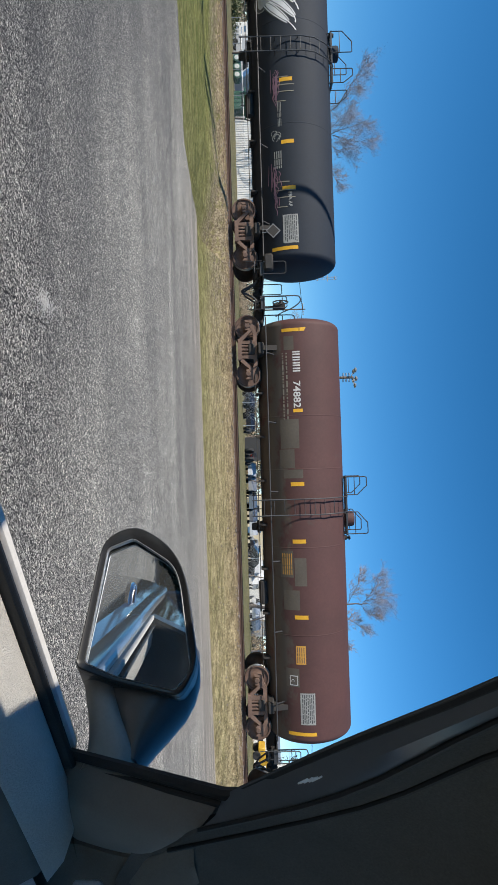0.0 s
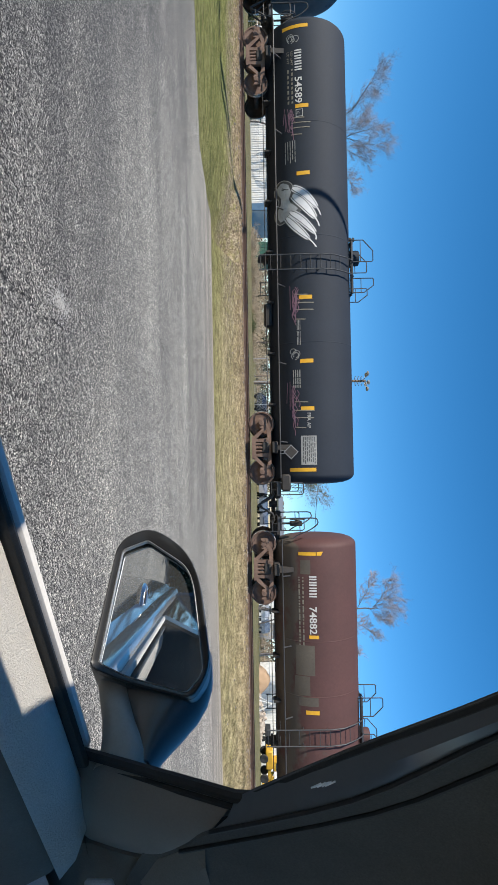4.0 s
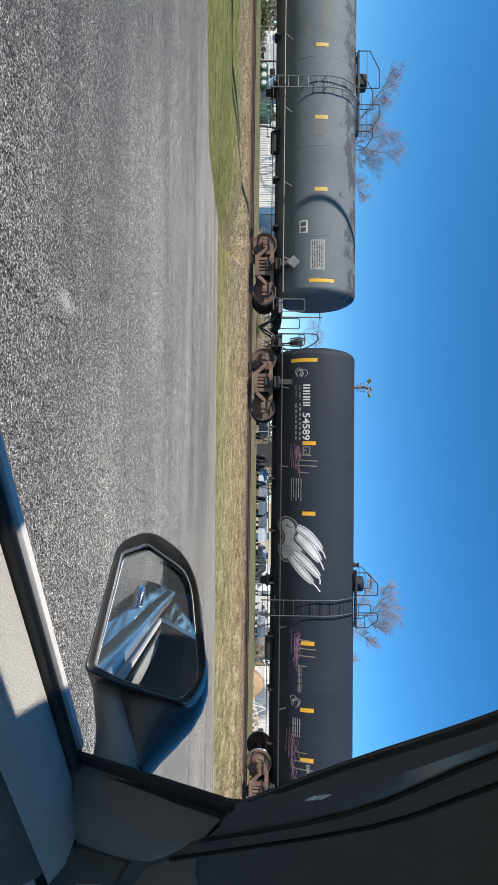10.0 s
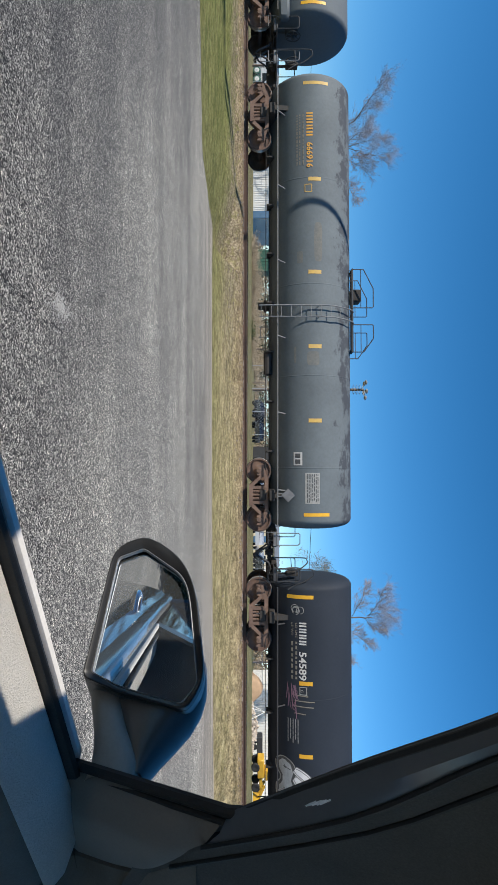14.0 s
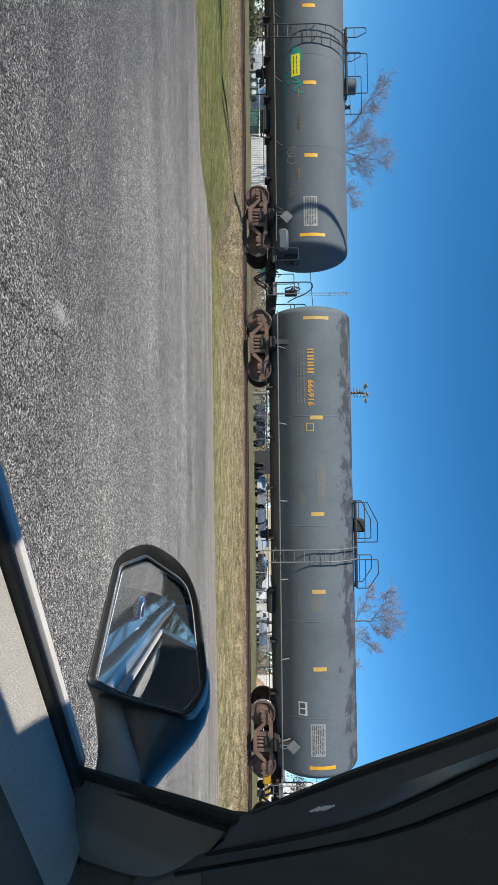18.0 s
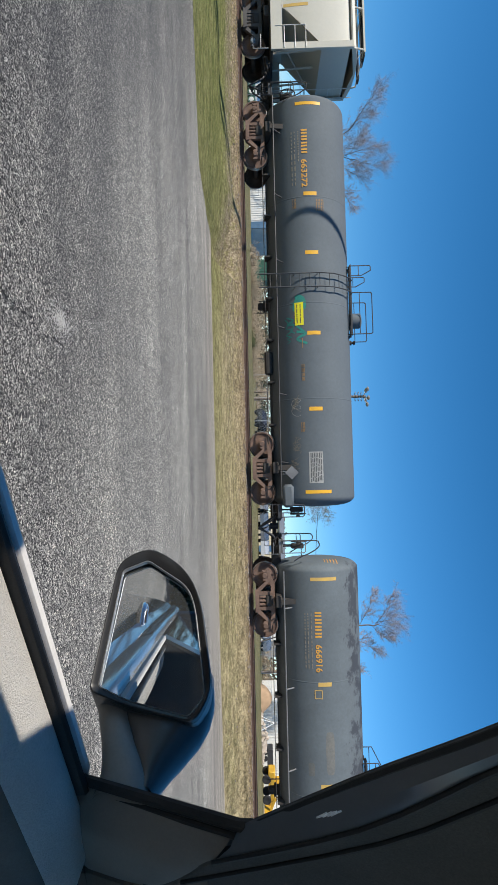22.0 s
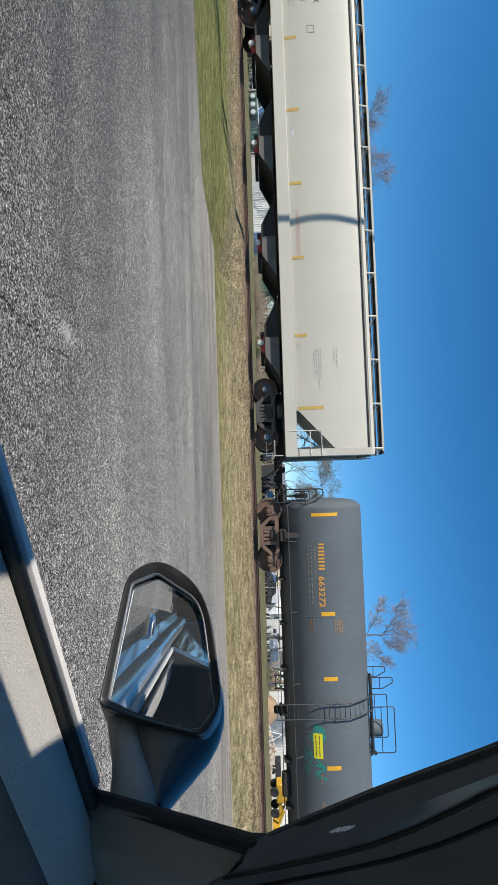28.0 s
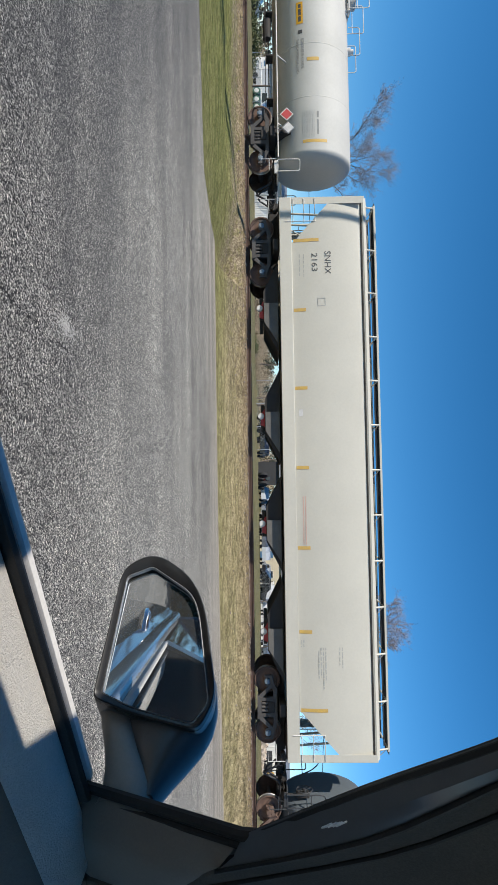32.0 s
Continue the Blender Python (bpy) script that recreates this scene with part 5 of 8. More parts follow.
# first
stripes(first, 2.2, 2.66, "yellow", 15.5, 18.5)


# ---- the covered hopper ----
M["pocket"] = surface("lit_dusty_gray_steel", (0.135, 0.128, 0.118), (0.1, 0.094, 0.087), 2, 20, 0.7, grain=0.25)
def covered_hopper():
    mid, h = -72.21, 10.03
    car = thing("hopper_car", "cream covered hopper car with yellow stripes and roof walkway", "hopper car", pose(mid, TRACK_Y, RAIL_Z), group="cars of the freight train")
    ROLLING.append((car, mid))
    zb, zt = 1.28, 4.10

    def lat(z):
        k = (z - zb) / (zt - zb)
        return 1.45 + 0.16 * math.sin(math.pi * min(1, max(0, k))) ** 0.8

    def end(z):
        if z > 3.02:
            return h - 0.12
        if z < 1.62:
            return h - 1.72 + (z - zb) * 0.12
        return h - 1.68 + 1.56 * (z - 1.62) / 1.40

    zs = [zb + (zt - zb) * i / 22 for i in range(23)]
    for y in (-1, 1):
        s = Shape()
        # sheets welded side by side, each a little dished
        cols = [-1 + 2 * i / 112 for i in range(113)]
        s.grid([[(c * end(z), y * (lat(z) - 0.002 * abs(math.sin(math.pi * (c + 1) * 3.5)) ** 0.6 * math.sin(math.pi * (z - zb) / (zt - zb)) + 0.002 * noise.noise((c * 9, z * 1.3, y))), z) for c in cols] for z in zs])
        part("side_sheet", s, M["cream"], car)
        s = Shape()
        s.box((0, y * 1.565, 1.335), (2 * h, 0.10, 0.44), 0.015)
        part("side_sill", s, M["cream"], car)
        s = Shape()
        s.box((0, y * 1.545, 1.55), (2 * h - 3.4, 0.14, 0.03), 0.01)
        part("sill_ledge", s, M["cream"], car)
        s = Shape()
        s.box((0, y * 1.53, 1.13), (2 * h - 0.4, 0.14, 0.03), 0.01)
        part("sill_flange", s, M["cream"], car)
        # solid dark bar stands in for the shaded gap under the roof
        s = Shape()
        s.box((0, y * 1.44, 4.12), (2 * h - 0.1, 0.10, 0.05), 0.01)
        part("eave_gap", s, M["under"], car)
        s = Shape()
        s.prism([(y * 1.49, 4.145), (y * 1.51, 4.20), (y * 1.45, 4.30), (y * 0.8, 4.44), (0, 4.48), (0, 4.40), (y * 1.40, 4.16)], -h + 0.03, h - 0.03, "yz")
        part("roof_sheet", s, M["cream"], car)
        for q in (-1, 1):
            s = Shape()
            s.box((q * (h - 0.04), y * 1.53, 2.75), (0.08, 0.14, 2.95), 0.012)
            s.box((q * (h - 0.14), y * 1.60, 2.75), (0.26, 0.012, 2.9), 0.004)
            part("corner_post", s, M["cream"], car)
            for z in (1.62, 2.02, 2.42):
                s = Shape()
                s.pipe([(q * (h - 0.06), y * 1.62, z), (q * (h - 0.92), y * 1.62, z), (q * (h - 0.92), y * 1.5, z)], 0.017, 6)
                part("grab_iron", s, M["whitepipe"], car)
            s = Shape()
            s.pipe([(q * (h - 0.92), y * 1.62, 2.42), (q * (h - 0.92), y * 1.62, 1.3)], 0.016, 6)
            s.pipe([(q * (h - 0.06), y * 1.6, 1.04), (q * (h - 0.06), y * 1.6, 0.45), (q * (h - 0.62), y * 1.6, 0.45), (q * (h - 0.62), y * 1.6, 1.04)], 0.016, 6)
            s.pipe([(q * (h - 0.06), y * 1.6, 0.74), (q * (h - 0.62), y * 1.6, 0.74)], 0.014, 6)
            part("sill_step", s, M["whitepipe"], car)
    for q in (-1, 1):
        s = Shape()
        zz = [1.30, 1.62, 3.02, 4.10]
        s.grid([[(q * (end(z) - 0.01), y * (lat(z) - 0.012), z) for y in np.linspace(-1, 1, 7)] for z in zz])
        part("slope_sheet", s, M["cream"], car)
        s = Shape()
        s.box((q * (h - 0.55), 0, 1.14), (1.0, 2.9, 0.10), 0.012)
        part("end_platform", s, M["under"], car)
        s = Shape()
        for y in (-0.95, 0.0, 0.95):
            s.pipe([(q * (h - 0.3), y, 1.18), (q * (h - 0.42), y, 3.05)], 0.04, 6)
        s.pipe([(q * (h - 1.0), -1.4, 1.25), (q * (h - 0.5), 1.3, 2.6)], 0.03, 6)
        part("end_brace", s, M["cream"], car)
        s = Shape()
        s.lathe([(-0.45, 0.05), (-0.42, 0.17), (0.42, 0.17), (0.45, 0.05)], "y", 14, (q * (h - 1.0), -0.75, 1.38))
        s.box((q * (h - 0.75), -0.9, 1.3), (0.25, 0.3, 0.3), 0.03)
        part("brake_valve", s, M["under"], car)
        s = Shape()
        s.box((q * (h - 1.2), 0, 0.92), (2.6, 0.6, 0.34), 0.03)
        part("stub_sill", s, M["under"], car)
        coupler(car, q * 10.7 + 0.08, q)
        truck(car, q * 8.345 + 0.01, "gray")
        s = Shape()
        s.box((q * 8.345 + 0.01, 0, 0.98), (0.44, 2.9, 0.22), 0.03)
        part("body_bolster", s, M["under"], car)
        # roof end ladder
        s = Shape()
        for z in (2.0, 2.5, 3.0, 3.5, 4.0):
            s.pipe([(q * (h + 0.02), 0.75, z), (q * (h + 0.02), 1.35, z)], 0.015, 5)
        s.pipe([(q * (h + 0.02), 0.75, 1.2), (q * (h + 0.02), 0.75, 4.5)], 0.02, 6)
        s.pipe([(q * (h + 0.02), 1.35, 1.2), (q * (h + 0.02), 1.35, 4.5)], 0.02, 6)
        part("end_ladder", s, M["whitepipe"], car)
    # the four pockets and their gates
    for x in (-6.03, -2.0, 1.92, 5.74):
        s = Shape()
        s.prism([(x - 1.72, 1.06), (x + 1.72, 1.06), (x + 0.62, 0.50), (x - 0.62, 0.50)], -1.2, 1.2)
        pk = part("discharge_pocket", s, M["under"], car)
        # paler plate paints the pocket's lit part; the dark body holds its shade
        s = Shape()
        s.prism([(x - 0.15, 1.03), (x + 1.35, 1.03), (x + 0.55, 0.52), (x - 0.15, 0.52)], -1.30, -1.205)
        part("pocket_side", s, M["pocket"], pk, "dusty light gray plate for the lit part of the pocket")
        s = Shape()
        s.box((x, 0, 0.42), (0.9, 1.9, 0.14), 0.02)
        part("outlet_gate", s, M["under"], pk)
        s = Shape()
        s.prism([(x - 0.30, 0.50), (x + 0.36, 0.50), (x + 0.30, 0.34), (x - 0.10, 0.36)], -1.02, -0.96)
        part("gate_plate", s, M["red"], pk, "red painted gate plate")
        s = Shape()
        s.lathe([(-1.10, 0.02), (-1.10, 0.11), (-1.02, 0.12), (-0.9, 0.1)], "y", 16, (x - 0.02, 0, 0.36))
        part("outlet_cap", s, M["whitepipe"], pk, "round white outlet cap")
    # roof walkway
    s = Shape()
    for y in (-0.62, 0.62):
        s.box((0, y, 4.66), (2 * h - 0.1, 0.05, 0.06), 0.01)
        s.box((0, y * 0.55, 4.665), (2 * h - 0.1, 0.05, 0.05), 0.01)
    s.box((0, -0.74, 4.69), (2 * h - 0.1, 0.64, 0.03))
    s.box((0, 0.45, 4.69), (2 * h - 0.1, 0.32, 0.02))
    part("roof_walkway", s, M["grating"], car)
    for i in range(13):
        x = -h + 0.25 + i * (2 * h - 0.5) / 12
        s = Shape()
        s.pipe([(x, -1.18, 4.34), (x, -1.08, 4.66), (x, 1.08, 4.66), (x, 1.18, 4.34)], 0.035, 6)
        s.pipe([(x + 0.28, -0.95, 4.40), (x, -1.05, 4.64)], 0.014, 5)
        part("walkway_bracket", s, M["cream"], car)
    s = Shape()
    s.box((0, -1.09, 4.685), (2 * h - 0.3, 0.03, 0.075), 0.008)
    part("walkway_edge", s, M["cream"], car, "pale walkway edge strip")
    for i in range(4):
        s = Shape()
        s.box((-7.2 + i * 4.8, 0, 4.54), (3.8, 0.62, 0.12), 0.04)
        part("hatch_cover", s, M["cream"], car)

    def skin(x, z, off):
        return (x - mid, -(lat(z) + off * 0.5), z)

    def mark(name, x0, x1, z0, z1, mat, off=0.012, n=5):
        s = Shape()
        s.grid([[skin(x, z, off) for x in (x0, x1)] for z in np.linspace(z0, z1, n)])
        return part(name, s, M[mat], car, fix=False)

    for x in (-78.03, -75.17, -72.31, -69.48, -66.58):
        mark("reflective_stripe", x - 0.06, x + 0.06, 1.60, 2.04, "dulltape")
    for x in (-80.62, -63.92):
        mark("end_stripe", x - 0.06, x + 0.06, 1.62, 2.54, "dulltape")

    def words(name, text, x0, x1, z0, z1, mat):
        vs, fs = lettering(text, 1.0, bold=0.0)
        u0, u1 = min(v[0] for v in vs), max(v[0] for v in vs)
        w0, w1 = min(v[1] for v in vs), max(v[1] for v in vs)
        s = Shape()
        s.add([skin(x0 + (v[0] - u0) / (u1 - u0) * (x1 - x0), z0 + (v[1] - w0) / (w1 - w0) * (z1 - z0), 0.014) for v in vs], fs)
        part(name, s, M[mat], car, "dark gray stencilled mark", fix=False)

    words("reporting_mark", "SNHX", -80.18, -79.33, 2.74, 2.97, "darkmark")
    words("car_number", "2163", -80.12, -79.45, 2.27, 2.48, "darkmark")
    for z, x0, x1 in ((1.98, -80.1, -79.25), (1.83, -80.1, -79.3), (2.50, -66.05, -64.95), (2.42, -66.05, -64.65), (2.34, -66.05, -65.05), (2.26, -65.95, -64.95), (3.08, -66.05, -65.35), (2.98, -66.05, -65.45), (1.75, -66.3, -66.05), (1.66, -66.3, -66.05)):
        x = x0
        while x < x1:
            w = rnd.uniform(0.08, 0.22)
            mark("small_stencil", x, min(x1, x + w), z - 0.016, z + 0.016, "palestencil", n=2)
            x += w + 0.05
    for a, b, c, d in ((-78.45, -78.15, 2.46, 2.485), (-78.45, -78.15, 2.72, 2.745), (-78.45, -78.425, 2.485, 2.72), (-78.175, -78.15, 2.485, 2.72)):
        mark("boxed_mark", a, b, c, d, "palestencil", n=2)
    for z in (1.80, 1.88):
        mark("faded_line", -71.3, -69.6, z, z + 0.035, "dulltape", n=2).data.materials[0] = M["pinkline"]
    mark("small_plate", -74.4, -74.15, 1.72, 1.86, "whitemark", n=2)


M["palestencil"] = surface("worn_gray_stencil", (0.36, 0.355, 0.33), (0.44, 0.425, 0.385), 9, 50, 0.7, grain=0.3)
M["pinkline"] = surface("faded_red_line", (0.55, 0.33, 0.27), (0.58, 0.42, 0.35), 4, 40, 0.6)
covered_hopper()


# ---- the parked car that the view is from ----
M["bluepaint"] = surface("dark_blue_paint", (0.02, 0.028, 0.045), (0.016, 0.022, 0.036), 0.8, 200, 0.3, 0.36, metal=0.0, coat=1.0, grain=0.1, bump=0.0)
M["trim"] = surface("charcoal_door_trim", (0.61, 0.572, 0.515), (0.55, 0.515, 0.465), 6, 260, 0.6, 0.7, grain=0.22, bump=1.0, depth=0.004)
M["doorpanel"] = surface("dark_gray_door_panel", (0.14, 0.127, 0.108), (0.115, 0.104, 0.088), 6, 260, 0.55, 0.62, grain=0.2, bump=0.3, depth=0.002)
M["darktrim"] = surface("black_molded_trim", (0.085, 0.085, 0.085), (0.07, 0.07, 0.071), 4, 220, 0.42, 0.5, grain=0.2, bump=0.15, depth=0.001)
M["sail"] = surface("satin_charcoal_plastic", (0.165, 0.155, 0.138), (0.145, 0.136, 0.121), 5, 240, 0.5, 0.56, grain=0.12, bump=0.08, depth=0.001)
M["shell"] = surface("black_mirror_plastic", (0.26, 0.235, 0.2), (0.22, 0.2, 0.17), 5, 160, 0.42, 0.5, grain=0.12, bump=0.06, depth=0.001)
M["underside"] = surface("dark_mirror_plastic", (0.065, 0.062, 0.056), (0.055, 0.052, 0.047), 5, 160, 0.3, 0.36, grain=0.12, bump=0.05, depth=0.001)
M["bezel"] = surface("black_mirror_bezel", (0.024, 0.024, 0.025), (0.02, 0.02, 0.02), 5, 160, 0.28, 0.34, grain=0.1, bump=0.05, depth=0.001)
M["rubber"] = surface("black_rubber_seal", (0.018, 0.018, 0.018), (0.024, 0.024, 0.024), 9, 120, 0.4, 0.5, grain=0.2)
M["belt"] = surface("satin_belt_molding", (0.74, 0.70, 0.655), (0.66, 0.62, 0.58), 8, 120, 0.45, 0.55, grain=0.15)
M["gloss"] = surface("gloss_black_frame", (0.07, 0.074, 0.08), (0.08, 0.084, 0.09), 5, 90, 0.25, 0.33, grain=0.1, bump=0.02)
M["headliner"] = surface("dark_cloth_headliner", (0.086, 0.084, 0.078), (0.074, 0.072, 0.067), 8, 300, 0.9, grain=0.35, bump=0.3, depth=0.002)
# pale so the unseen roof, floor and far doors bounce light inside
M["lining"] = surface("pale_bounce_lining", (0.56, 0.53, 0.48), (0.48, 0.455, 0.41), 8, 300, 0.9, grain=0.25, bump=0.2, depth=0.002)
M["palecloth"] = surface("pale_gray_cloth", (0.35, 0.36, 0.37), (0.28, 0.29, 0.3), 8, 300, 0.9, grain=0.3, bump=0.3, depth=0.002)
M["tyre"] = surface("tyre_rubber", (0.02, 0.02, 0.021), (0.03, 0.03, 0.03), 6, 60, 0.8)
M["alloy"] = surface("alloy_rim", (0.45, 0.45, 0.46), (0.35, 0.35, 0.36), 6, 60, 0.35, metal=0.8)
M["clearglass"] = glass("clear_car_glass", (0.85, 0.9, 0.88))
M["chrome"] = surface("polished_chrome", (0.8, 0.8, 0.82), (0.7, 0.7, 0.72), 5, 60, 0.12, 0.16, metal=1.0, grain=0.05, bump=0.0)
M["carscuff"] = surface("pale_scuffed_paint", (0.7, 0.75, 0.78), (0.5, 0.55, 0.58), 30, 90, 0.5, grain=0.3)
M["tint"] = surface("dark_tinted_glass", (0.01, 0.012, 0.014), (0.014, 0.016, 0.018), 3, 30, 0.05, 0.06, coat=0.6, grain=0.05, bump=0.0)
mirror_mat = bpy.data.materials.new("silvered_mirror")
mirror_mat.use_nodes = True
mb = mirror_mat.node_tree.nodes["Principled BSDF"]
mb.inputs["Base Color"].default_value, mb.inputs["Metallic"].default_value, mb.inputs["Roughness"].default_value = (0.52, 0.54, 0.55, 1), 0.95, 0.01


for key, level in (("trim", 0.12), ("doorpanel", 0.12), ("sail", 0.2), ("shell", 0.3), ("bezel", 0.25), ("belt", 0.2), ("rubber", 0.2), ("headliner", 0.1)):
    M[key].node_tree.nodes["Principled BSDF"].inputs["Specular IOR Level"].default_value = level


def win_y(z):
    """The side window's plane leans inwards as it rises."""
    return 0.575 - 0.45 * (z - 1.133)


def loft(rows, close=False):
    s = Shape()
    if close:
        rows = [list(r) + [r[0]] for r in rows]
    s.grid(rows)
    return s


# the car's flank: shoulder, two creases, sill
SIDE = ((0.606, 1.122), (0.640, 1.119), (0.652, 1.108), (0.662, 1.070), (0.655, 1.064), (0.688, 1.030), (0.682, 1.024), (0.700, 0.97), (0.712, 0.92), (0.725, 0.84), (0.74, 0.72), (0.725, 0.60), (0.72, 0.52), (0.70, 0.36))


def rounded(poly, cut, n=5):
    """A closed outline with its corners rounded, each by its own share of the shorter neighbouring side."""
    out = []
    for i, p in enumerate(poly):
        p0, p1, p2 = Vector(poly[i - 1]), Vector(p), Vector(poly[(i + 1) % len(poly)])
        c = cut[i] if isinstance(cut, (list, tuple)) else cut
        a, b = p1.lerp(p0, min(0.5, c / (p1 - p0).length)), p1.lerp(p2, min(0.5, c / (p1 - p2).length))
        for k in range(n):
            t = k / (n - 1)
            out.append(tuple(a * (1 - t) ** 2 + p1 * 2 * t * (1 - t) + b * t * t))
    return out


def parked_car():
    car = thing("car", "blue car seen from its driver's seat, window down", "car", pose(0, 0, 0, 0, 0, 35.5))
    # door: inner trim swept along the car
    xs_ = [-0.95, -0.4, 0.0, 0.3, 0.6, 0.9, 1.06, 1.2, 1.42]
    sec = [(0.548, 1.118), (0.545, 1.130), (0.50, 1.134), (0.455, 1.128), (0.425, 1.108), (0.405, 1.06), (0.395, 0.98), (0.41, 0.80), (0.38, 0.72), (0.38, 0.60), (0.48, 0.52), (0.52, 0.30)]
    part("door_trim", loft([[(x, y, z) for y, z in sec[:5]] for x in xs_[:7] + [1.15]]), M["trim"], car, "gray grained door top in sun and shade")
    part("door_panel", loft([[(x, y, z) for y, z in [(0.432, 1.104), (0.424, 1.098)] + sec[5:]] for x in xs_[:6] + [1.12]]), M["doorpanel"], car)
    s = Shape()
    s.box((0.05, 0.556, 1.130), (1.98, 0.014, 0.034), 0.005)
    part("inner_seal", s, M["rubber"], car)
    s = Shape()
    s.box((0.05, 0.592, 1.128), (1.98, 0.026, 0.024), 0.006)
    part("belt_molding", s, M["belt"], car)
    s = Shape()
    s.grid([[(x, y, z) for x in (-0.95, -0.3, 0.4, 1.1)] for y, z in SIDE])
    part("door_skin", s, M["bluepaint"], car)
    s = Shape()
    s.grid([[(x, y - 0.01 * (x < -1.6), z) for x in (-0.955, -1.4, -1.9, -2.6)] for y, z in SIDE])
    part("rear_door_skin", s, M["bluepaint"], car)
    s = Shape()
    s.grid([[(x, y - 0.05 * max(0, x - 1.3), z - 0.06 * max(0, x - 1.2)) for x in (1.105, 1.5, 1.9, 2.25)] for y, z in ((0.50, 1.13), (0.60, 1.10), (0.70, 1.02), (0.735, 0.90), (0.74, 0.72), (0.73, 0.60))])
    part("front_fender", s, M["bluepaint"], car)
    s = Shape()
    s.grid([[(x, y, 1.13 - 0.10 * max(0, x - 1.6) - 0.02 * abs(y + 0.29)) for x in (1.55, 1.8, 2.1, 2.4)] for y in np.linspace(0.5, -1.08, 7)])
    part("bonnet", s, M["bluepaint"], car)
    # sail panel behind the mirror, with the black channel along its rear edge
    a, b = Vector((1.034, 0.576, 1.131)), Vector((0.935, 0.451, 1.409))
    rear = smooth_line([Vector(p) for p in ((1.037, 0.568, 1.131), (1.008, 0.528, 1.22), (0.979, 0.487, 1.31), (0.952, 0.447, 1.399))], 4)
    front = smooth_line([Vector(p) for p in ((1.21, 0.513, 1.127), (1.186, 0.482, 1.21), (1.112, 0.448, 1.28), (1.014, 0.435, 1.357))], 4)
    n = len(rear) - 1
    rows = []
    for i in range(n + 1):
        k = i / n
        row = []
        for j in range(15):
            q = j / 14
            swell = math.sin(math.pi * q) ** 0.7 * (0.30 + 0.70 * math.sin(math.pi * min(1, 0.12 + k)))
            p = rear[i].lerp(front[i], q)
            row.append(p + Vector((-0.012 * swell, -0.024 * swell, -0.022 * math.sin(math.pi * q) * (1 - k) ** 2)))
        rows.append(row)
    s = Shape()
    rows.insert(0, [p + Vector((0.01, 0.03, -0.03)) for p in rows[0]])
    s.grid(rows)
    part("sail_panel", s, M["sail"], car, "smooth dark gray corner panel")
    s = Shape()
    s.pipe([a + Vector((-0.004, 0.004, -0.02)), a, b, b + Vector((-0.01, -0.006, 0.02))], 0.010, 8)
    s.pipe([a + Vector((0.012, -0.006, -0.02)), a + Vector((0.014, -0.008, 0)), b + Vector((0.014, -0.008, 0))], 0.007, 8)
    part("window_channel", s, M["rubber"], car)
    # the pillar's foot, running forward to the windshield and the dashboard
    s = Shape()
    ridge = [p + Vector((0.006, -0.004, 0)) for p in front]
    ridge = [ridge[0] + Vector((0.0, 0.0, -0.5)), ridge[0] + Vector((0, 0, -0.06))] + ridge
    s.grid([[p + Vector((-0.004, 0.03, 0)) for p in ridge], ridge, [p + Vector((0.05, -0.02, 0.0)) for p in ridge], [Vector((1.40 - 0.1 * max(0, p.z - 1.2), 0.43, p.z + 0.01)) for p in ridge], [Vector((1.75, 0.25, p.z - 0.02)) for p in ridge]])
    part("pillar_foot", s, M["doorpanel"], car)
    s = Shape()
    s.grid([[(x, 0.44 + d, z) for x, d in ((1.09, 0.02), (1.10, 0.0), (1.3, -0.01), (1.6, -0.04))] for z in (1.078, 1.07, 0.95, 0.6)])
    part("dash_side", s, M["palecloth"], car, "pale cloth-like dashboard end")
    # window frame, pillar trim and headliner, swept from the bonnet up and back along the roof
    e0 = [(0.935, 0.451, 1.409), (0.703, 0.389, 1.547), (0.507, 0.333, 1.671), (0.33, 0.286, 1.755), (0.10, 0.275, 1.795), (-0.4, 0.27, 1.81), (-0.95, 0.27, 1.81)]
    e1 = [(0.995, 0.430, 1.369), (0.758, 0.360, 1.559), (0.536, 0.316, 1.688), (0.36, 0.265, 1.792), (0.10, 0.25, 1.832), (-0.4, 0.245, 1.846), (-0.95, 0.245, 1.846)]
    e2 = [(1.075, 0.437, 1.314), (0.798, 0.364, 1.587), (0.566, 0.309, 1.718), (0.40, 0.225, 1.83), (0.10, 0.20, 1.868), (-0.4, 0.19, 1.88), (-0.95, 0.19, 1.88)]
    e3 = [(1.20, 0.438, 1.265), (0.95, 0.345, 1.63), (0.72, 0.25, 1.785), (0.47, 0.16, 1.868), (0.10, 0.12, 1.89), (-0.4, 0.1, 1.9), (-0.95, 0.1, 1.9)]
    e4 = [(1.52, 0.44, 1.20), (1.30, 0.28, 1.58), (1.02, 0.12, 1.79), (0.62, 0.0, 1.885), (0.12, -0.05, 1.905), (-0.4, -0.08, 1.91), (-0.95, -0.08, 1.91)]
    e5 = [(1.75, 0.30, 1.10), (1.55, 0.10, 1.52), (1.22, -0.1, 1.77), (0.70, -0.3, 1.89), (0.12, -0.35, 1.91), (-0.4, -0.35, 1.915), (-0.95, -0.35, 1.915)]

    s = Shape()
    s.grid([[Vector(p) for p in (e0[0], e1[0], e2[0], e3[0], e4[0], e5[0])], [Vector(p) for p in ((0.958, 0.462, 1.38), (1.01, 0.455, 1.34), (1.12, 0.46, 1.25), (1.24, 0.46, 1.20), (1.42, 0.43, 1.15), (1.75, 0.25, 1.05))]])
    part("pillar_base", s, M["headliner"], car)

    s = Shape()
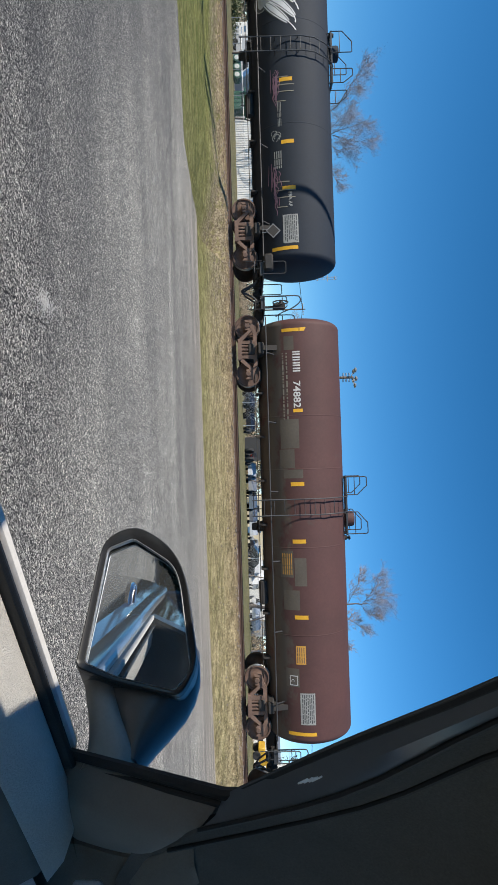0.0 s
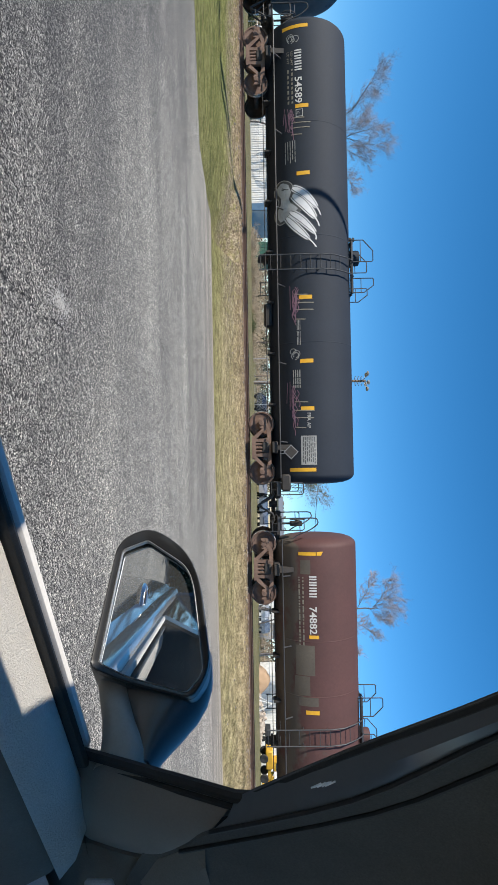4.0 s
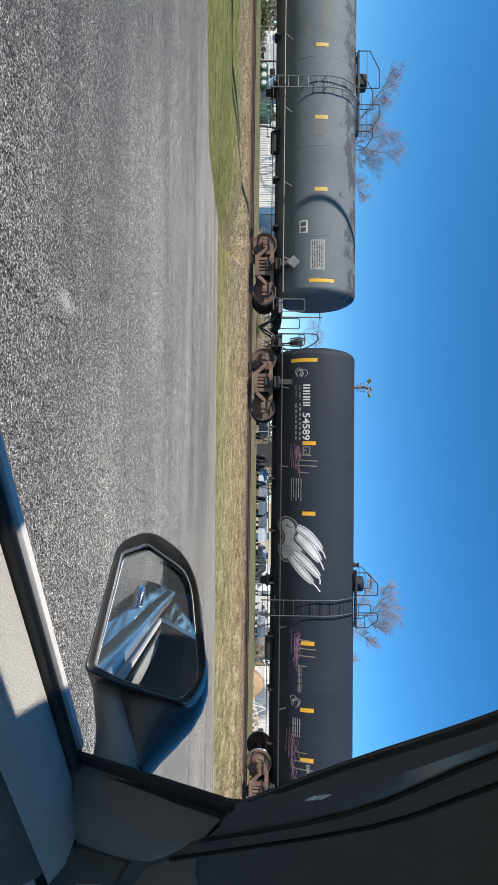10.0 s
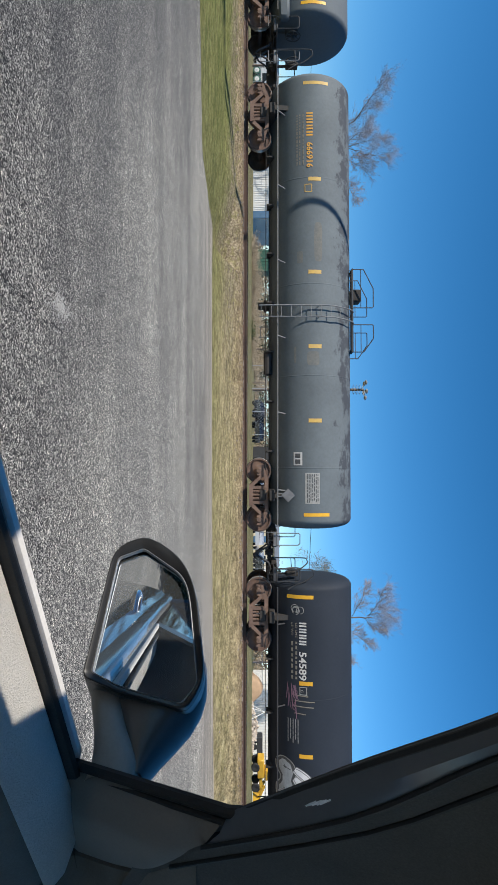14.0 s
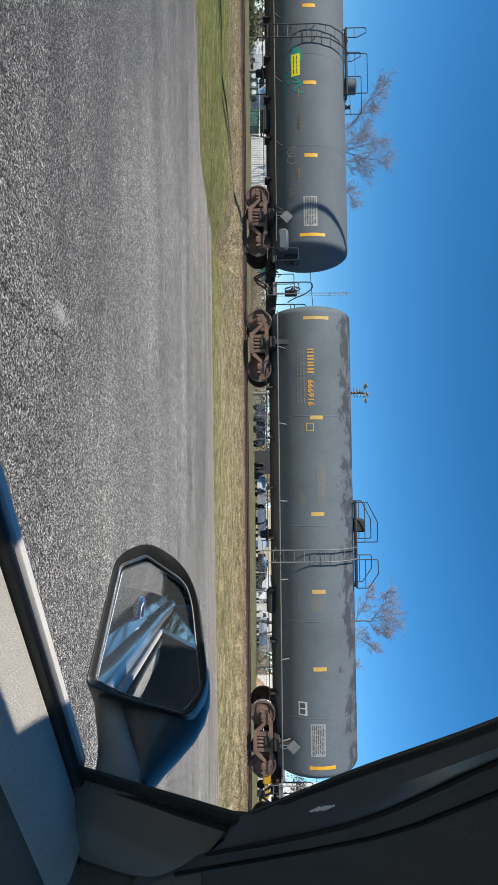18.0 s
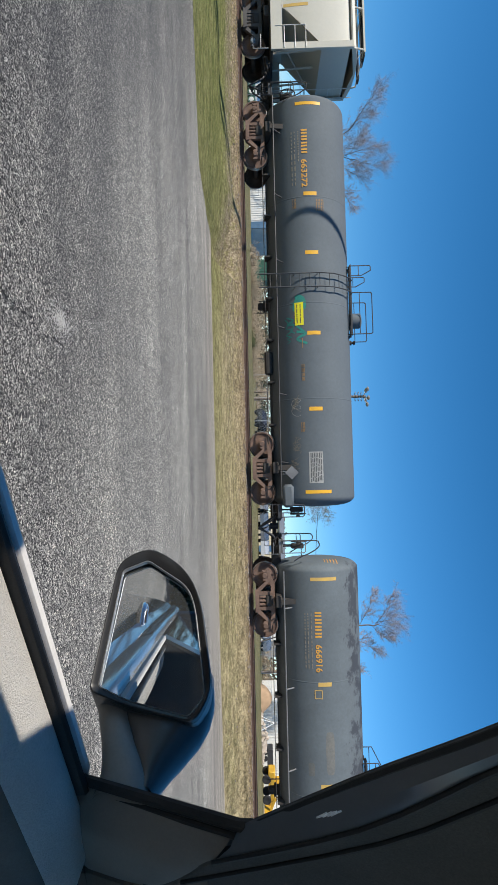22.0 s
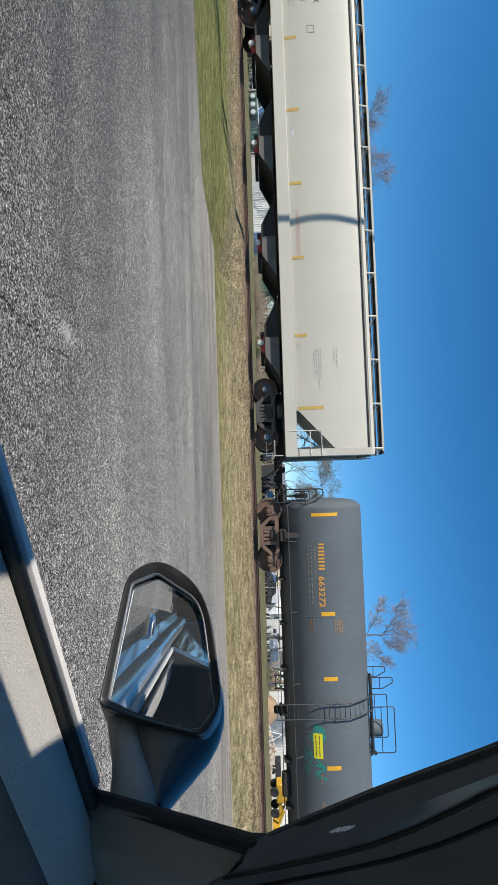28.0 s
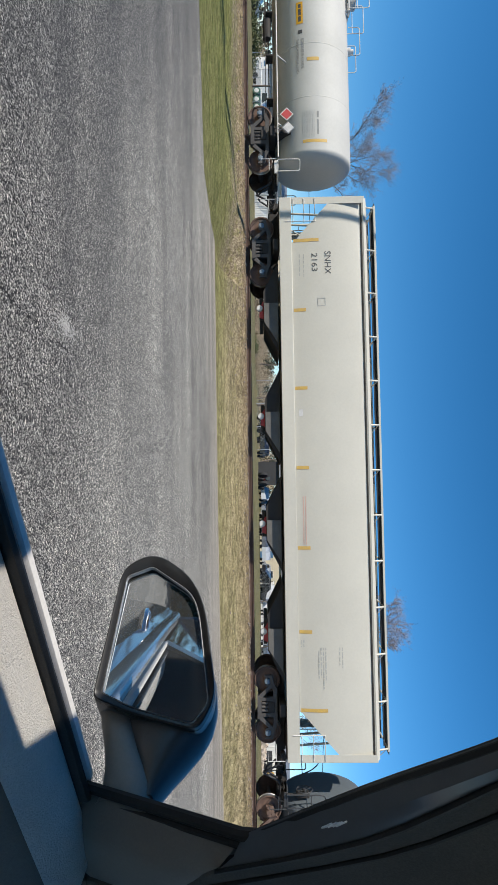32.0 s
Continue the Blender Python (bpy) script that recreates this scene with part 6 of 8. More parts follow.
    s.grid([[(1.25, 0.42, 1.42), (1.25, 0.55, 1.39)], [(1.25, 0.42, 1.2), (1.25, 0.55, 1.2)]])
    s.add([(1.068, 0.489, 1.350), (1.066, 0.491, 1.392), (1.080, 0.482, 1.437), (1.114, 0.461, 1.419), (1.118, 0.456, 1.317)], [(0, 1, 2, 3, 4)])
    part("pillar_backing", s, M["rubber"], car)

    def round_rows(*edges):
        return [smooth_line([Vector(p) for p in e], 4) for e in edges]

    s = Shape()
    lip_ = [Vector(p) * 1.03 - Vector((0, 0, 0.0435)) + (Vector(q) - Vector(p)) * 0.6 for p, q in zip(e0, e1)]
    s.grid(round_rows(lip_, e0, [Vector(p).lerp(Vector(q), 0.35) + Vector((0, -0.012, 0)) for p, q in zip(e0, e1)], e1))
    part("window_frame", s, M["gloss"], car, "gloss black window frame")
    s = Shape()
    s.pipe(smooth_line([Vector(p) + Vector((0.004, -0.002, 0.006)) for p in e0], 4), 0.007, 8)
    part("frame_seal", s, M["rubber"], car)
    s = Shape()
    s.pipe(smooth_line([Vector(p) + Vector((0, -0.001, -0.001)) for p in e1], 4), 0.004, 8)
    part("frame_trim", s, M["rubber"], car)
    s = Shape()
    s.pipe(smooth_line([Vector(p) + Vector((0, -0.001, 0.0)) for p in e2], 4), 0.004, 8)
    part("pillar_seal", s, M["rubber"], car)
    s = Shape()
    ribs = [smooth_line([Vector(p) for p in (a_, b_, c_, d_, e_)], 5) for a_, b_, c_, d_, e_ in zip(e1, e2, e3, e4, e5)]
    s.grid([smooth_line(list(line), 4) for line in zip(*ribs)])
    part("pillar_trim", s, M["headliner"], car, "dark cloth-covered windshield pillar")
    # what closes the cabin: roof, floor, far side, back
    s = Shape()
    s.grid([[(x, y, 1.93 - 0.03 * abs(y + 0.29)) for x in (0.62, 0.1, -0.6, -1.6, -2.5)] for y in (0.24, 0.0, -0.29, -0.6, -0.84)])
    s.grid([[(x, y, 1.955 - 0.05 * abs(y + 0.29)) for x in (0.64, 0.1, -0.6, -1.6, -2.55)] for y in (0.27, 0.0, -0.29, -0.6, -0.86)])
    part("roof", s, M["lining"], car)
    s = Shape()
    s.grid([[(x, y, 1.985 - 0.07 * abs(y + 0.29)) for x in (0.66, 0.1, -0.6, -1.6, -2.6)] for y in (0.285, 0.0, -0.29, -0.6, -0.87)])
    part("roof_skin", s, M["bluepaint"], car)
    s = Shape()
    s.box((-0.5, -0.29, 0.33), (4.2, 1.8, 0.06), 0.02)
    part("floor_pan", s, M["lining"], car)
    s = Shape()
    s.box((-0.7, -1.14, 0.72), (3.7, 0.06, 0.80), 0.02)
    part("far_doors", s, M["lining"], car)
    s = Shape()
    s.grid([[(x, y, z) for x in (0.7, -0.6, -1.7, -2.6)] for y, z in ((-1.13, 1.12), (-1.0, 1.5), (-0.87, 1.93))])
    part("far_windows", s, M["clearglass"], car).visible_shadow = False
    s = Shape()
    s.box((-2.62, -0.29, 0.85), (0.08, 1.8, 1.1), 0.02)
    part("tailgate", s, M["bluepaint"], car)
    s = Shape()
    s.grid([[(x, y, z) for y in (0.5, -0.29, -1.08)] for x, z in ((-2.64, 1.38), (-2.58, 1.93))])
    part("rear_window", s, M["clearglass"], car).visible_shadow = False
    s = Shape()
    s.grid([[(x, win_y(z) + 0.01, z) for x in (-1.08, -1.8, -2.5)] for z in (1.13, 1.45, 1.80)])
    part("rear_side_window", s, M["tint"], car)
    s = Shape()
    s.grid([[(x + 0.05 * (z - 1.13), win_y(z) + d, z) for x, d in ((-0.95, 0.0), (-0.93, 0.02), (-1.08, 0.02), (-1.10, -0.02))] for z in (1.13, 1.45, 1.81)])
    part("door_pillar", s, M["gloss"], car)
    s = Shape()
    s.prism([(1.35, 1.02), (1.45, 1.07), (1.9, 1.10), (1.95, 0.6), (1.4, 0.55)], -1.1, 0.40)
    part("dashboard", s, M["darktrim"], car)
    s = Shape()
    s.box((1.20, 0.436, 1.165), (0.03, 0.012, 0.05), 0.004)
    part("dash_vent", s, M["palecloth"], car, "small pale clip on the dashboard end")
    x = -0.84
    s = Shape()
    s.pipe(smooth_line([Vector(p) for p in ((x, 0.675, 1.035), (x + 0.015, 0.735, 1.04), (x + 0.08, 0.755, 1.04), (x + 0.145, 0.735, 1.04), (x + 0.16, 0.675, 1.035))], 4), 0.019, 10)
    part("door_handle", s, M["chrome"], car, "chrome door handle")
    s = Shape()
    for i, (k, w) in enumerate(((0.0, 0.02), (0.25, 0.028), (0.5, 0.024), (0.75, 0.018), (1.0, 0.02), (0.4, 0.016))):
        w *= 0.62
        p = Vector((0.738, 0.366, 1.512)).lerp(Vector((0.720, 0.359, 1.527)), k)
        s.pipe([p + Vector((0.004, 0, -w * 0.4)), p + Vector((-0.006, 0, w * 0.5))], 0.0012, 4)
    part("scuff", s, M["carscuff"], car, "pale scuff on the window frame")
    # wheels
    for x in (1.62, -1.35):
        for y in (0.60, -1.12):
            s = Shape()
            s.lathe([(y - 0.11, 0.22), (y - 0.12, 0.32), (y - 0.08, 0.355), (y + 0.08, 0.355), (y + 0.12, 0.32), (y + 0.11, 0.22)], "y", 28, (x, 0, 0.355))
            w = part("tyre", s, M["tyre"], car)
            s = Shape()
            s.lathe([(y - 0.10, 0.22), (y + 0.10, 0.225), (y + 0.09, 0.20), (y + 0.03, 0.05), (y + 0.03, 0.01)], "y", 20, (x, 0, 0.355))
            part("rim", s, M["alloy"], w)

    # door mirror: glass, housing and foot
    c, nrm = Vector((0.925, 0.80, 1.243)), Vector((0.905, 0.42, -0.06)).normalized()
    right = Vector((0, 0, 1)).cross(nrm).normalized()        # towards the road

    def on(y, z, d=0.0):
        """The point of the mirror's plane at a car's breadth and height, d metres ahead of it."""
        base = Vector((0, y, z))
        k = (c - base).dot(nrm) / nrm.x
        return base + Vector((k, 0, 0)) + nrm * d

    mid_y, mid_z = 0.805, 1.24
    rim = rounded([(0.960, 1.216), (0.926, 1.154), (0.697, 1.127), (0.674, 1.200), (0.652, 1.322), (0.703, 1.354), (0.862, 1.326), (0.918, 1.292)], [0.035, 0.028, 0.012, 0.03, 0.018, 0.03, 0.04, 0.035])
    pane = rounded([(0.931, 1.215), (0.910, 1.165), (0.708, 1.144), (0.687, 1.199), (0.665, 1.310), (0.697, 1.3385), (0.851, 1.313), (0.884, 1.296)], [0.008, 0.008, 0.006, 0.02, 0.008, 0.014, 0.03, 0.02])

    def ring(scale, d, dy=0.0, dz=0.0):
        return [on(mid_y + (y - mid_y) * scale + dy, mid_z + (z - mid_z) * scale + dz, d) for y, z in rim]

    def edge(grow, d):
        """The glass's own outline, grown outwards by so many metres."""
        return [on(mid_y + (y - mid_y) * (1 + grow / 0.14), mid_z + (z - mid_z) * (1 + grow / 0.10), d) for y, z in pane]

    # the glass is turned a little outwards in its housing
    turned = Matrix.Rotation(radians(-1.75), 3, "Z") @ nrm + Vector((0, 0, 0.012))
    turned.normalize()
    heart = on(mid_y, mid_z, 0.011)
    inner = [p + nrm * ((heart - p).dot(turned) / nrm.dot(turned)) for p in edge(0.001, 0.008)]
    s = Shape()
    s.add(inner, [list(range(len(inner)))])
    glass_ob = part("mirror_glass", s, mirror_mat, car, "silvered door mirror glass")
    s = Shape()
    s.grid([r + [r[0]] for r in (edge(0.0022, -0.001), edge(0.0006, -0.002), edge(-0.0008, 0.008))])
    part("glass_edge", s, M["alloy"], glass_ob)
    s = Shape()
    s.grid([r + [r[0]] for r in (edge(-0.001, 0.03), edge(0.0022, 0.012), edge(0.0024, -0.001), [p.lerp(q, 0.45) - nrm * 0.007 for p, q in zip(edge(0.0024, 0.0), ring(0.985, 0.0))], ring(0.975, -0.010), ring(0.992, -0.009), ring(1.003, -0.002), ring(1.006, 0.008))])
    part("mirror_bezel", s, M["bezel"], car)
    rows = [ring(1.01, 0.008), ring(1.02, 0.05, -0.005), ring(0.99, 0.09, -0.015, -0.004), ring(0.90, 0.135, -0.03, -0.012), ring(0.74, 0.175, -0.045, -0.025), ring(0.48, 0.205, -0.055, -0.04), ring(0.2, 0.217, -0.06, -0.045), ring(0.02, 0.219, -0.06, -0.045)]
    low, cap = Shape(), Shape()
    n = len(rim)
    pts = [p for r in rows for p in r]
    low.v = [tuple(p) for p in pts]
    cap.v = [tuple(p) for p in pts]
    for i in range(len(rows) - 1):
        for k in range(n):
            f = [i * n + k, i * n + (k + 1) % n, (i + 1) * n + (k + 1) % n, (i + 1) * n + k]
            tgt = cap if 0 < i < 5 and min(rim[k][1], rim[(k + 1) % n][1]) > 1.305 and min(rim[k][0], rim[(k + 1) % n][0]) > 0.675 else low
            tgt.f.append(f)
            tgt.m.append(0)
    part("mirror_housing", low, M["underside"], car, "black lower mirror shell")
    part("mirror_cap", cap, M["bluepaint"], car, "blue painted mirror cap")
    # foot: a wedge from the housing's inner end to the door
    def hoop(x0, x1, cy, z0, z1, n_=28):
        cx, cz, rx_, rz_ = (x0 + x1) / 2, (z0 + z1) / 2, (x1 - x0) / 2, (z1 - z0) / 2
        out = []
        for k in range(n_):
            w = 2 * math.pi * k / n_
            out.append(Vector((cx + rx_ * math.copysign(abs(math.cos(w)) ** 0.75, math.cos(w)), cy, cz + rz_ * math.copysign(abs(math.sin(w)) ** 0.75, math.sin(w)))))
        return out

    def sleeve(name, hoops, mat, label):
        rows_ = [hoop(*h_) for h_ in hoops]
        sh = Shape()
        sh.grid([r + [r[0]] for r in rows_])
        part(name, sh, mat, car, label)

    sleeve("mirror_foot", ((1.03, 1.12, 0.775, 1.125, 1.20), (1.00, 1.125, 0.73, 1.122, 1.20), (0.995, 1.13, 0.69, 1.134, 1.205), (0.993, 1.13, 0.66, 1.144, 1.212), (0.995, 1.13, 0.63, 1.153, 1.222), (1.0, 1.13, 0.60, 1.158, 1.238),
                           (1.008, 1.13, 0.575, 1.158, 1.248), (1.015, 1.12, 0.545, 1.150, 1.25)), M["shell"], "matte black mirror foot on the door")
    sleeve("mirror_arm", ((1.02, 1.13, 0.80, 1.15, 1.345), (1.0, 1.13, 0.735, 1.15, 1.35), (0.992, 1.13, 0.695, 1.158, 1.343), (0.995, 1.13, 0.665, 1.172, 1.328), (1.005, 1.13, 0.635, 1.19, 1.302),
                          (1.015, 1.12, 0.605, 1.205, 1.278), (1.025, 1.11, 0.580, 1.22, 1.262), (1.03, 1.10, 0.56, 1.23, 1.252)), M["underside"], "black underside of the mirror")
    # unseen strip added to keep sun off the door trim's inner edge
    s = Shape()
    s.grid([[(x, y, z) for x in (-1.0, -0.6, -0.2, 0.12, 0.30)] for y, z in ((0.27, 1.815), (0.35, 1.825), (0.437, 1.80), (0.443, 1.785), (0.35, 1.80), (0.27, 1.795))])
    part("door_frame_rail", s, M["gloss"], car)
    # unseen blockers added to bound the sun patch on the door trim
    s = Shape()
    s.grid([[(x, y, z) for x in (x0, 0.25, 0.50)] for x0, y, z in ((-0.276, 0.275, 1.81), (-0.17, 0.40, 1.83), (-0.087, 0.56, 1.90), (0.006, 0.75, 1.98))])
    part("wind_deflector", s, M["tint"], car)
    s = Shape()
    s.grid([[(x, y, z) for x in (x0, x0 - 0.12, x0 - 0.24)] for x0, y, z in ((-0.56, 0.275, 1.83), (-0.44, 0.40, 1.815), (-0.26, 0.56, 1.77), (-0.22, 0.62, 1.75))])
    part("wind_deflector", s, M["tint"], car)
    return car


parked_car()


# ---- beyond the line ----
M["whitewall"] = surface("white_ribbed_metal", (0.72, 0.71, 0.68), (0.6, 0.59, 0.56), 0.5, 12, 0.55, grain=0.1)
M["creamwall"] = surface("cream_lap_siding", (0.62, 0.54, 0.38), (0.54, 0.47, 0.33), 0.6, 14, 0.7, grain=0.12)
M["graywall"] = surface("gray_siding", (0.36, 0.37, 0.38), (0.28, 0.29, 0.3), 0.6, 14, 0.7, grain=0.15)
M["darkwall"] = surface("dark_shed_wall", (0.03, 0.03, 0.032), (0.045, 0.044, 0.044), 0.6, 14, 0.7, grain=0.2)
M["roofing"] = surface("gray_metal_roof", (0.3, 0.31, 0.32), (0.22, 0.225, 0.23), 0.6, 14, 0.5, grain=0.15, metal=0.3)
M["greenpaint"] = surface("green_bin_paint", (0.03, 0.12, 0.08), (0.025, 0.09, 0.06), 2, 20, 0.5, grain=0.2)
M["bluewall"] = surface("blue_painted_metal", (0.08, 0.17, 0.28), (0.06, 0.13, 0.22), 2, 20, 0.5, grain=0.2)
M["wood"] = surface("weathered_wood_pole", (0.2, 0.15, 0.11), (0.13, 0.1, 0.08), 2, 18, 0.9, stretch=(4, 4, 0.4), grain=0.3)
M["galv"] = surface("galvanized_steel", (0.42, 0.43, 0.44), (0.33, 0.34, 0.35), 4, 40, 0.45, metal=0.7)
M["tan"] = surface("tan_tarpaulin", (0.42, 0.28, 0.17), (0.34, 0.23, 0.14), 1.5, 12, 0.85, grain=0.2)
M["machine"] = surface("loader_yellow", (0.62, 0.36, 0.03), (0.5, 0.28, 0.03), 2, 20, 0.5, grain=0.2)
M["paneglass"] = surface("dark_window_pane", (0.02, 0.025, 0.03), (0.03, 0.035, 0.04), 2, 10, 0.08, 0.1, grain=0.05, bump=0)
M["rubble"] = surface("pale_rubble", (0.4, 0.34, 0.28), (0.25, 0.21, 0.17), 3, 20, 0.95, grain=0.35, random_tint=0.3)
for key, c in (("carwhite", (0.7, 0.7, 0.7)), ("cargray", (0.22, 0.23, 0.25)), ("carblue", (0.13, 0.16, 0.2)), ("carsilver", (0.45, 0.47, 0.5)), ("carblack", (0.015, 0.015, 0.017)), ("carred", (0.3, 0.03, 0.03))):
    M[key] = surface("auto_paint_" + key[3:], c, tuple(q * 0.9 for q in c), 1, 60, 0.25, 0.3, coat=0.8, grain=0.06, bump=0.0)
BASE = 0.88


def hut(name, label, x0, x1, y, depth, height, wall, roof, ribs=0.0, laps=0.0, rise=0.9, doors=(), windows=(), base=None):
    """A plain building with a pitched roof, ribs or lapped boards on its front, and framed openings."""
    z = BASE if base is None else base
    b = thing(name, label, "building", pose(x0, y, z))
    w = x1 - x0
    s = Shape()
    s.box((w / 2, depth / 2, height / 2 - 0.1), (w, depth, height + 0.2))
    wall_ob = part("wall", s, M[wall], b)
    s = Shape()
    s.prism([(-0.25, height), (w + 0.25, height), (w + 0.25, height + 0.06), (-0.25, height + 0.06)], -0.3, depth + 0.3)
    s.prism([(-0.28, height + 0.03), (depth / 2, height + rise), (depth + 0.28, height + 0.03), (depth + 0.28, height + 0.13), (depth / 2, height + rise + 0.1), (-0.28, height + 0.13)], -0.2, w + 0.2, "yz")
    part("roof", s, M[roof], b)
    if ribs:
        s = Shape()
        for i in range(int(w / ribs)):
            s.box((ribs * (i + 0.5), -0.02, height / 2), (ribs * 0.35, 0.04, height), 0.01)
        part("wall_ribs", s, M[wall], wall_ob)
    if laps:
        for i in range(int(height / laps)):
            s = Shape()
            s.prism([(-0.0, laps * i), (-0.035, laps * i), (-0.004, laps * (i + 1) - 0.02), (0.0, laps * (i + 1) - 0.02)], 0, w, "yz")
            part("board", s, M[wall], wall_ob)
    for a, c, hh in doors:
        s = Shape()
        s.box(((a + c) / 2, -0.06, hh / 2), (c - a, 0.08, hh), 0.02)
        part("door", s, M["bluewall"], b)
    for a, c, z0, z1 in windows:
        s = Shape()
        for q in ((a, a + 0.08), (c - 0.08, c)):
            s.box(((q[0] + q[1]) / 2, -0.05, (z0 + z1) / 2), (0.08, 0.08, z1 - z0))
        for q in (z0, z1):
            s.box(((a + c) / 2, -0.05, q), (c - a, 0.085, 0.08))
        f = part("window", s, M["whitewall"], b)
        s = Shape()
        s.box(((a + c) / 2, -0.03, (z0 + z1) / 2), (c - a - 0.1, 0.03, z1 - z0 - 0.05))
        part("pane", s, M["paneglass"], f)
    return b


hut("storage_shed", "long white ribbed metal shed beyond the track", -44.3, -32.1, 75, 9, 3.4, "whitewall", "roofing", ribs=0.3, doors=((11.2, 12.1, 2.1),))
hut("workshop", "gray-blue box-like shed behind scrub", -57.5, -52.2, 78, 6, 2.6, "graywall", "roofing", ribs=0.5, rise=0.3)
hut("white_house", "low white building at the edge of the yard", -64.5, -58.0, 86, 7, 2.8, "whitewall", "roofing", laps=0.3, windows=((2.0, 3.0, 1.0, 2.0),))
hut("dark_shed", "open dark shed beside the yard fence", -3.4, -0.2, 82, 5, 2.8, "darkwall", "roofing", rise=0.4)
hut("cream_building", "cream building with lapped siding behind parked cars", 5.6, 15.6, 96, 10, 3.3, "creamwall", "roofing", laps=0.28, windows=((1.2, 2.4, 1.0, 2.0), (7.6, 8.8, 1.0, 2.0)), doors=((4.6, 5.6, 2.1),))
hut("white_building", "low white building with dark windows", 16.2, 25.5, 98, 9, 3.0, "whitewall", "roofing", laps=0.3, windows=((1.0, 2.0, 0.9, 1.9), (3.2, 4.2, 0.9, 1.9), (6.5, 8.0, 0.9, 1.9)))
hut("gray_house", "gray cottage behind the yard", 24.5, 31.0, 108, 8, 2.7, "graywall", "roofing", laps=0.3, windows=((2.0, 3.2, 0.9, 1.9),))
hut("long_white_shed", "long white shed at the yard's far side", 33.0, 48.0, 92, 10, 3.2, "whitewall", "roofing", ribs=0.4)
hut("tall_white_house", "tall white gabled house beyond the trees", 44.0, 52.0, 80, 9, 11.0, "whitewall", "roofing", laps=0.35, rise=3.0, windows=((1.0, 2.2, 7.0, 8.6), (4.5, 5.7, 7.0, 8.6)))


def parked(name, label, x, y, paint, turn=0.0, length=4.5, height=1.5, van=False, base=None):
    c = thing("parked_" + name, label, name, pose(x, y, BASE if base is None else base, 0, 0, turn), group="vehicles in the far yard")
    L, H, W = length, height, 1.8
    body = [(-L / 2, 0.35), (L / 2, 0.35), (L / 2 + 0.02, 0.6), (L / 2 - 0.1, 0.78), (L * 0.22, 0.92), (L * 0.10, H - 0.05), (-L * 0.22, H), (-L * 0.40, H * 0.72), (-L / 2, 0.85)]
    if van:
        body = [(-L / 2, 0.4), (L / 2, 0.4), (L / 2, 0.9), (L * 0.40, 1.05), (L * 0.30, H - 0.05), (L * 0.24, H), (-L / 2 + 0.05, H), (-L / 2, H - 0.1)]
    s = Shape()
    s.prism(body, -W / 2, W / 2)
    part("body", s, M[paint], c)
    for q in (-1, 1):
        s = Shape()
        if van:
            s.prism([(L * 0.12, 1.1), (L * 0.36, 1.1), (L * 0.27, H - 0.15), (L * 0.12, H - 0.15)], q * (W / 2), q * (W / 2 + 0.012))
        else:
            s.prism([(-L * 0.32, 0.93), (L * 0.16, 0.95), (L * 0.08, H - 0.12), (-L * 0.20, H - 0.08)], q * (W / 2), q * (W / 2 + 0.012))
        part("side_window", s, M["paneglass"], c)
        for x2 in (-L * 0.31, L * 0.31):
            s = Shape()
            s.lathe([(q * (W / 2 - 0.2), 0.30), (q * (W / 2 + 0.01), 0.33), (q * (W / 2 + 0.02), 0.2), (q * (W / 2 + 0.02), 0.02)], "y", 14, (x2, 0, 0.33))
            part("wheel", s, M["tyre"], c)
    s = Shape()
    s.box((L / 2 - 0.02, 0.6, 0.66), (0.08, 0.3, 0.12), 0.02)
    part("headlight", s, M["alloy"], c)
    s = Shape()
    s.box((L / 2 - 0.02, -0.6, 0.66), (0.08, 0.3, 0.12), 0.02)
    part("headlight", s, M["alloy"], c)
    return c


for nm, lab, x, y, paint, turn, kw in (
        ("car", "silver parked sedan in the far yard", 1.4, 85, "carsilver", 75, {}), ("car", "gray parked sedan in the far yard", 3.4, 86, "cargray", 80, {}),
        ("car", "blue parked car in the far yard", 5.3, 85, "carblue", 95, {}), ("car", "dark gray parked car in the far yard", 7.2, 86, "cargray", 100, {}),
        ("car", "silver parked car before the cream building", 9.2, 84, "carsilver", 85, {}), ("car", "silver parked hatchback before the cream building", 11.8, 84.5, "carsilver", 100, {}),
        ("van", "white parked van beside the cream building", 14.4, 86, "carwhite", 90, dict(van=True, height=2.0, length=5.0)), ("car", "black parked car in the yard", 13.1, 83, "carblack", 20, {}),
        ("van", "white box van in the yard", 17.2, 88, "carwhite", 70, dict(van=True, height=2.2, length=5.2)), ("car", "white parked car in the yard", 20.4, 86, "carwhite", 95, {}),
        ("car", "blue parked car beside the white building", 22.8, 87, "carblue", 85, {}), ("van", "white pickup-sized van by the gray shed", -49.5, 72, "carwhite", 15, dict(van=True, height=1.9, length=4.8)),
        ("car", "black utility buggy behind the fence", -6.3, 65, "carblack", 60, dict(height=1.35, length=2.6)), ("car", "black utility buggy beside another", -4.3, 65.5, "carblack", 80, dict(height=1.3, length=2.6)),
        ("car", "silver car glimpsed beside the house", -60.5, 70, "carsilver", 30, {})):
    parked(nm, lab, x, y, paint, turn, **kw)


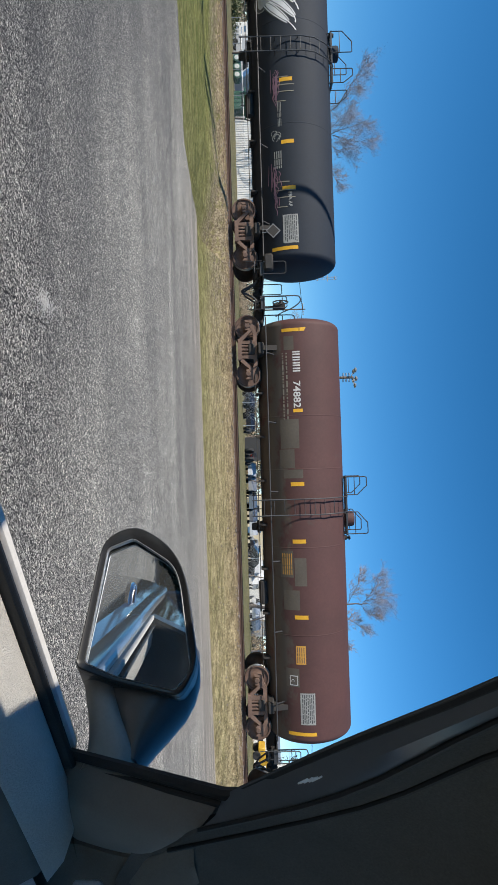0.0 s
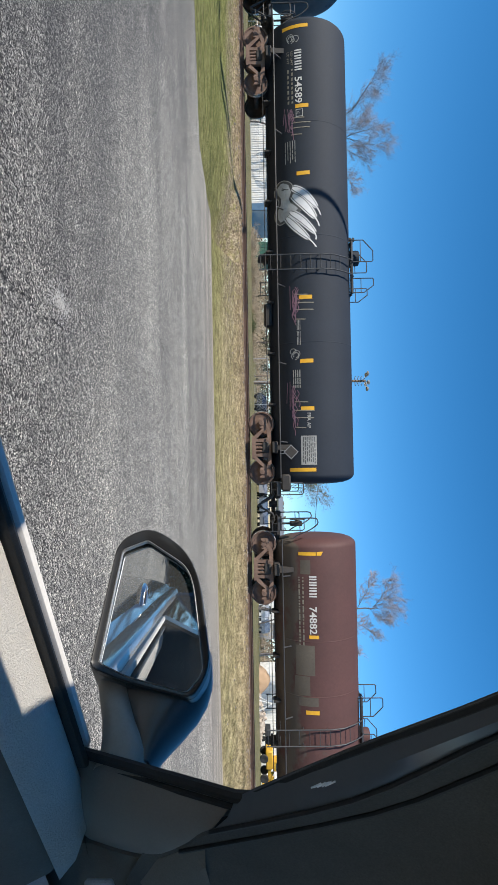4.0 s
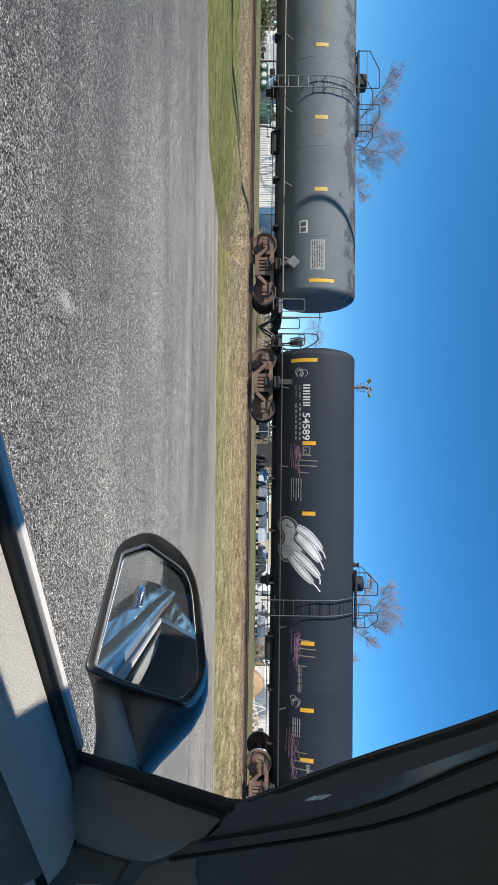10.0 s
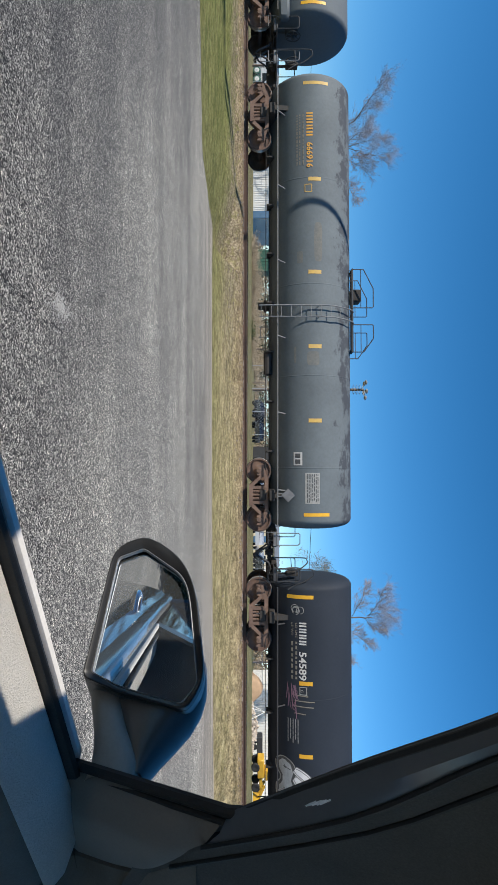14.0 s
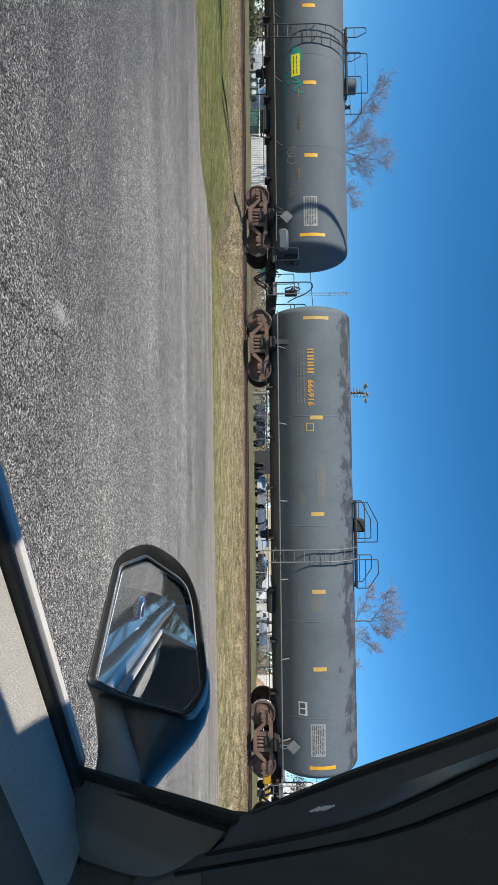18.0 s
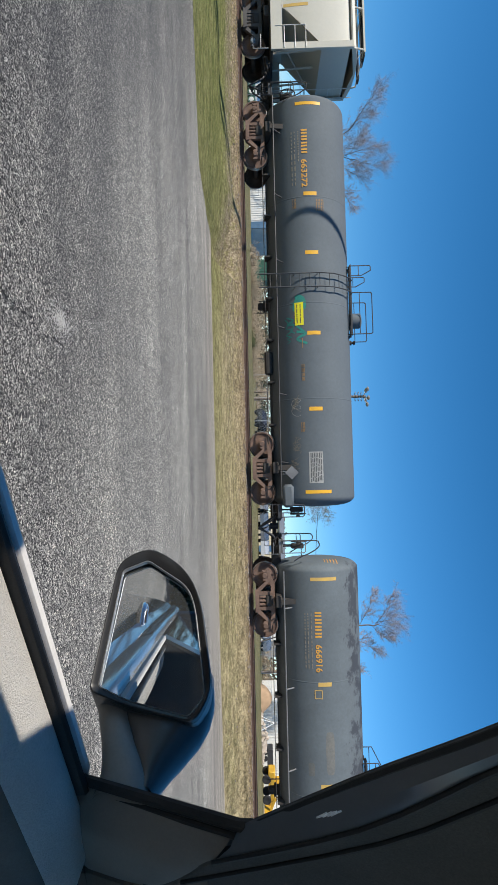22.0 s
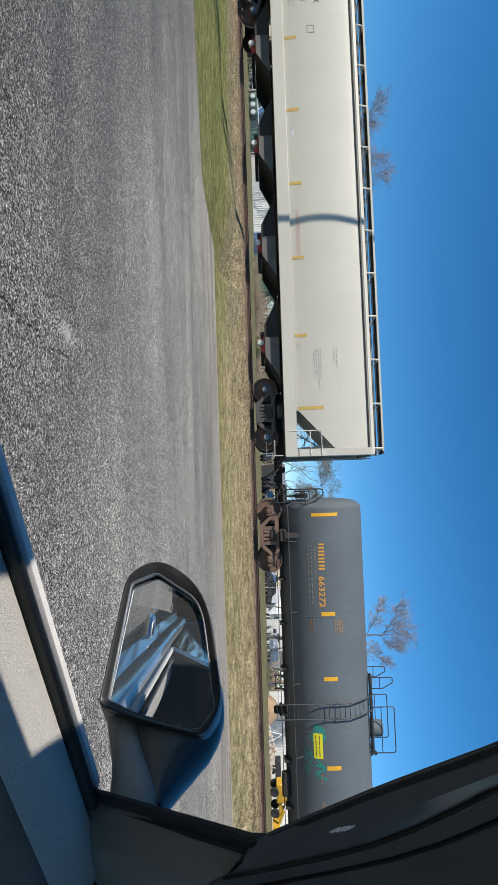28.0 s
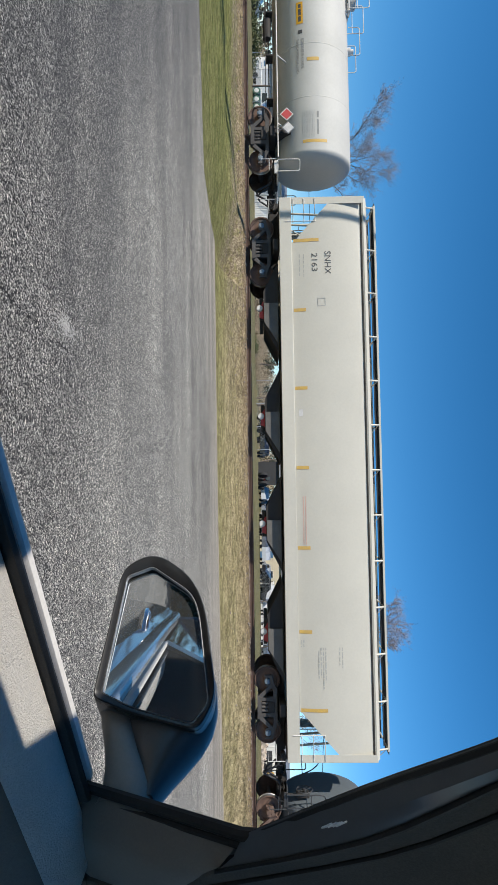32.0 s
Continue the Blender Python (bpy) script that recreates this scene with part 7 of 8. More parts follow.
def tractor(x, y):
    t = thing("tractor", "small red tractor parked by the dark shed", "tractor", pose(x, y, BASE, 0, 0, 70))
    s = Shape()
    s.box((0.5, 0, 0.9), (1.3, 0.55, 0.5), 0.08)
    part("bonnet", s, M["carred"], t)
    s = Shape()
    s.box((-0.45, 0, 1.0), (0.5, 0.5, 0.15), 0.05)
    s.box((-0.7, 0, 1.25), (0.1, 0.5, 0.5), 0.04)
    part("seat", s, M["carblack"], t)
    for xx, r in ((-0.6, 0.6), (0.9, 0.36)):
        for q in (-1, 1):
            s = Shape()
            s.lathe([(q * 0.42, r * 0.6), (q * 0.42, r), (q * 0.72, r), (q * 0.72, r * 0.55), (q * 0.6, 0.02)], "y", 18, (xx, 0, r))
            part("wheel", s, M["tyre"], t)


tractor(-0.7, 76)


def loader(x, y):
    t = thing("loader", "yellow wheel loader standing among rubble", "loader", pose(x, y, BASE, 0, 0, 8))
    s = Shape()
    s.box((-0.9, 0, 1.05), (2.2, 1.5, 0.8), 0.1)
    s.box((0.9, 0, 1.05), (1.4, 0.9, 0.4), 0.06)
    part("chassis", s, M["machine"], t)
    s = Shape()
    s.box((-0.1, 0, 2.1), (1.2, 1.3, 1.3), 0.08)
    cab = part("cab", s, M["machine"], t)
    s = Shape()
    s.box((-0.1, -0.66, 2.2), (0.9, 0.03, 0.8), 0.01)
    part("cab_window", s, M["paneglass"], cab)
    s = Shape()
    s.prism([(1.2, 1.3), (2.8, 0.7), (2.9, 0.9), (1.2, 1.6)], -0.5, -0.38)
    s.prism([(1.2, 1.3), (2.8, 0.7), (2.9, 0.9), (1.2, 1.6)], 0.38, 0.5)
    part("lift_arm", s, M["machine"], t)
    s = Shape()
    s.prism([(2.7, 0.15), (3.6, 0.12), (3.0, 0.35), (2.85, 0.9), (2.7, 0.95)], -1.1, 1.1)
    part("bucket", s, M["machine"], t)
    for xx in (-1.2, 1.2):
        for q in (-1, 1):
            s = Shape()
            s.lathe([(q * 0.6, 0.25), (q * 0.6, 0.46), (q * 0.95, 0.46), (q * 0.95, 0.25), (q * 0.85, 0.02)], "y", 18, (xx, 0, 0.46))
            part("wheel", s, M["tyre"], t)


loader(34.2, 70)

# the tarpaulin heap, its frame, and the rubble beside it
s = Shape()
rows = []
for i in range(9):
    a = i / 8
    rows.append([(-1.7 + 3.4 * k / 10, -1.2 + 2.4 * a, max(0, 1.35 * math.sin(math.pi * k / 10) ** 0.8 * math.sin(math.pi * a) ** 0.6 + 0.12 * noise.noise((k * 0.7, a * 4, 3)))) for k in range(11)])
s.grid(rows)
tagged(part("tarpaulin_heap", s, M["tan"], at=pose(26.4, 75, BASE), fix=False), "tan tarpaulin thrown over a heap in the yard", "tarpaulin")
fr = Shape()
for q in (-0.6, 0.6):
    fr.pipe([(q, -0.5, 0), (0, 0, 1.5), (q, 0.5, 0)], 0.05, 6)
tagged(part("trestle", fr, M["whitewall"], at=pose(27.6, 70.5, BASE)), "white painted timber trestle beside the heap", "trestle")
heap = Shape()
for i in range(260):
    a, d = random.uniform(0, 6.28), random.random() ** 0.6
    x, y = 29.9 + 2.6 * d * math.cos(a), 72 + 1.6 * d * math.sin(a)
    z = BASE + 0.75 * (1 - d) * random.random()
    heap.box((x, y, z), (random.uniform(0.15, 0.7), random.uniform(0.1, 0.5), random.uniform(0.08, 0.3)), 0, Euler((random.uniform(-0.6, 0.6), random.uniform(-0.6, 0.6), random.uniform(0, 3))).to_matrix())
tagged(part("rubble_heap", heap, M["rubble"], fix=False), "heap of broken concrete and boards", "rubble", kind="stuff")
s = Shape()
s.box((0, 0, 0.95), (2.2, 1.6, 0.7), 0.06)
tr_ = thing("trailer", "dark box trailer at the edge of the rubble", "trailer", pose(33.6, 76, BASE))
part("box", s, M["darkwall"], tr_)
for q in (-0.85, 0.85):
    w_ = Shape()
    w_.lathe([(q - 0.1, 0.2), (q - 0.1, 0.33), (q + 0.1, 0.33), (q + 0.1, 0.2)], "y", 14, (0, 0, 0.33))
    part("wheel", w_, M["tyre"], tr_)


def bin_(x, y, r, h):
    """A round green drum on its side."""
    s = Shape()
    s.lathe([(-h / 2, 0.02), (-h / 2, r * 0.9), (-h / 2 + 0.05, r), (h / 2 - 0.05, r), (h / 2, r * 0.9), (h / 2, 0.02)], "y", 20, (0, 0, r))
    ob = thing("steel_drum", "green steel drum lying by the track-side fence", "drum", pose(x, y, BASE))
    part("drum", s, M["greenpaint"], ob)
    s = Shape()
    s.lathe([(-h / 2 - 0.03, r * 0.55), (-h / 2 - 0.005, r * 0.6)], "y", 20, (0, 0, r))
    part("end_plate", s, M["whitewall"], ob)
    return ob


for i, x in enumerate((-44.4, -43.4, -42.5)):
    bin_(x, 65, 0.45, 1.1)
hut("dumpster", "dark green steel dumpster by the fence", -41.6, -39.6, 66, 1.6, 1.2, "greenpaint", "greenpaint", ribs=0.5, rise=0.05)
hut("field_shelter", "small green lean-to beyond the scrub", -27.0, -24.4, 72, 2.2, 2.2, "greenpaint", "whitewall", ribs=0.4, rise=0.5)
sg = thing("notice_board", "white board with blue print on two posts", "sign", pose(-50.8, 69, BASE))
s = Shape()
s.box((0, 0, 1.3), (1.3, 0.06, 1.1), 0.01)
part("board", s, M["whitewall"], sg)
for q in (-0.5, 0.5):
    s = Shape()
    s.pipe([(q, 0.06, 0), (q, 0.06, 1.8)], 0.05, 6)
    part("post", s, M["galv"], sg)
s = Shape()
s.box((-0.1, -0.04, 1.5), (0.7, 0.02, 0.25))
s.box((0.1, -0.04, 1.1), (0.8, 0.02, 0.12))
part("print_bar", s, M["bluewall"], sg)


def fence(x0, x1, y, h=1.3, step=2.4, label="chain-link fence on galvanized posts"):
    f = thing("fence", label, "fence", pose(x0, y, BASE))
    n = int((x1 - x0) / step)
    for i in range(n + 1):
        s = Shape()
        s.pipe([(i * step, 0, 0), (i * step, 0, h + 0.06)], 0.035, 6)
        part("post", s, M["galv"], f)
    s = Shape()
    s.pipe([(0, 0, h), (n * step, 0, h)], 0.022, 6)
    part("top_rail", s, M["galv"], f)
    s = Shape()
    k = 0.16
    for i in range(int(n * step / k)):
        for q in (-1, 1):
            a = i * k
            b = a + q * h
            if 0 <= b <= n * step:
                s.pipe([(a, 0.01 * q, 0.04), (b, 0.01 * q, h)], 0.004, 3, cap=False)
    part("mesh", s, M["galv"], f)


fence(-11, -2, 62, 1.5)
fence(10, 31, 78, 1.3)
fence(-47, -30, 62, 1.0, 2.8)


def pole(x, y, h, label, lights=False, arm=True, r=0.16, name="utility_pole"):
    p = thing(name, label, "pole", pose(x, y, BASE))
    s = Shape()
    s.pipe([(0, 0, 0), (0, 0, h * 0.5), (0.02, 0, h)], r, 10, r * 0.7)
    part("post", s, M["wood"], p)
    if arm:
        s = Shape()
        s.box((0, 0, h - 0.5), (2.4, 0.1, 0.12), 0.01)
        part("crossarm", s, M["wood"], p)
        for q in (-1.1, -0.5, 0.5, 1.1):
            s = Shape()
            s.lathe([(h - 0.44, 0.04), (h - 0.4, 0.07), (h - 0.3, 0.06), (h - 0.26, 0.03)], "z", 8, (q, 0, 0))
            part("insulator", s, M["galv"], p)
    if lights:
        for i in range(5):
            a = 2 * math.pi * i / 5
            s = Shape()
            s.pipe([(0, 0, h - 0.3), (0.9 * math.cos(a), 0.9 * math.sin(a), h + 0.1)], 0.035, 5)
            s.lathe([(h - 0.02, 0.05), (h + 0.1, 0.28), (h + 0.2, 0.3), (h + 0.3, 0.18), (h + 0.34, 0.03)], "z", 10, (0.95 * math.cos(a), 0.95 * math.sin(a), 0))
            part("floodlight", s, M["galv"], p)
        for k in range(3):
            s = Shape()
            s.pipe([(0.55 * math.cos(a), 0.55 * math.sin(a), h - 1.2 + k * 0.35) for a in np.linspace(0, 2 * math.pi, 11)], 0.03, 5, cap=False)
            part("guard_ring", s, M["galv"], p)
    return p


pole(-9.6, 70, 13.0, "tall wooden pole with a ring of floodlights", lights=True, arm=False, r=0.2)
pole(-10.4, 70, 2.0, "short pale post beside the tall pole", arm=False, r=0.09, name="post")
pole(-41.8, 60, 1.9, "dark wooden post by the track", arm=False, r=0.12, name="post")
pole(3.2, 118, 12.0, "utility pole with a crossarm behind the yard")
pole(-30.0, 118, 12.5, "utility pole with a crossarm beyond the scrub")
pole(38.0, 116, 12.0, "utility pole with a crossarm by the sheds")
wires = Shape()
for q in (-1.1, -0.5, 0.5, 1.1):
    for (x0, y0), (x1, y1) in (((-90, 118), (-30, 118)), ((-30, 118), (3.2, 118)), ((3.2, 118), (38, 116)), ((38, 116), (100, 118))):
        pts = [(x0 + (x1 - x0) * k / 10, y0 + (y1 - y0) * k / 10 + q * 0.3, BASE + 11.9 - 1.2 * 4 * (k / 10) * (1 - k / 10)) for k in range(11)]
        wires.pipe(pts, 0.018, 4)
tagged(part("overhead_wires", wires, M["carblack"], fix=False), "overhead power lines sagging between poles", "wire", kind="stuff")

# a lattice mast far off
mast = thing("lattice_mast", "distant thin lattice radio mast", "mast", pose(-45.8, 150, BASE))
s = Shape()
for i in range(3):
    a = 2 * math.pi * i / 3
    s.pipe([(0.5 * math.cos(a), 0.5 * math.sin(a), 0), (0.35 * math.cos(a), 0.35 * math.sin(a), 24)], 0.035, 4)
for k in range(30):
    for i in range(3):
        a, b = 2 * math.pi * i / 3, 2 * math.pi * (i + 1) / 3
        s.pipe([(0.45 * math.cos(a), 0.45 * math.sin(a), k * 0.8), (0.45 * math.cos(b), 0.45 * math.sin(b), k * 0.8 + 0.8)], 0.02, 3)
part("lattice", s, M["galv"], mast)
s = Shape()
for z, w in ((21.5, 1.6), (19, 1.2), (23.3, 0.9)):
    s.box((0, 0, z), (w, 0.2, 0.25), 0.02)
part("antenna", s, M["galv"], mast)

# the roadside pole whose shadow falls across the passing cars
POLE_AT = (-9.78 - 8.6 * math.sin(SUN_AZ), 21.5 - 8.6 * math.cos(SUN_AZ))
rp = thing("roadside_pole", "stout wooden utility pole on the grass verge", "pole", pose(POLE_AT[0], POLE_AT[1], ground_z(*POLE_AT) - 0.02))
s = Shape()
s.pipe([(0, 0, 0), (0, 0, 6), (0, 0, 14)], 0.092, 14, 0.08)
part("post", s, M["wood"], rp)

# a shorter post beside the road, out of sight to the left, that lays its shadow on the grass
POST_AT = (-11.3 - 8.0 * math.sin(SUN_AZ), 20.9 - 8.0 * math.cos(SUN_AZ))
sp = thing("roadside_post", "plain wooden post by the roadside", "post", pose(POST_AT[0], POST_AT[1], ground_z(*POST_AT) - 0.02))
s = Shape()
s.pipe([(0, 0, 0), (0, 0, 3), (0, 0, 6.5)], 0.15, 12, 0.11)
part("post", s, M["wood"], sp)


# ---- trees, scrub and grass ----
M["bark"] = surface("gray_brown_bark", (0.16, 0.135, 0.12), (0.105, 0.09, 0.08), 2, 14, 0.95, grain=0.3, bump=0.4, depth=0.02)
M["twig"] = surface("budding_twigs", (0.33, 0.29, 0.30), (0.25, 0.215, 0.225), 1, 8, 0.9, grain=0.2, bump=0)
M["leaf"] = surface("dusty_green_leaf", (0.12, 0.135, 0.05), (0.075, 0.09, 0.035), 0.8, 6, 0.7, grain=0.3, bump=0)
M["leafdark"] = surface("evergreen_leaf", (0.03, 0.048, 0.02), (0.02, 0.034, 0.015), 0.8, 6, 0.7, grain=0.3, bump=0)
M["drybush"] = surface("dry_scrub", (0.42, 0.34, 0.24), (0.3, 0.24, 0.165), 1, 9, 0.95, grain=0.3, bump=0)
M["greenblade"] = surface("green_grass_blade", (0.145, 0.16, 0.055), (0.19, 0.195, 0.07), 1.2, 20, 0.8, grain=0.3, bump=0)
M["strawblade"] = surface("straw_grass_blade", (0.33, 0.275, 0.16), (0.25, 0.215, 0.115), 1.2, 20, 0.85, grain=0.3, bump=0)


def grow(rnd, trunk_h, reach, lean=(0, 0), depth=6, spread=0.55, thick=0.28):
    """A bare tree: forking limbs that thin to twigs. Returns limbs, twigs and the twigs' tips."""
    limbs, twigs, tips = Shape(), Shape(), []

    def limb(p, d, length, r, level):
        pts, q = [p], p
        n = 4 if level < 3 else 3
        for i in range(n):
            d = (d + Vector((rnd.gauss(0, 0.13), rnd.gauss(0, 0.13), rnd.gauss(0.03, 0.06)))).normalized()
            q = q + d * length / n
            pts.append(q)
        tgt = limbs if level < 3 else twigs
        tgt.pipe(pts, r, 6 if level < 2 else (4 if level < 4 else 3), r * 0.62, cap=False)
        if level >= depth:
            tips.append((q, d))
            for k in range(4):
                e = (d + Vector((rnd.gauss(0, 0.45), rnd.gauss(0, 0.45), rnd.gauss(0.1, 0.35)))).normalized()
                twigs.pipe([q - d * length * rnd.uniform(0, 0.8), q + e * length * rnd.uniform(0.5, 1.1)], r * 0.75, 3, r * 0.4, cap=False)
            return
        kids = 3 if level in (0, 2, 3, 5) else rnd.choice((2, 3, 3))
        for k in range(kids):
            a = rnd.uniform(0, 6.28)
            side = d.orthogonal().normalized()
            side.rotate(Matrix.Rotation(a, 3, d))
            nd = (d * (1 - spread * 0.45) + side * spread * rnd.uniform(0.6, 1.25) + Vector((0, 0, 0.12))).normalized()
            start = pts[-1] if k < 2 else pts[-2].lerp(pts[-1], rnd.random())
            limb(start, nd, length * rnd.uniform(0.58, 0.84), r * 0.62, level + 1)

    limb(Vector((0, 0, 0)), Vector((lean[0], lean[1], 1)).normalized(), trunk_h, thick, 0)
    return limbs, twigs, tips


def tree(name, label, x, y, seed, trunk_h, depth=6, spread=0.55, lean=(0, 0), leaves=0, leaf_mat="leaf", leaf_size=0.22, thick=0.28, top=15.0):
    """One tree whose crown reaches the given height."""
    rnd = random.Random(seed)
    limbs, twigs, tips = grow(rnd, trunk_h, 0, lean, depth, spread, thick)
    scale = (top - BASE) / max(v[2] for v in twigs.v)
    t = thing(name, label, "tree", pose(x, y, BASE - 0.05) @ Matrix.Scale(scale, 4))
    part("trunk", limbs, M["bark"], t, fix=False)
    part("twig_crown", twigs, M["twig"], t, fix=False)
    if leaves:
        s = Shape()
        for p, d in tips:
            for i in range(leaves):
                c = p + Vector((rnd.gauss(0, 0.3), rnd.gauss(0, 0.3), rnd.gauss(0, 0.3)))
                a, b = Vector((rnd.gauss(0, 1), rnd.gauss(0, 1), rnd.gauss(0, 1))).normalized() * leaf_size, Vector((rnd.gauss(0, 1), rnd.gauss(0, 1), rnd.gauss(0, 1))).normalized() * leaf_size * 0.6
                s.add([c - a, c + b, c + a, c - b], [(0, 1, 2, 3)])
        part("crown", s, M[leaf_mat], t, fix=False)
    return t


def limbed_tree(label, x, y, seed, limbs, twig=0.012):
    """A tall bare tree: a trunk, a few great limbs along given lines (across, up, radius), and sprays of upswept twigs on their outer halves."""
    rnd = random.Random(seed)
    t = thing("bare_tree", label, "tree", pose(x, y, BASE - 0.05))
    wood, twigs = Shape(), Shape()

    def spray(p, d, length, r, level):
        pts, q = [p], p
        for i in range(4):
            d = (d + Vector((rnd.gauss(0, 0.17), rnd.gauss(0, 0.17), rnd.gauss(0.05, 0.12)))).normalized()
            q = q + d * length / 4
            pts.append(q)
        twigs.pipe(pts, r, 4 if level < 2 else 3, r * 0.5, cap=False)
        if level >= 4:
            return
        for k in range((4, 4, 5)[level - 1]):
            side = d.orthogonal().normalized()
            side.rotate(Matrix.Rotation(rnd.uniform(0, 6.28), 3, d))
            nd = (d + side * rnd.uniform(0.5, 1.1) + Vector((0, 0, 0.08))).normalized()
            spray(pts[1 + k % 4], nd, length * rnd.uniform(0.5, 0.85), max(twig * 0.62, r * 0.55), level + 1)

    for line, r0, r1, length in limbs:
        pts = smooth_line([Vector((a - x, 0.35 * math.sin(a * 1.7 + i), b - BASE)) for i, (a, b) in enumerate(line)], 4)
        pts = [pts[0]] + [q + Vector((rnd.gauss(0, 0.06), rnd.gauss(0, 0.06), 0)) for q in pts[1:]]
        wood.pipe(pts, r0 * 0.8 if length <= 0 else r0 * 0.42, 8, r1 * 0.32, cap=False)
        if length <= 0:
            continue
        n = len(pts)
        for i in range(max(1, int(n * 0.15)), n):
            k = i / (n - 1)
            d = (pts[i] - pts[i - 1]).normalized()
            for j in range(2 if i < n - 1 else 3):
                side = Vector((rnd.gauss(0, 1), rnd.gauss(0, 0.8), rnd.gauss(0.25, 0.4))).normalized()
                spray(pts[i], (d + side * (1.15 if i < n - 1 else 0.4)).normalized(), length * (0.95 - 0.2 * k) * rnd.uniform(0.6, 1.15), twig * 2.2, 1)
    part("trunk", wood, M["bark"], t, "gray-brown trunk and limbs", fix=False)
    part("twig_crown", twigs, M["twig"], t, "fine gray-purple twigs", fix=False)
    return t


limbed_tree("tall bare tree with upswept limbs beyond the track", -45.2, 80, 3, (
    (((-45.2, 0.8), (-45.0, 5.0), (-44.8, 10.0), (-44.2, 13.6)), 0.34, 0.18, 0),
    (((-44.9, 7.5), (-46.0, 11.5), (-48.0, 14.6), (-50.2, 16.4), (-51.8, 17.6), (-53.2, 18.6)), 0.22, 0.07, 1.9),
    (((-44.3, 13.0), (-46.0, 15.2), (-47.4, 16.4)), 0.11, 0.05, 1.6),
    (((-44.2, 13.6), (-44.9, 16.0), (-45.4, 18.0)), 0.12, 0.05, 2.2),
    (((-44.2, 13.6), (-43.2, 16.0), (-42.9, 18.2)), 0.11, 0.045, 2.0),
    (((-44.8, 10.5), (-42.6, 13.4), (-41.5, 15.6)), 0.10, 0.045, 1.7),
    (((-44.9, 8.5), (-41.5, 11.5), (-38.8, 13.5), (-37.6, 14.6)), 0.14, 0.045, 1.6)))
limbed_tree("bare budding tree with a rounded fine crown", 19.0, 80, 5, (
    (((19.0, 0.8), (19.3, 5.0), (19.1, 10.0), (19.0, 14.2), (18.9, 16.6)), 0.32, 0.13, 0),
    (((18.9, 16.0), (18.6, 17.4), (18.2, 18.6)), 0.10, 0.05, 1.9),
    (((18.9, 16.2), (16.9, 17.4), (15.6, 18.0)), 0.08, 0.04, 1.5),
    (((19.0, 14.0), (16.8, 15.2), (15.0, 15.8)), 0.09, 0.04, 1.4),
    (((19.0, 15.4), (20.2, 16.6), (20.6, 17.6)), 0.06, 0.03, 1.2),
    (((19.2, 10.4), (20.6, 13.0), (21.6, 14.8), (22.2, 15.8)), 0.11, 0.04, 1.3),
    (((19.3, 8.0), (22.0, 11.2), (24.0, 13.0)), 0.09, 0.04, 1.3)))
limbed_tree("distant bare tree showing only its top", 28.5, 92, 9, (
    (((28.5, 0.8), (28.6, 7.0), (28.3, 12.5)), 0.22, 0.08, 0),
    (((28.4, 11.0), (28.2, 13.4), (28.0, 14.6)), 0.08, 0.04, 1.4)))
tree("leafy_tree", "half-evergreen tree with dusty green foliage", 19.4, 74, 17, 4.4, 7, 0.7, (-0.03, 0), leaves=8, leaf_size=0.10, thick=0.13, top=11.5)
tree("leafy_tree", "thin tree with sparse new leaves", 2.3, 84, 23, 4.2, 7, 0.6, leaves=4, leaf_size=0.09, thick=0.12, top=12.2)
tree("leafy_tree", "thin tree with sparse new leaves", -3.4, 85, 83, 4.2, 7, 0.6, leaves=3, leaf_size=0.09, thick=0.12, top=12.4)
tree("leafy_tree", "thin tree with sparse new leaves", -9.2, 87, 89, 4.2, 7, 0.6, leaves=3, leaf_size=0.09, thick=0.12, top=12.0)
tree("leafy_tree", "half-evergreen tree with dusty green foliage", 14.2, 76, 97, 4.4, 7, 0.62, (0.03, 0), leaves=4, leaf_size=0.10, thick=0.13, top=11.6)
tree("leafy_tree", "olive-green tree behind the bare one", -42.0, 72, 31, 4.2, 7, 0.6, leaves=1, leaf_size=0.13, thick=0.2, top=10.0)
tree("leafy_tree", "dense evergreen tree near the tall house", 36.8, 62, 37, 2.9, 6, 0.6, leaves=6, leaf_mat="leafdark", leaf_size=0.13, thick=0.2, top=8.6)
tree("bare_tree", "distant bare tree behind the field", -19.5, 95, 41, 4.2, 6, 0.6, thick=0.16, top=11.5)
tree("bare_tree", "distant small bare tree behind the yard", -2.5, 90, 43, 3.0, 6, 0.6, thick=0.15, top=8.5)
tree("bare_tree", "bare tree on the far skyline", 40.0, 105, 47, 5.0, 6, 0.6, top=12.5)
tree("leafy_tree", "dark evergreen beside the white house", -66.0, 84, 53, 3.0, 6, 0.6, leaves=3, leaf_mat="leafdark", leaf_size=0.2, thick=0.2, top=10.5)


tree("bare_tree", "bare roadside tree behind the parked car", -31.0, -9.0, 61, 5.2, 7, 0.56, top=13.5)
tree("bare_tree", "bare roadside tree behind the parked car", -36.0, -19.0, 67, 5.2, 7, 0.56, top=14.5)
tree("bare_tree", "bare roadside tree behind the parked car", -29.0, -22.0, 71, 5.2, 7, 0.56, top=12.5)


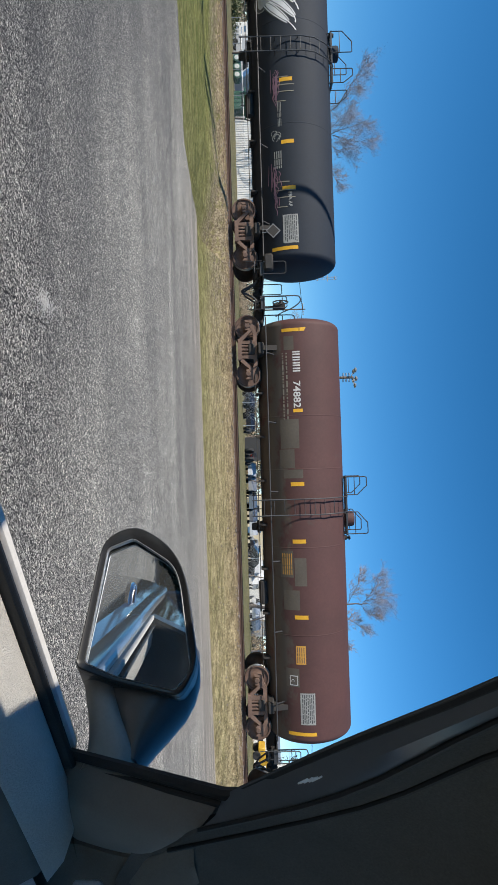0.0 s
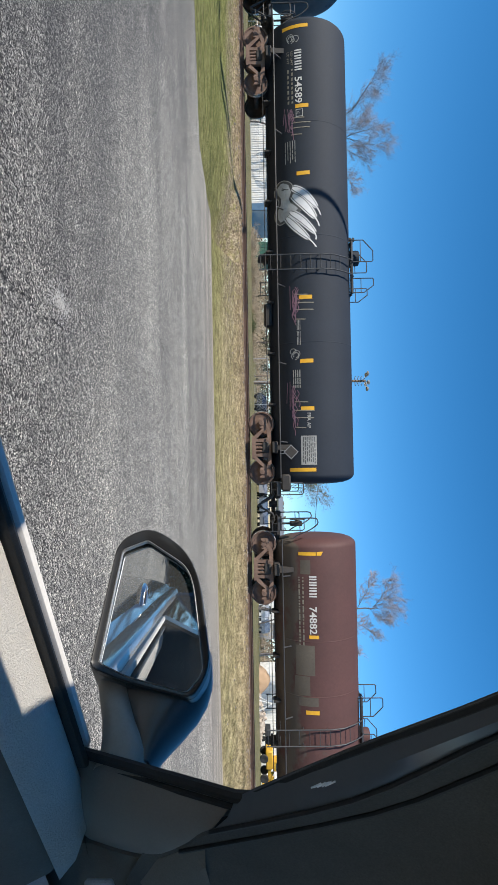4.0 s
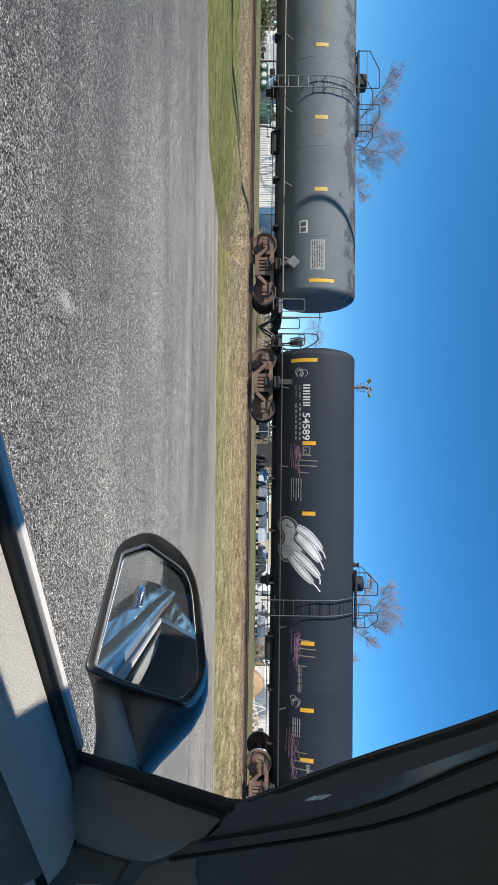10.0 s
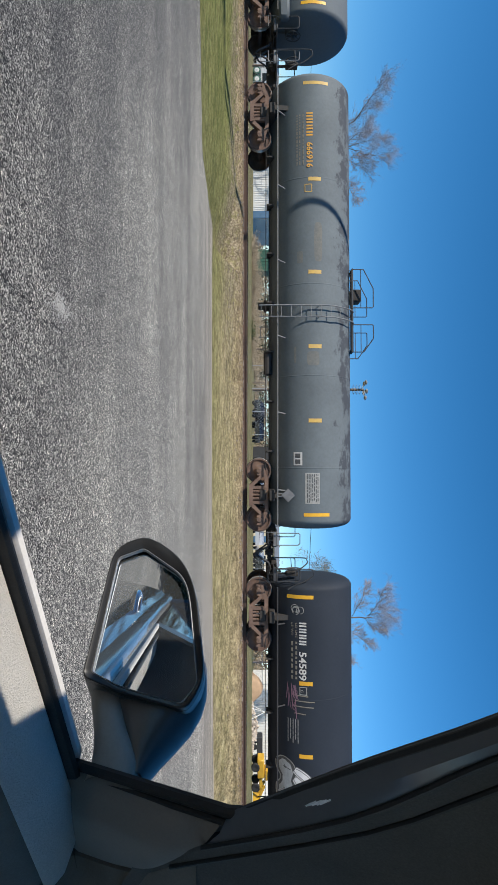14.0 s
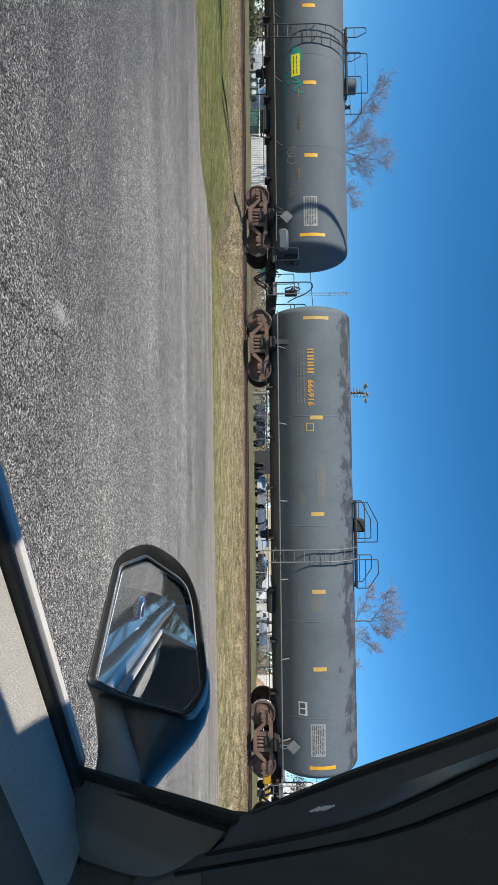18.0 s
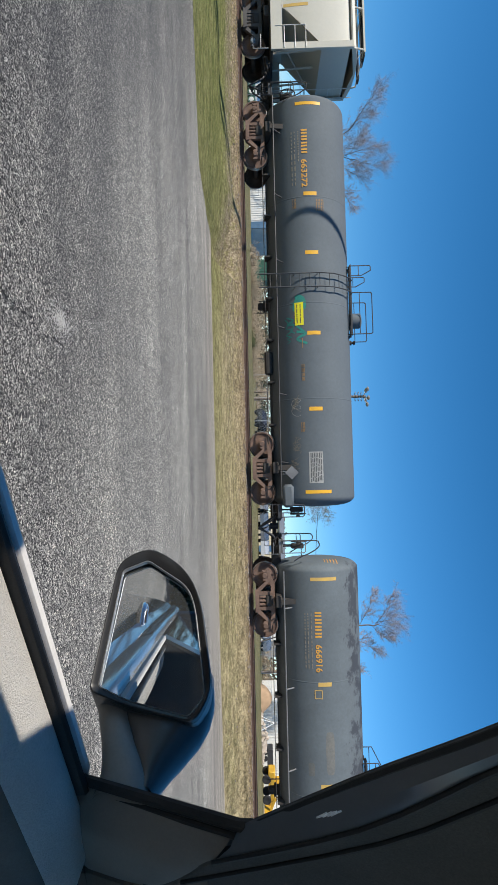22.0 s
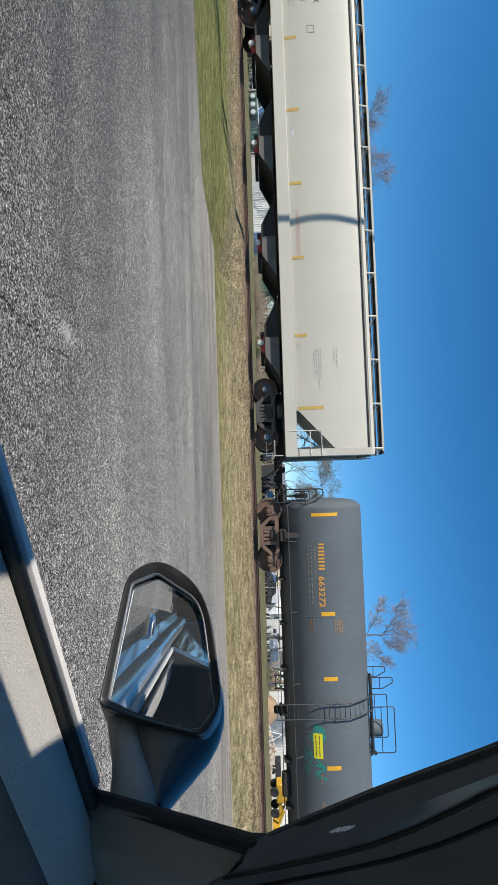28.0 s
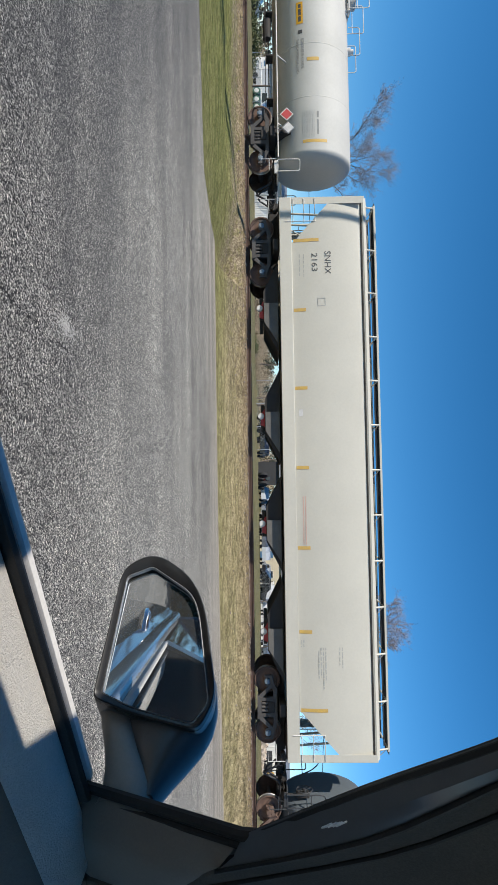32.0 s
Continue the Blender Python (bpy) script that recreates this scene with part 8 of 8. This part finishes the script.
def scrub(label, n, x0, x1, y0, y1, h, mat, seed, size=0.12, base=BASE):
    """A thicket of thin stems and small leaves, too dense to count."""
    rnd = random.Random(seed)
    s = Shape()
    for i in range(n):
        x, y = rnd.uniform(x0, x1), rnd.uniform(y0, y1)
        hh = h * rnd.uniform(0.4, 1.1) * (0.6 + 0.4 * math.sin(x * 1.3 + seed))
        for k in range(5):
            q = Vector((x, y, base)) + Vector((rnd.gauss(0, 0.5), rnd.gauss(0, 0.5), hh * rnd.uniform(0.6, 1)))
            s.pipe([(x + rnd.gauss(0, 0.1), y, base - 0.05), q], 0.018, 3, 0.006, cap=False)
            for j in range(13):
                c = Vector((x, y, base)).lerp(q, rnd.uniform(0.25, 1)) + Vector((rnd.gauss(0, 0.22), rnd.gauss(0, 0.22), rnd.gauss(0, 0.14)))
                a, b = Vector((rnd.gauss(0, 1), rnd.gauss(0, 1), rnd.gauss(0, 1))).normalized() * size, Vector((rnd.gauss(0, 1), rnd.gauss(0, 1), rnd.gauss(0, 1))).normalized() * size * 0.6
                s.add([c - a, c + b, c + a, c - b], [(0, 1, 2, 3)])
    tagged(part("scrub", s, M[mat], fix=False), label, "scrub", kind="stuff")


scrub("dark evergreen hedge behind the parked car", 240, -22, -16, -18, -6, 3.4, "leafdark", 21, 0.2, 0.0)
scrub("dry brown scrub and dead stems beyond the track", 260, -25.0, -11.5, 61, 68, 1.5, "drybush", 3, 0.06)
scrub("green bushes along the field's edge", 7, -14.8, -13.6, 59, 61, 0.7, "leaf", 5, 0.07)
scrub("dark evergreen hedge behind the yard", 480, -80, 80, 112, 124, 5.2, "leafdark", 8, 0.17)
scrub("brown winter hedge behind the sheds", 700, -85, 80, 104, 116, 5.0, "drybush", 9, 0.15)
scrub("green and brown bushes before the white house", 60, -66, -48, 64, 68, 1.6, "leaf", 12, 0.14)


def blades(label, n, x0, x1, mat, seed, keep, h=0.09):
    rnd = random.Random(seed)
    s = Shape()
    for i in range(n):
        x = rnd.uniform(x0, x1)
        e = road_edge(x)
        y = e + 0.05 + (22.0 - e) * rnd.random()
        if not keep(x, y, rnd):
            continue
        z = ground_z(x, y) - 0.01
        for k in range(4):
            a = rnd.uniform(0, 6.28)
            w = 0.007
            hh = h * rnd.uniform(0.1, 0.4)
            dx, dy = math.cos(a), math.sin(a)
            ox, oy = rnd.gauss(0, 0.03), rnd.gauss(0, 0.03)
            lean = rnd.uniform(0.8, 2.2) * h
            s.add([(x + ox - dy * w, y + oy + dx * w, z), (x + ox + dy * w, y + oy - dx * w, z), (x + ox + dx * lean, y + oy + dy * lean, z + hh)], [(0, 1, 2)])
    tagged(part("grass", s, M[mat], fix=False), label, "grass", kind="stuff")


def patchy(x, y):
    return noise.noise((x * 0.35, y * 0.5, 4))


blades("short green grass on the verge", 12000, -22, -2, "greenblade", 2, lambda x, y, r: patchy(x, y) > -0.15 + 0.05 * (x + 8) and y < 21.6, 0.035)
blades("green grass among straw along the verge", 7000, -6, 24, "greenblade", 3, lambda x, y, r: patchy(x, y) > 0.12 and y < 21.4, 0.035)
blades("dry straw-colored grass along the line", 18000, -22, 24, "strawblade", 4, lambda x, y, r: (x > -7 or y > 20.6) and r.random() < 0.9, 0.035)

# far woods that close the horizon
rnd_w = random.Random(77)
woods = Shape()
for i in range(900):
    x, y = rnd_w.uniform(-330, 330), rnd_w.uniform(215, 250)
    h = 6.0 + 2.2 * math.sin(x * 0.05) + rnd_w.uniform(-1.5, 2.0)
    for k in range(16):
        c = Vector((x + rnd_w.gauss(0, 1.5), y + rnd_w.gauss(0, 1.5), BASE + h * rnd_w.random() ** 0.7))
        a, b = Vector((rnd_w.gauss(0, 1), rnd_w.gauss(0, 1), rnd_w.gauss(0, 1))).normalized() * 0.9, Vector((rnd_w.gauss(0, 1), rnd_w.gauss(0, 1), rnd_w.gauss(0, 1))).normalized() * 0.6
        woods.add([c - a, c + b, c + a, c - b], [(0, 1, 2, 3)])
M["woods"] = surface("distant_winter_woods", (0.16, 0.135, 0.11), (0.08, 0.09, 0.05), 0.05, 0.6, 0.95, grain=0.3, bump=0)
tagged(part("far_woods", woods, M["woods"], fix=False), "gray-brown winter woods on the skyline", "woods", kind="stuff")


def motions():
    """The train rolls by to the right, and its wheels turn."""
    marks = [t for t, _ in ROLL_ROWS]
    for car, middle in ROLLING:
        walk(car, [(t, pose(middle + rolled(t), TRACK_Y, RAIL_Z)) for t in marks])
    steps = [i * 0.25 for i in range(129)]
    turns = [(t, math.degrees(rolled(t) / WHEEL_R)) for t in steps]
    for w, x in WHEELSETS:
        walk(w, [(t, pose(x, 0, WHEEL_R, 0, a % 360, 0)) for t, a in turns])


motions()
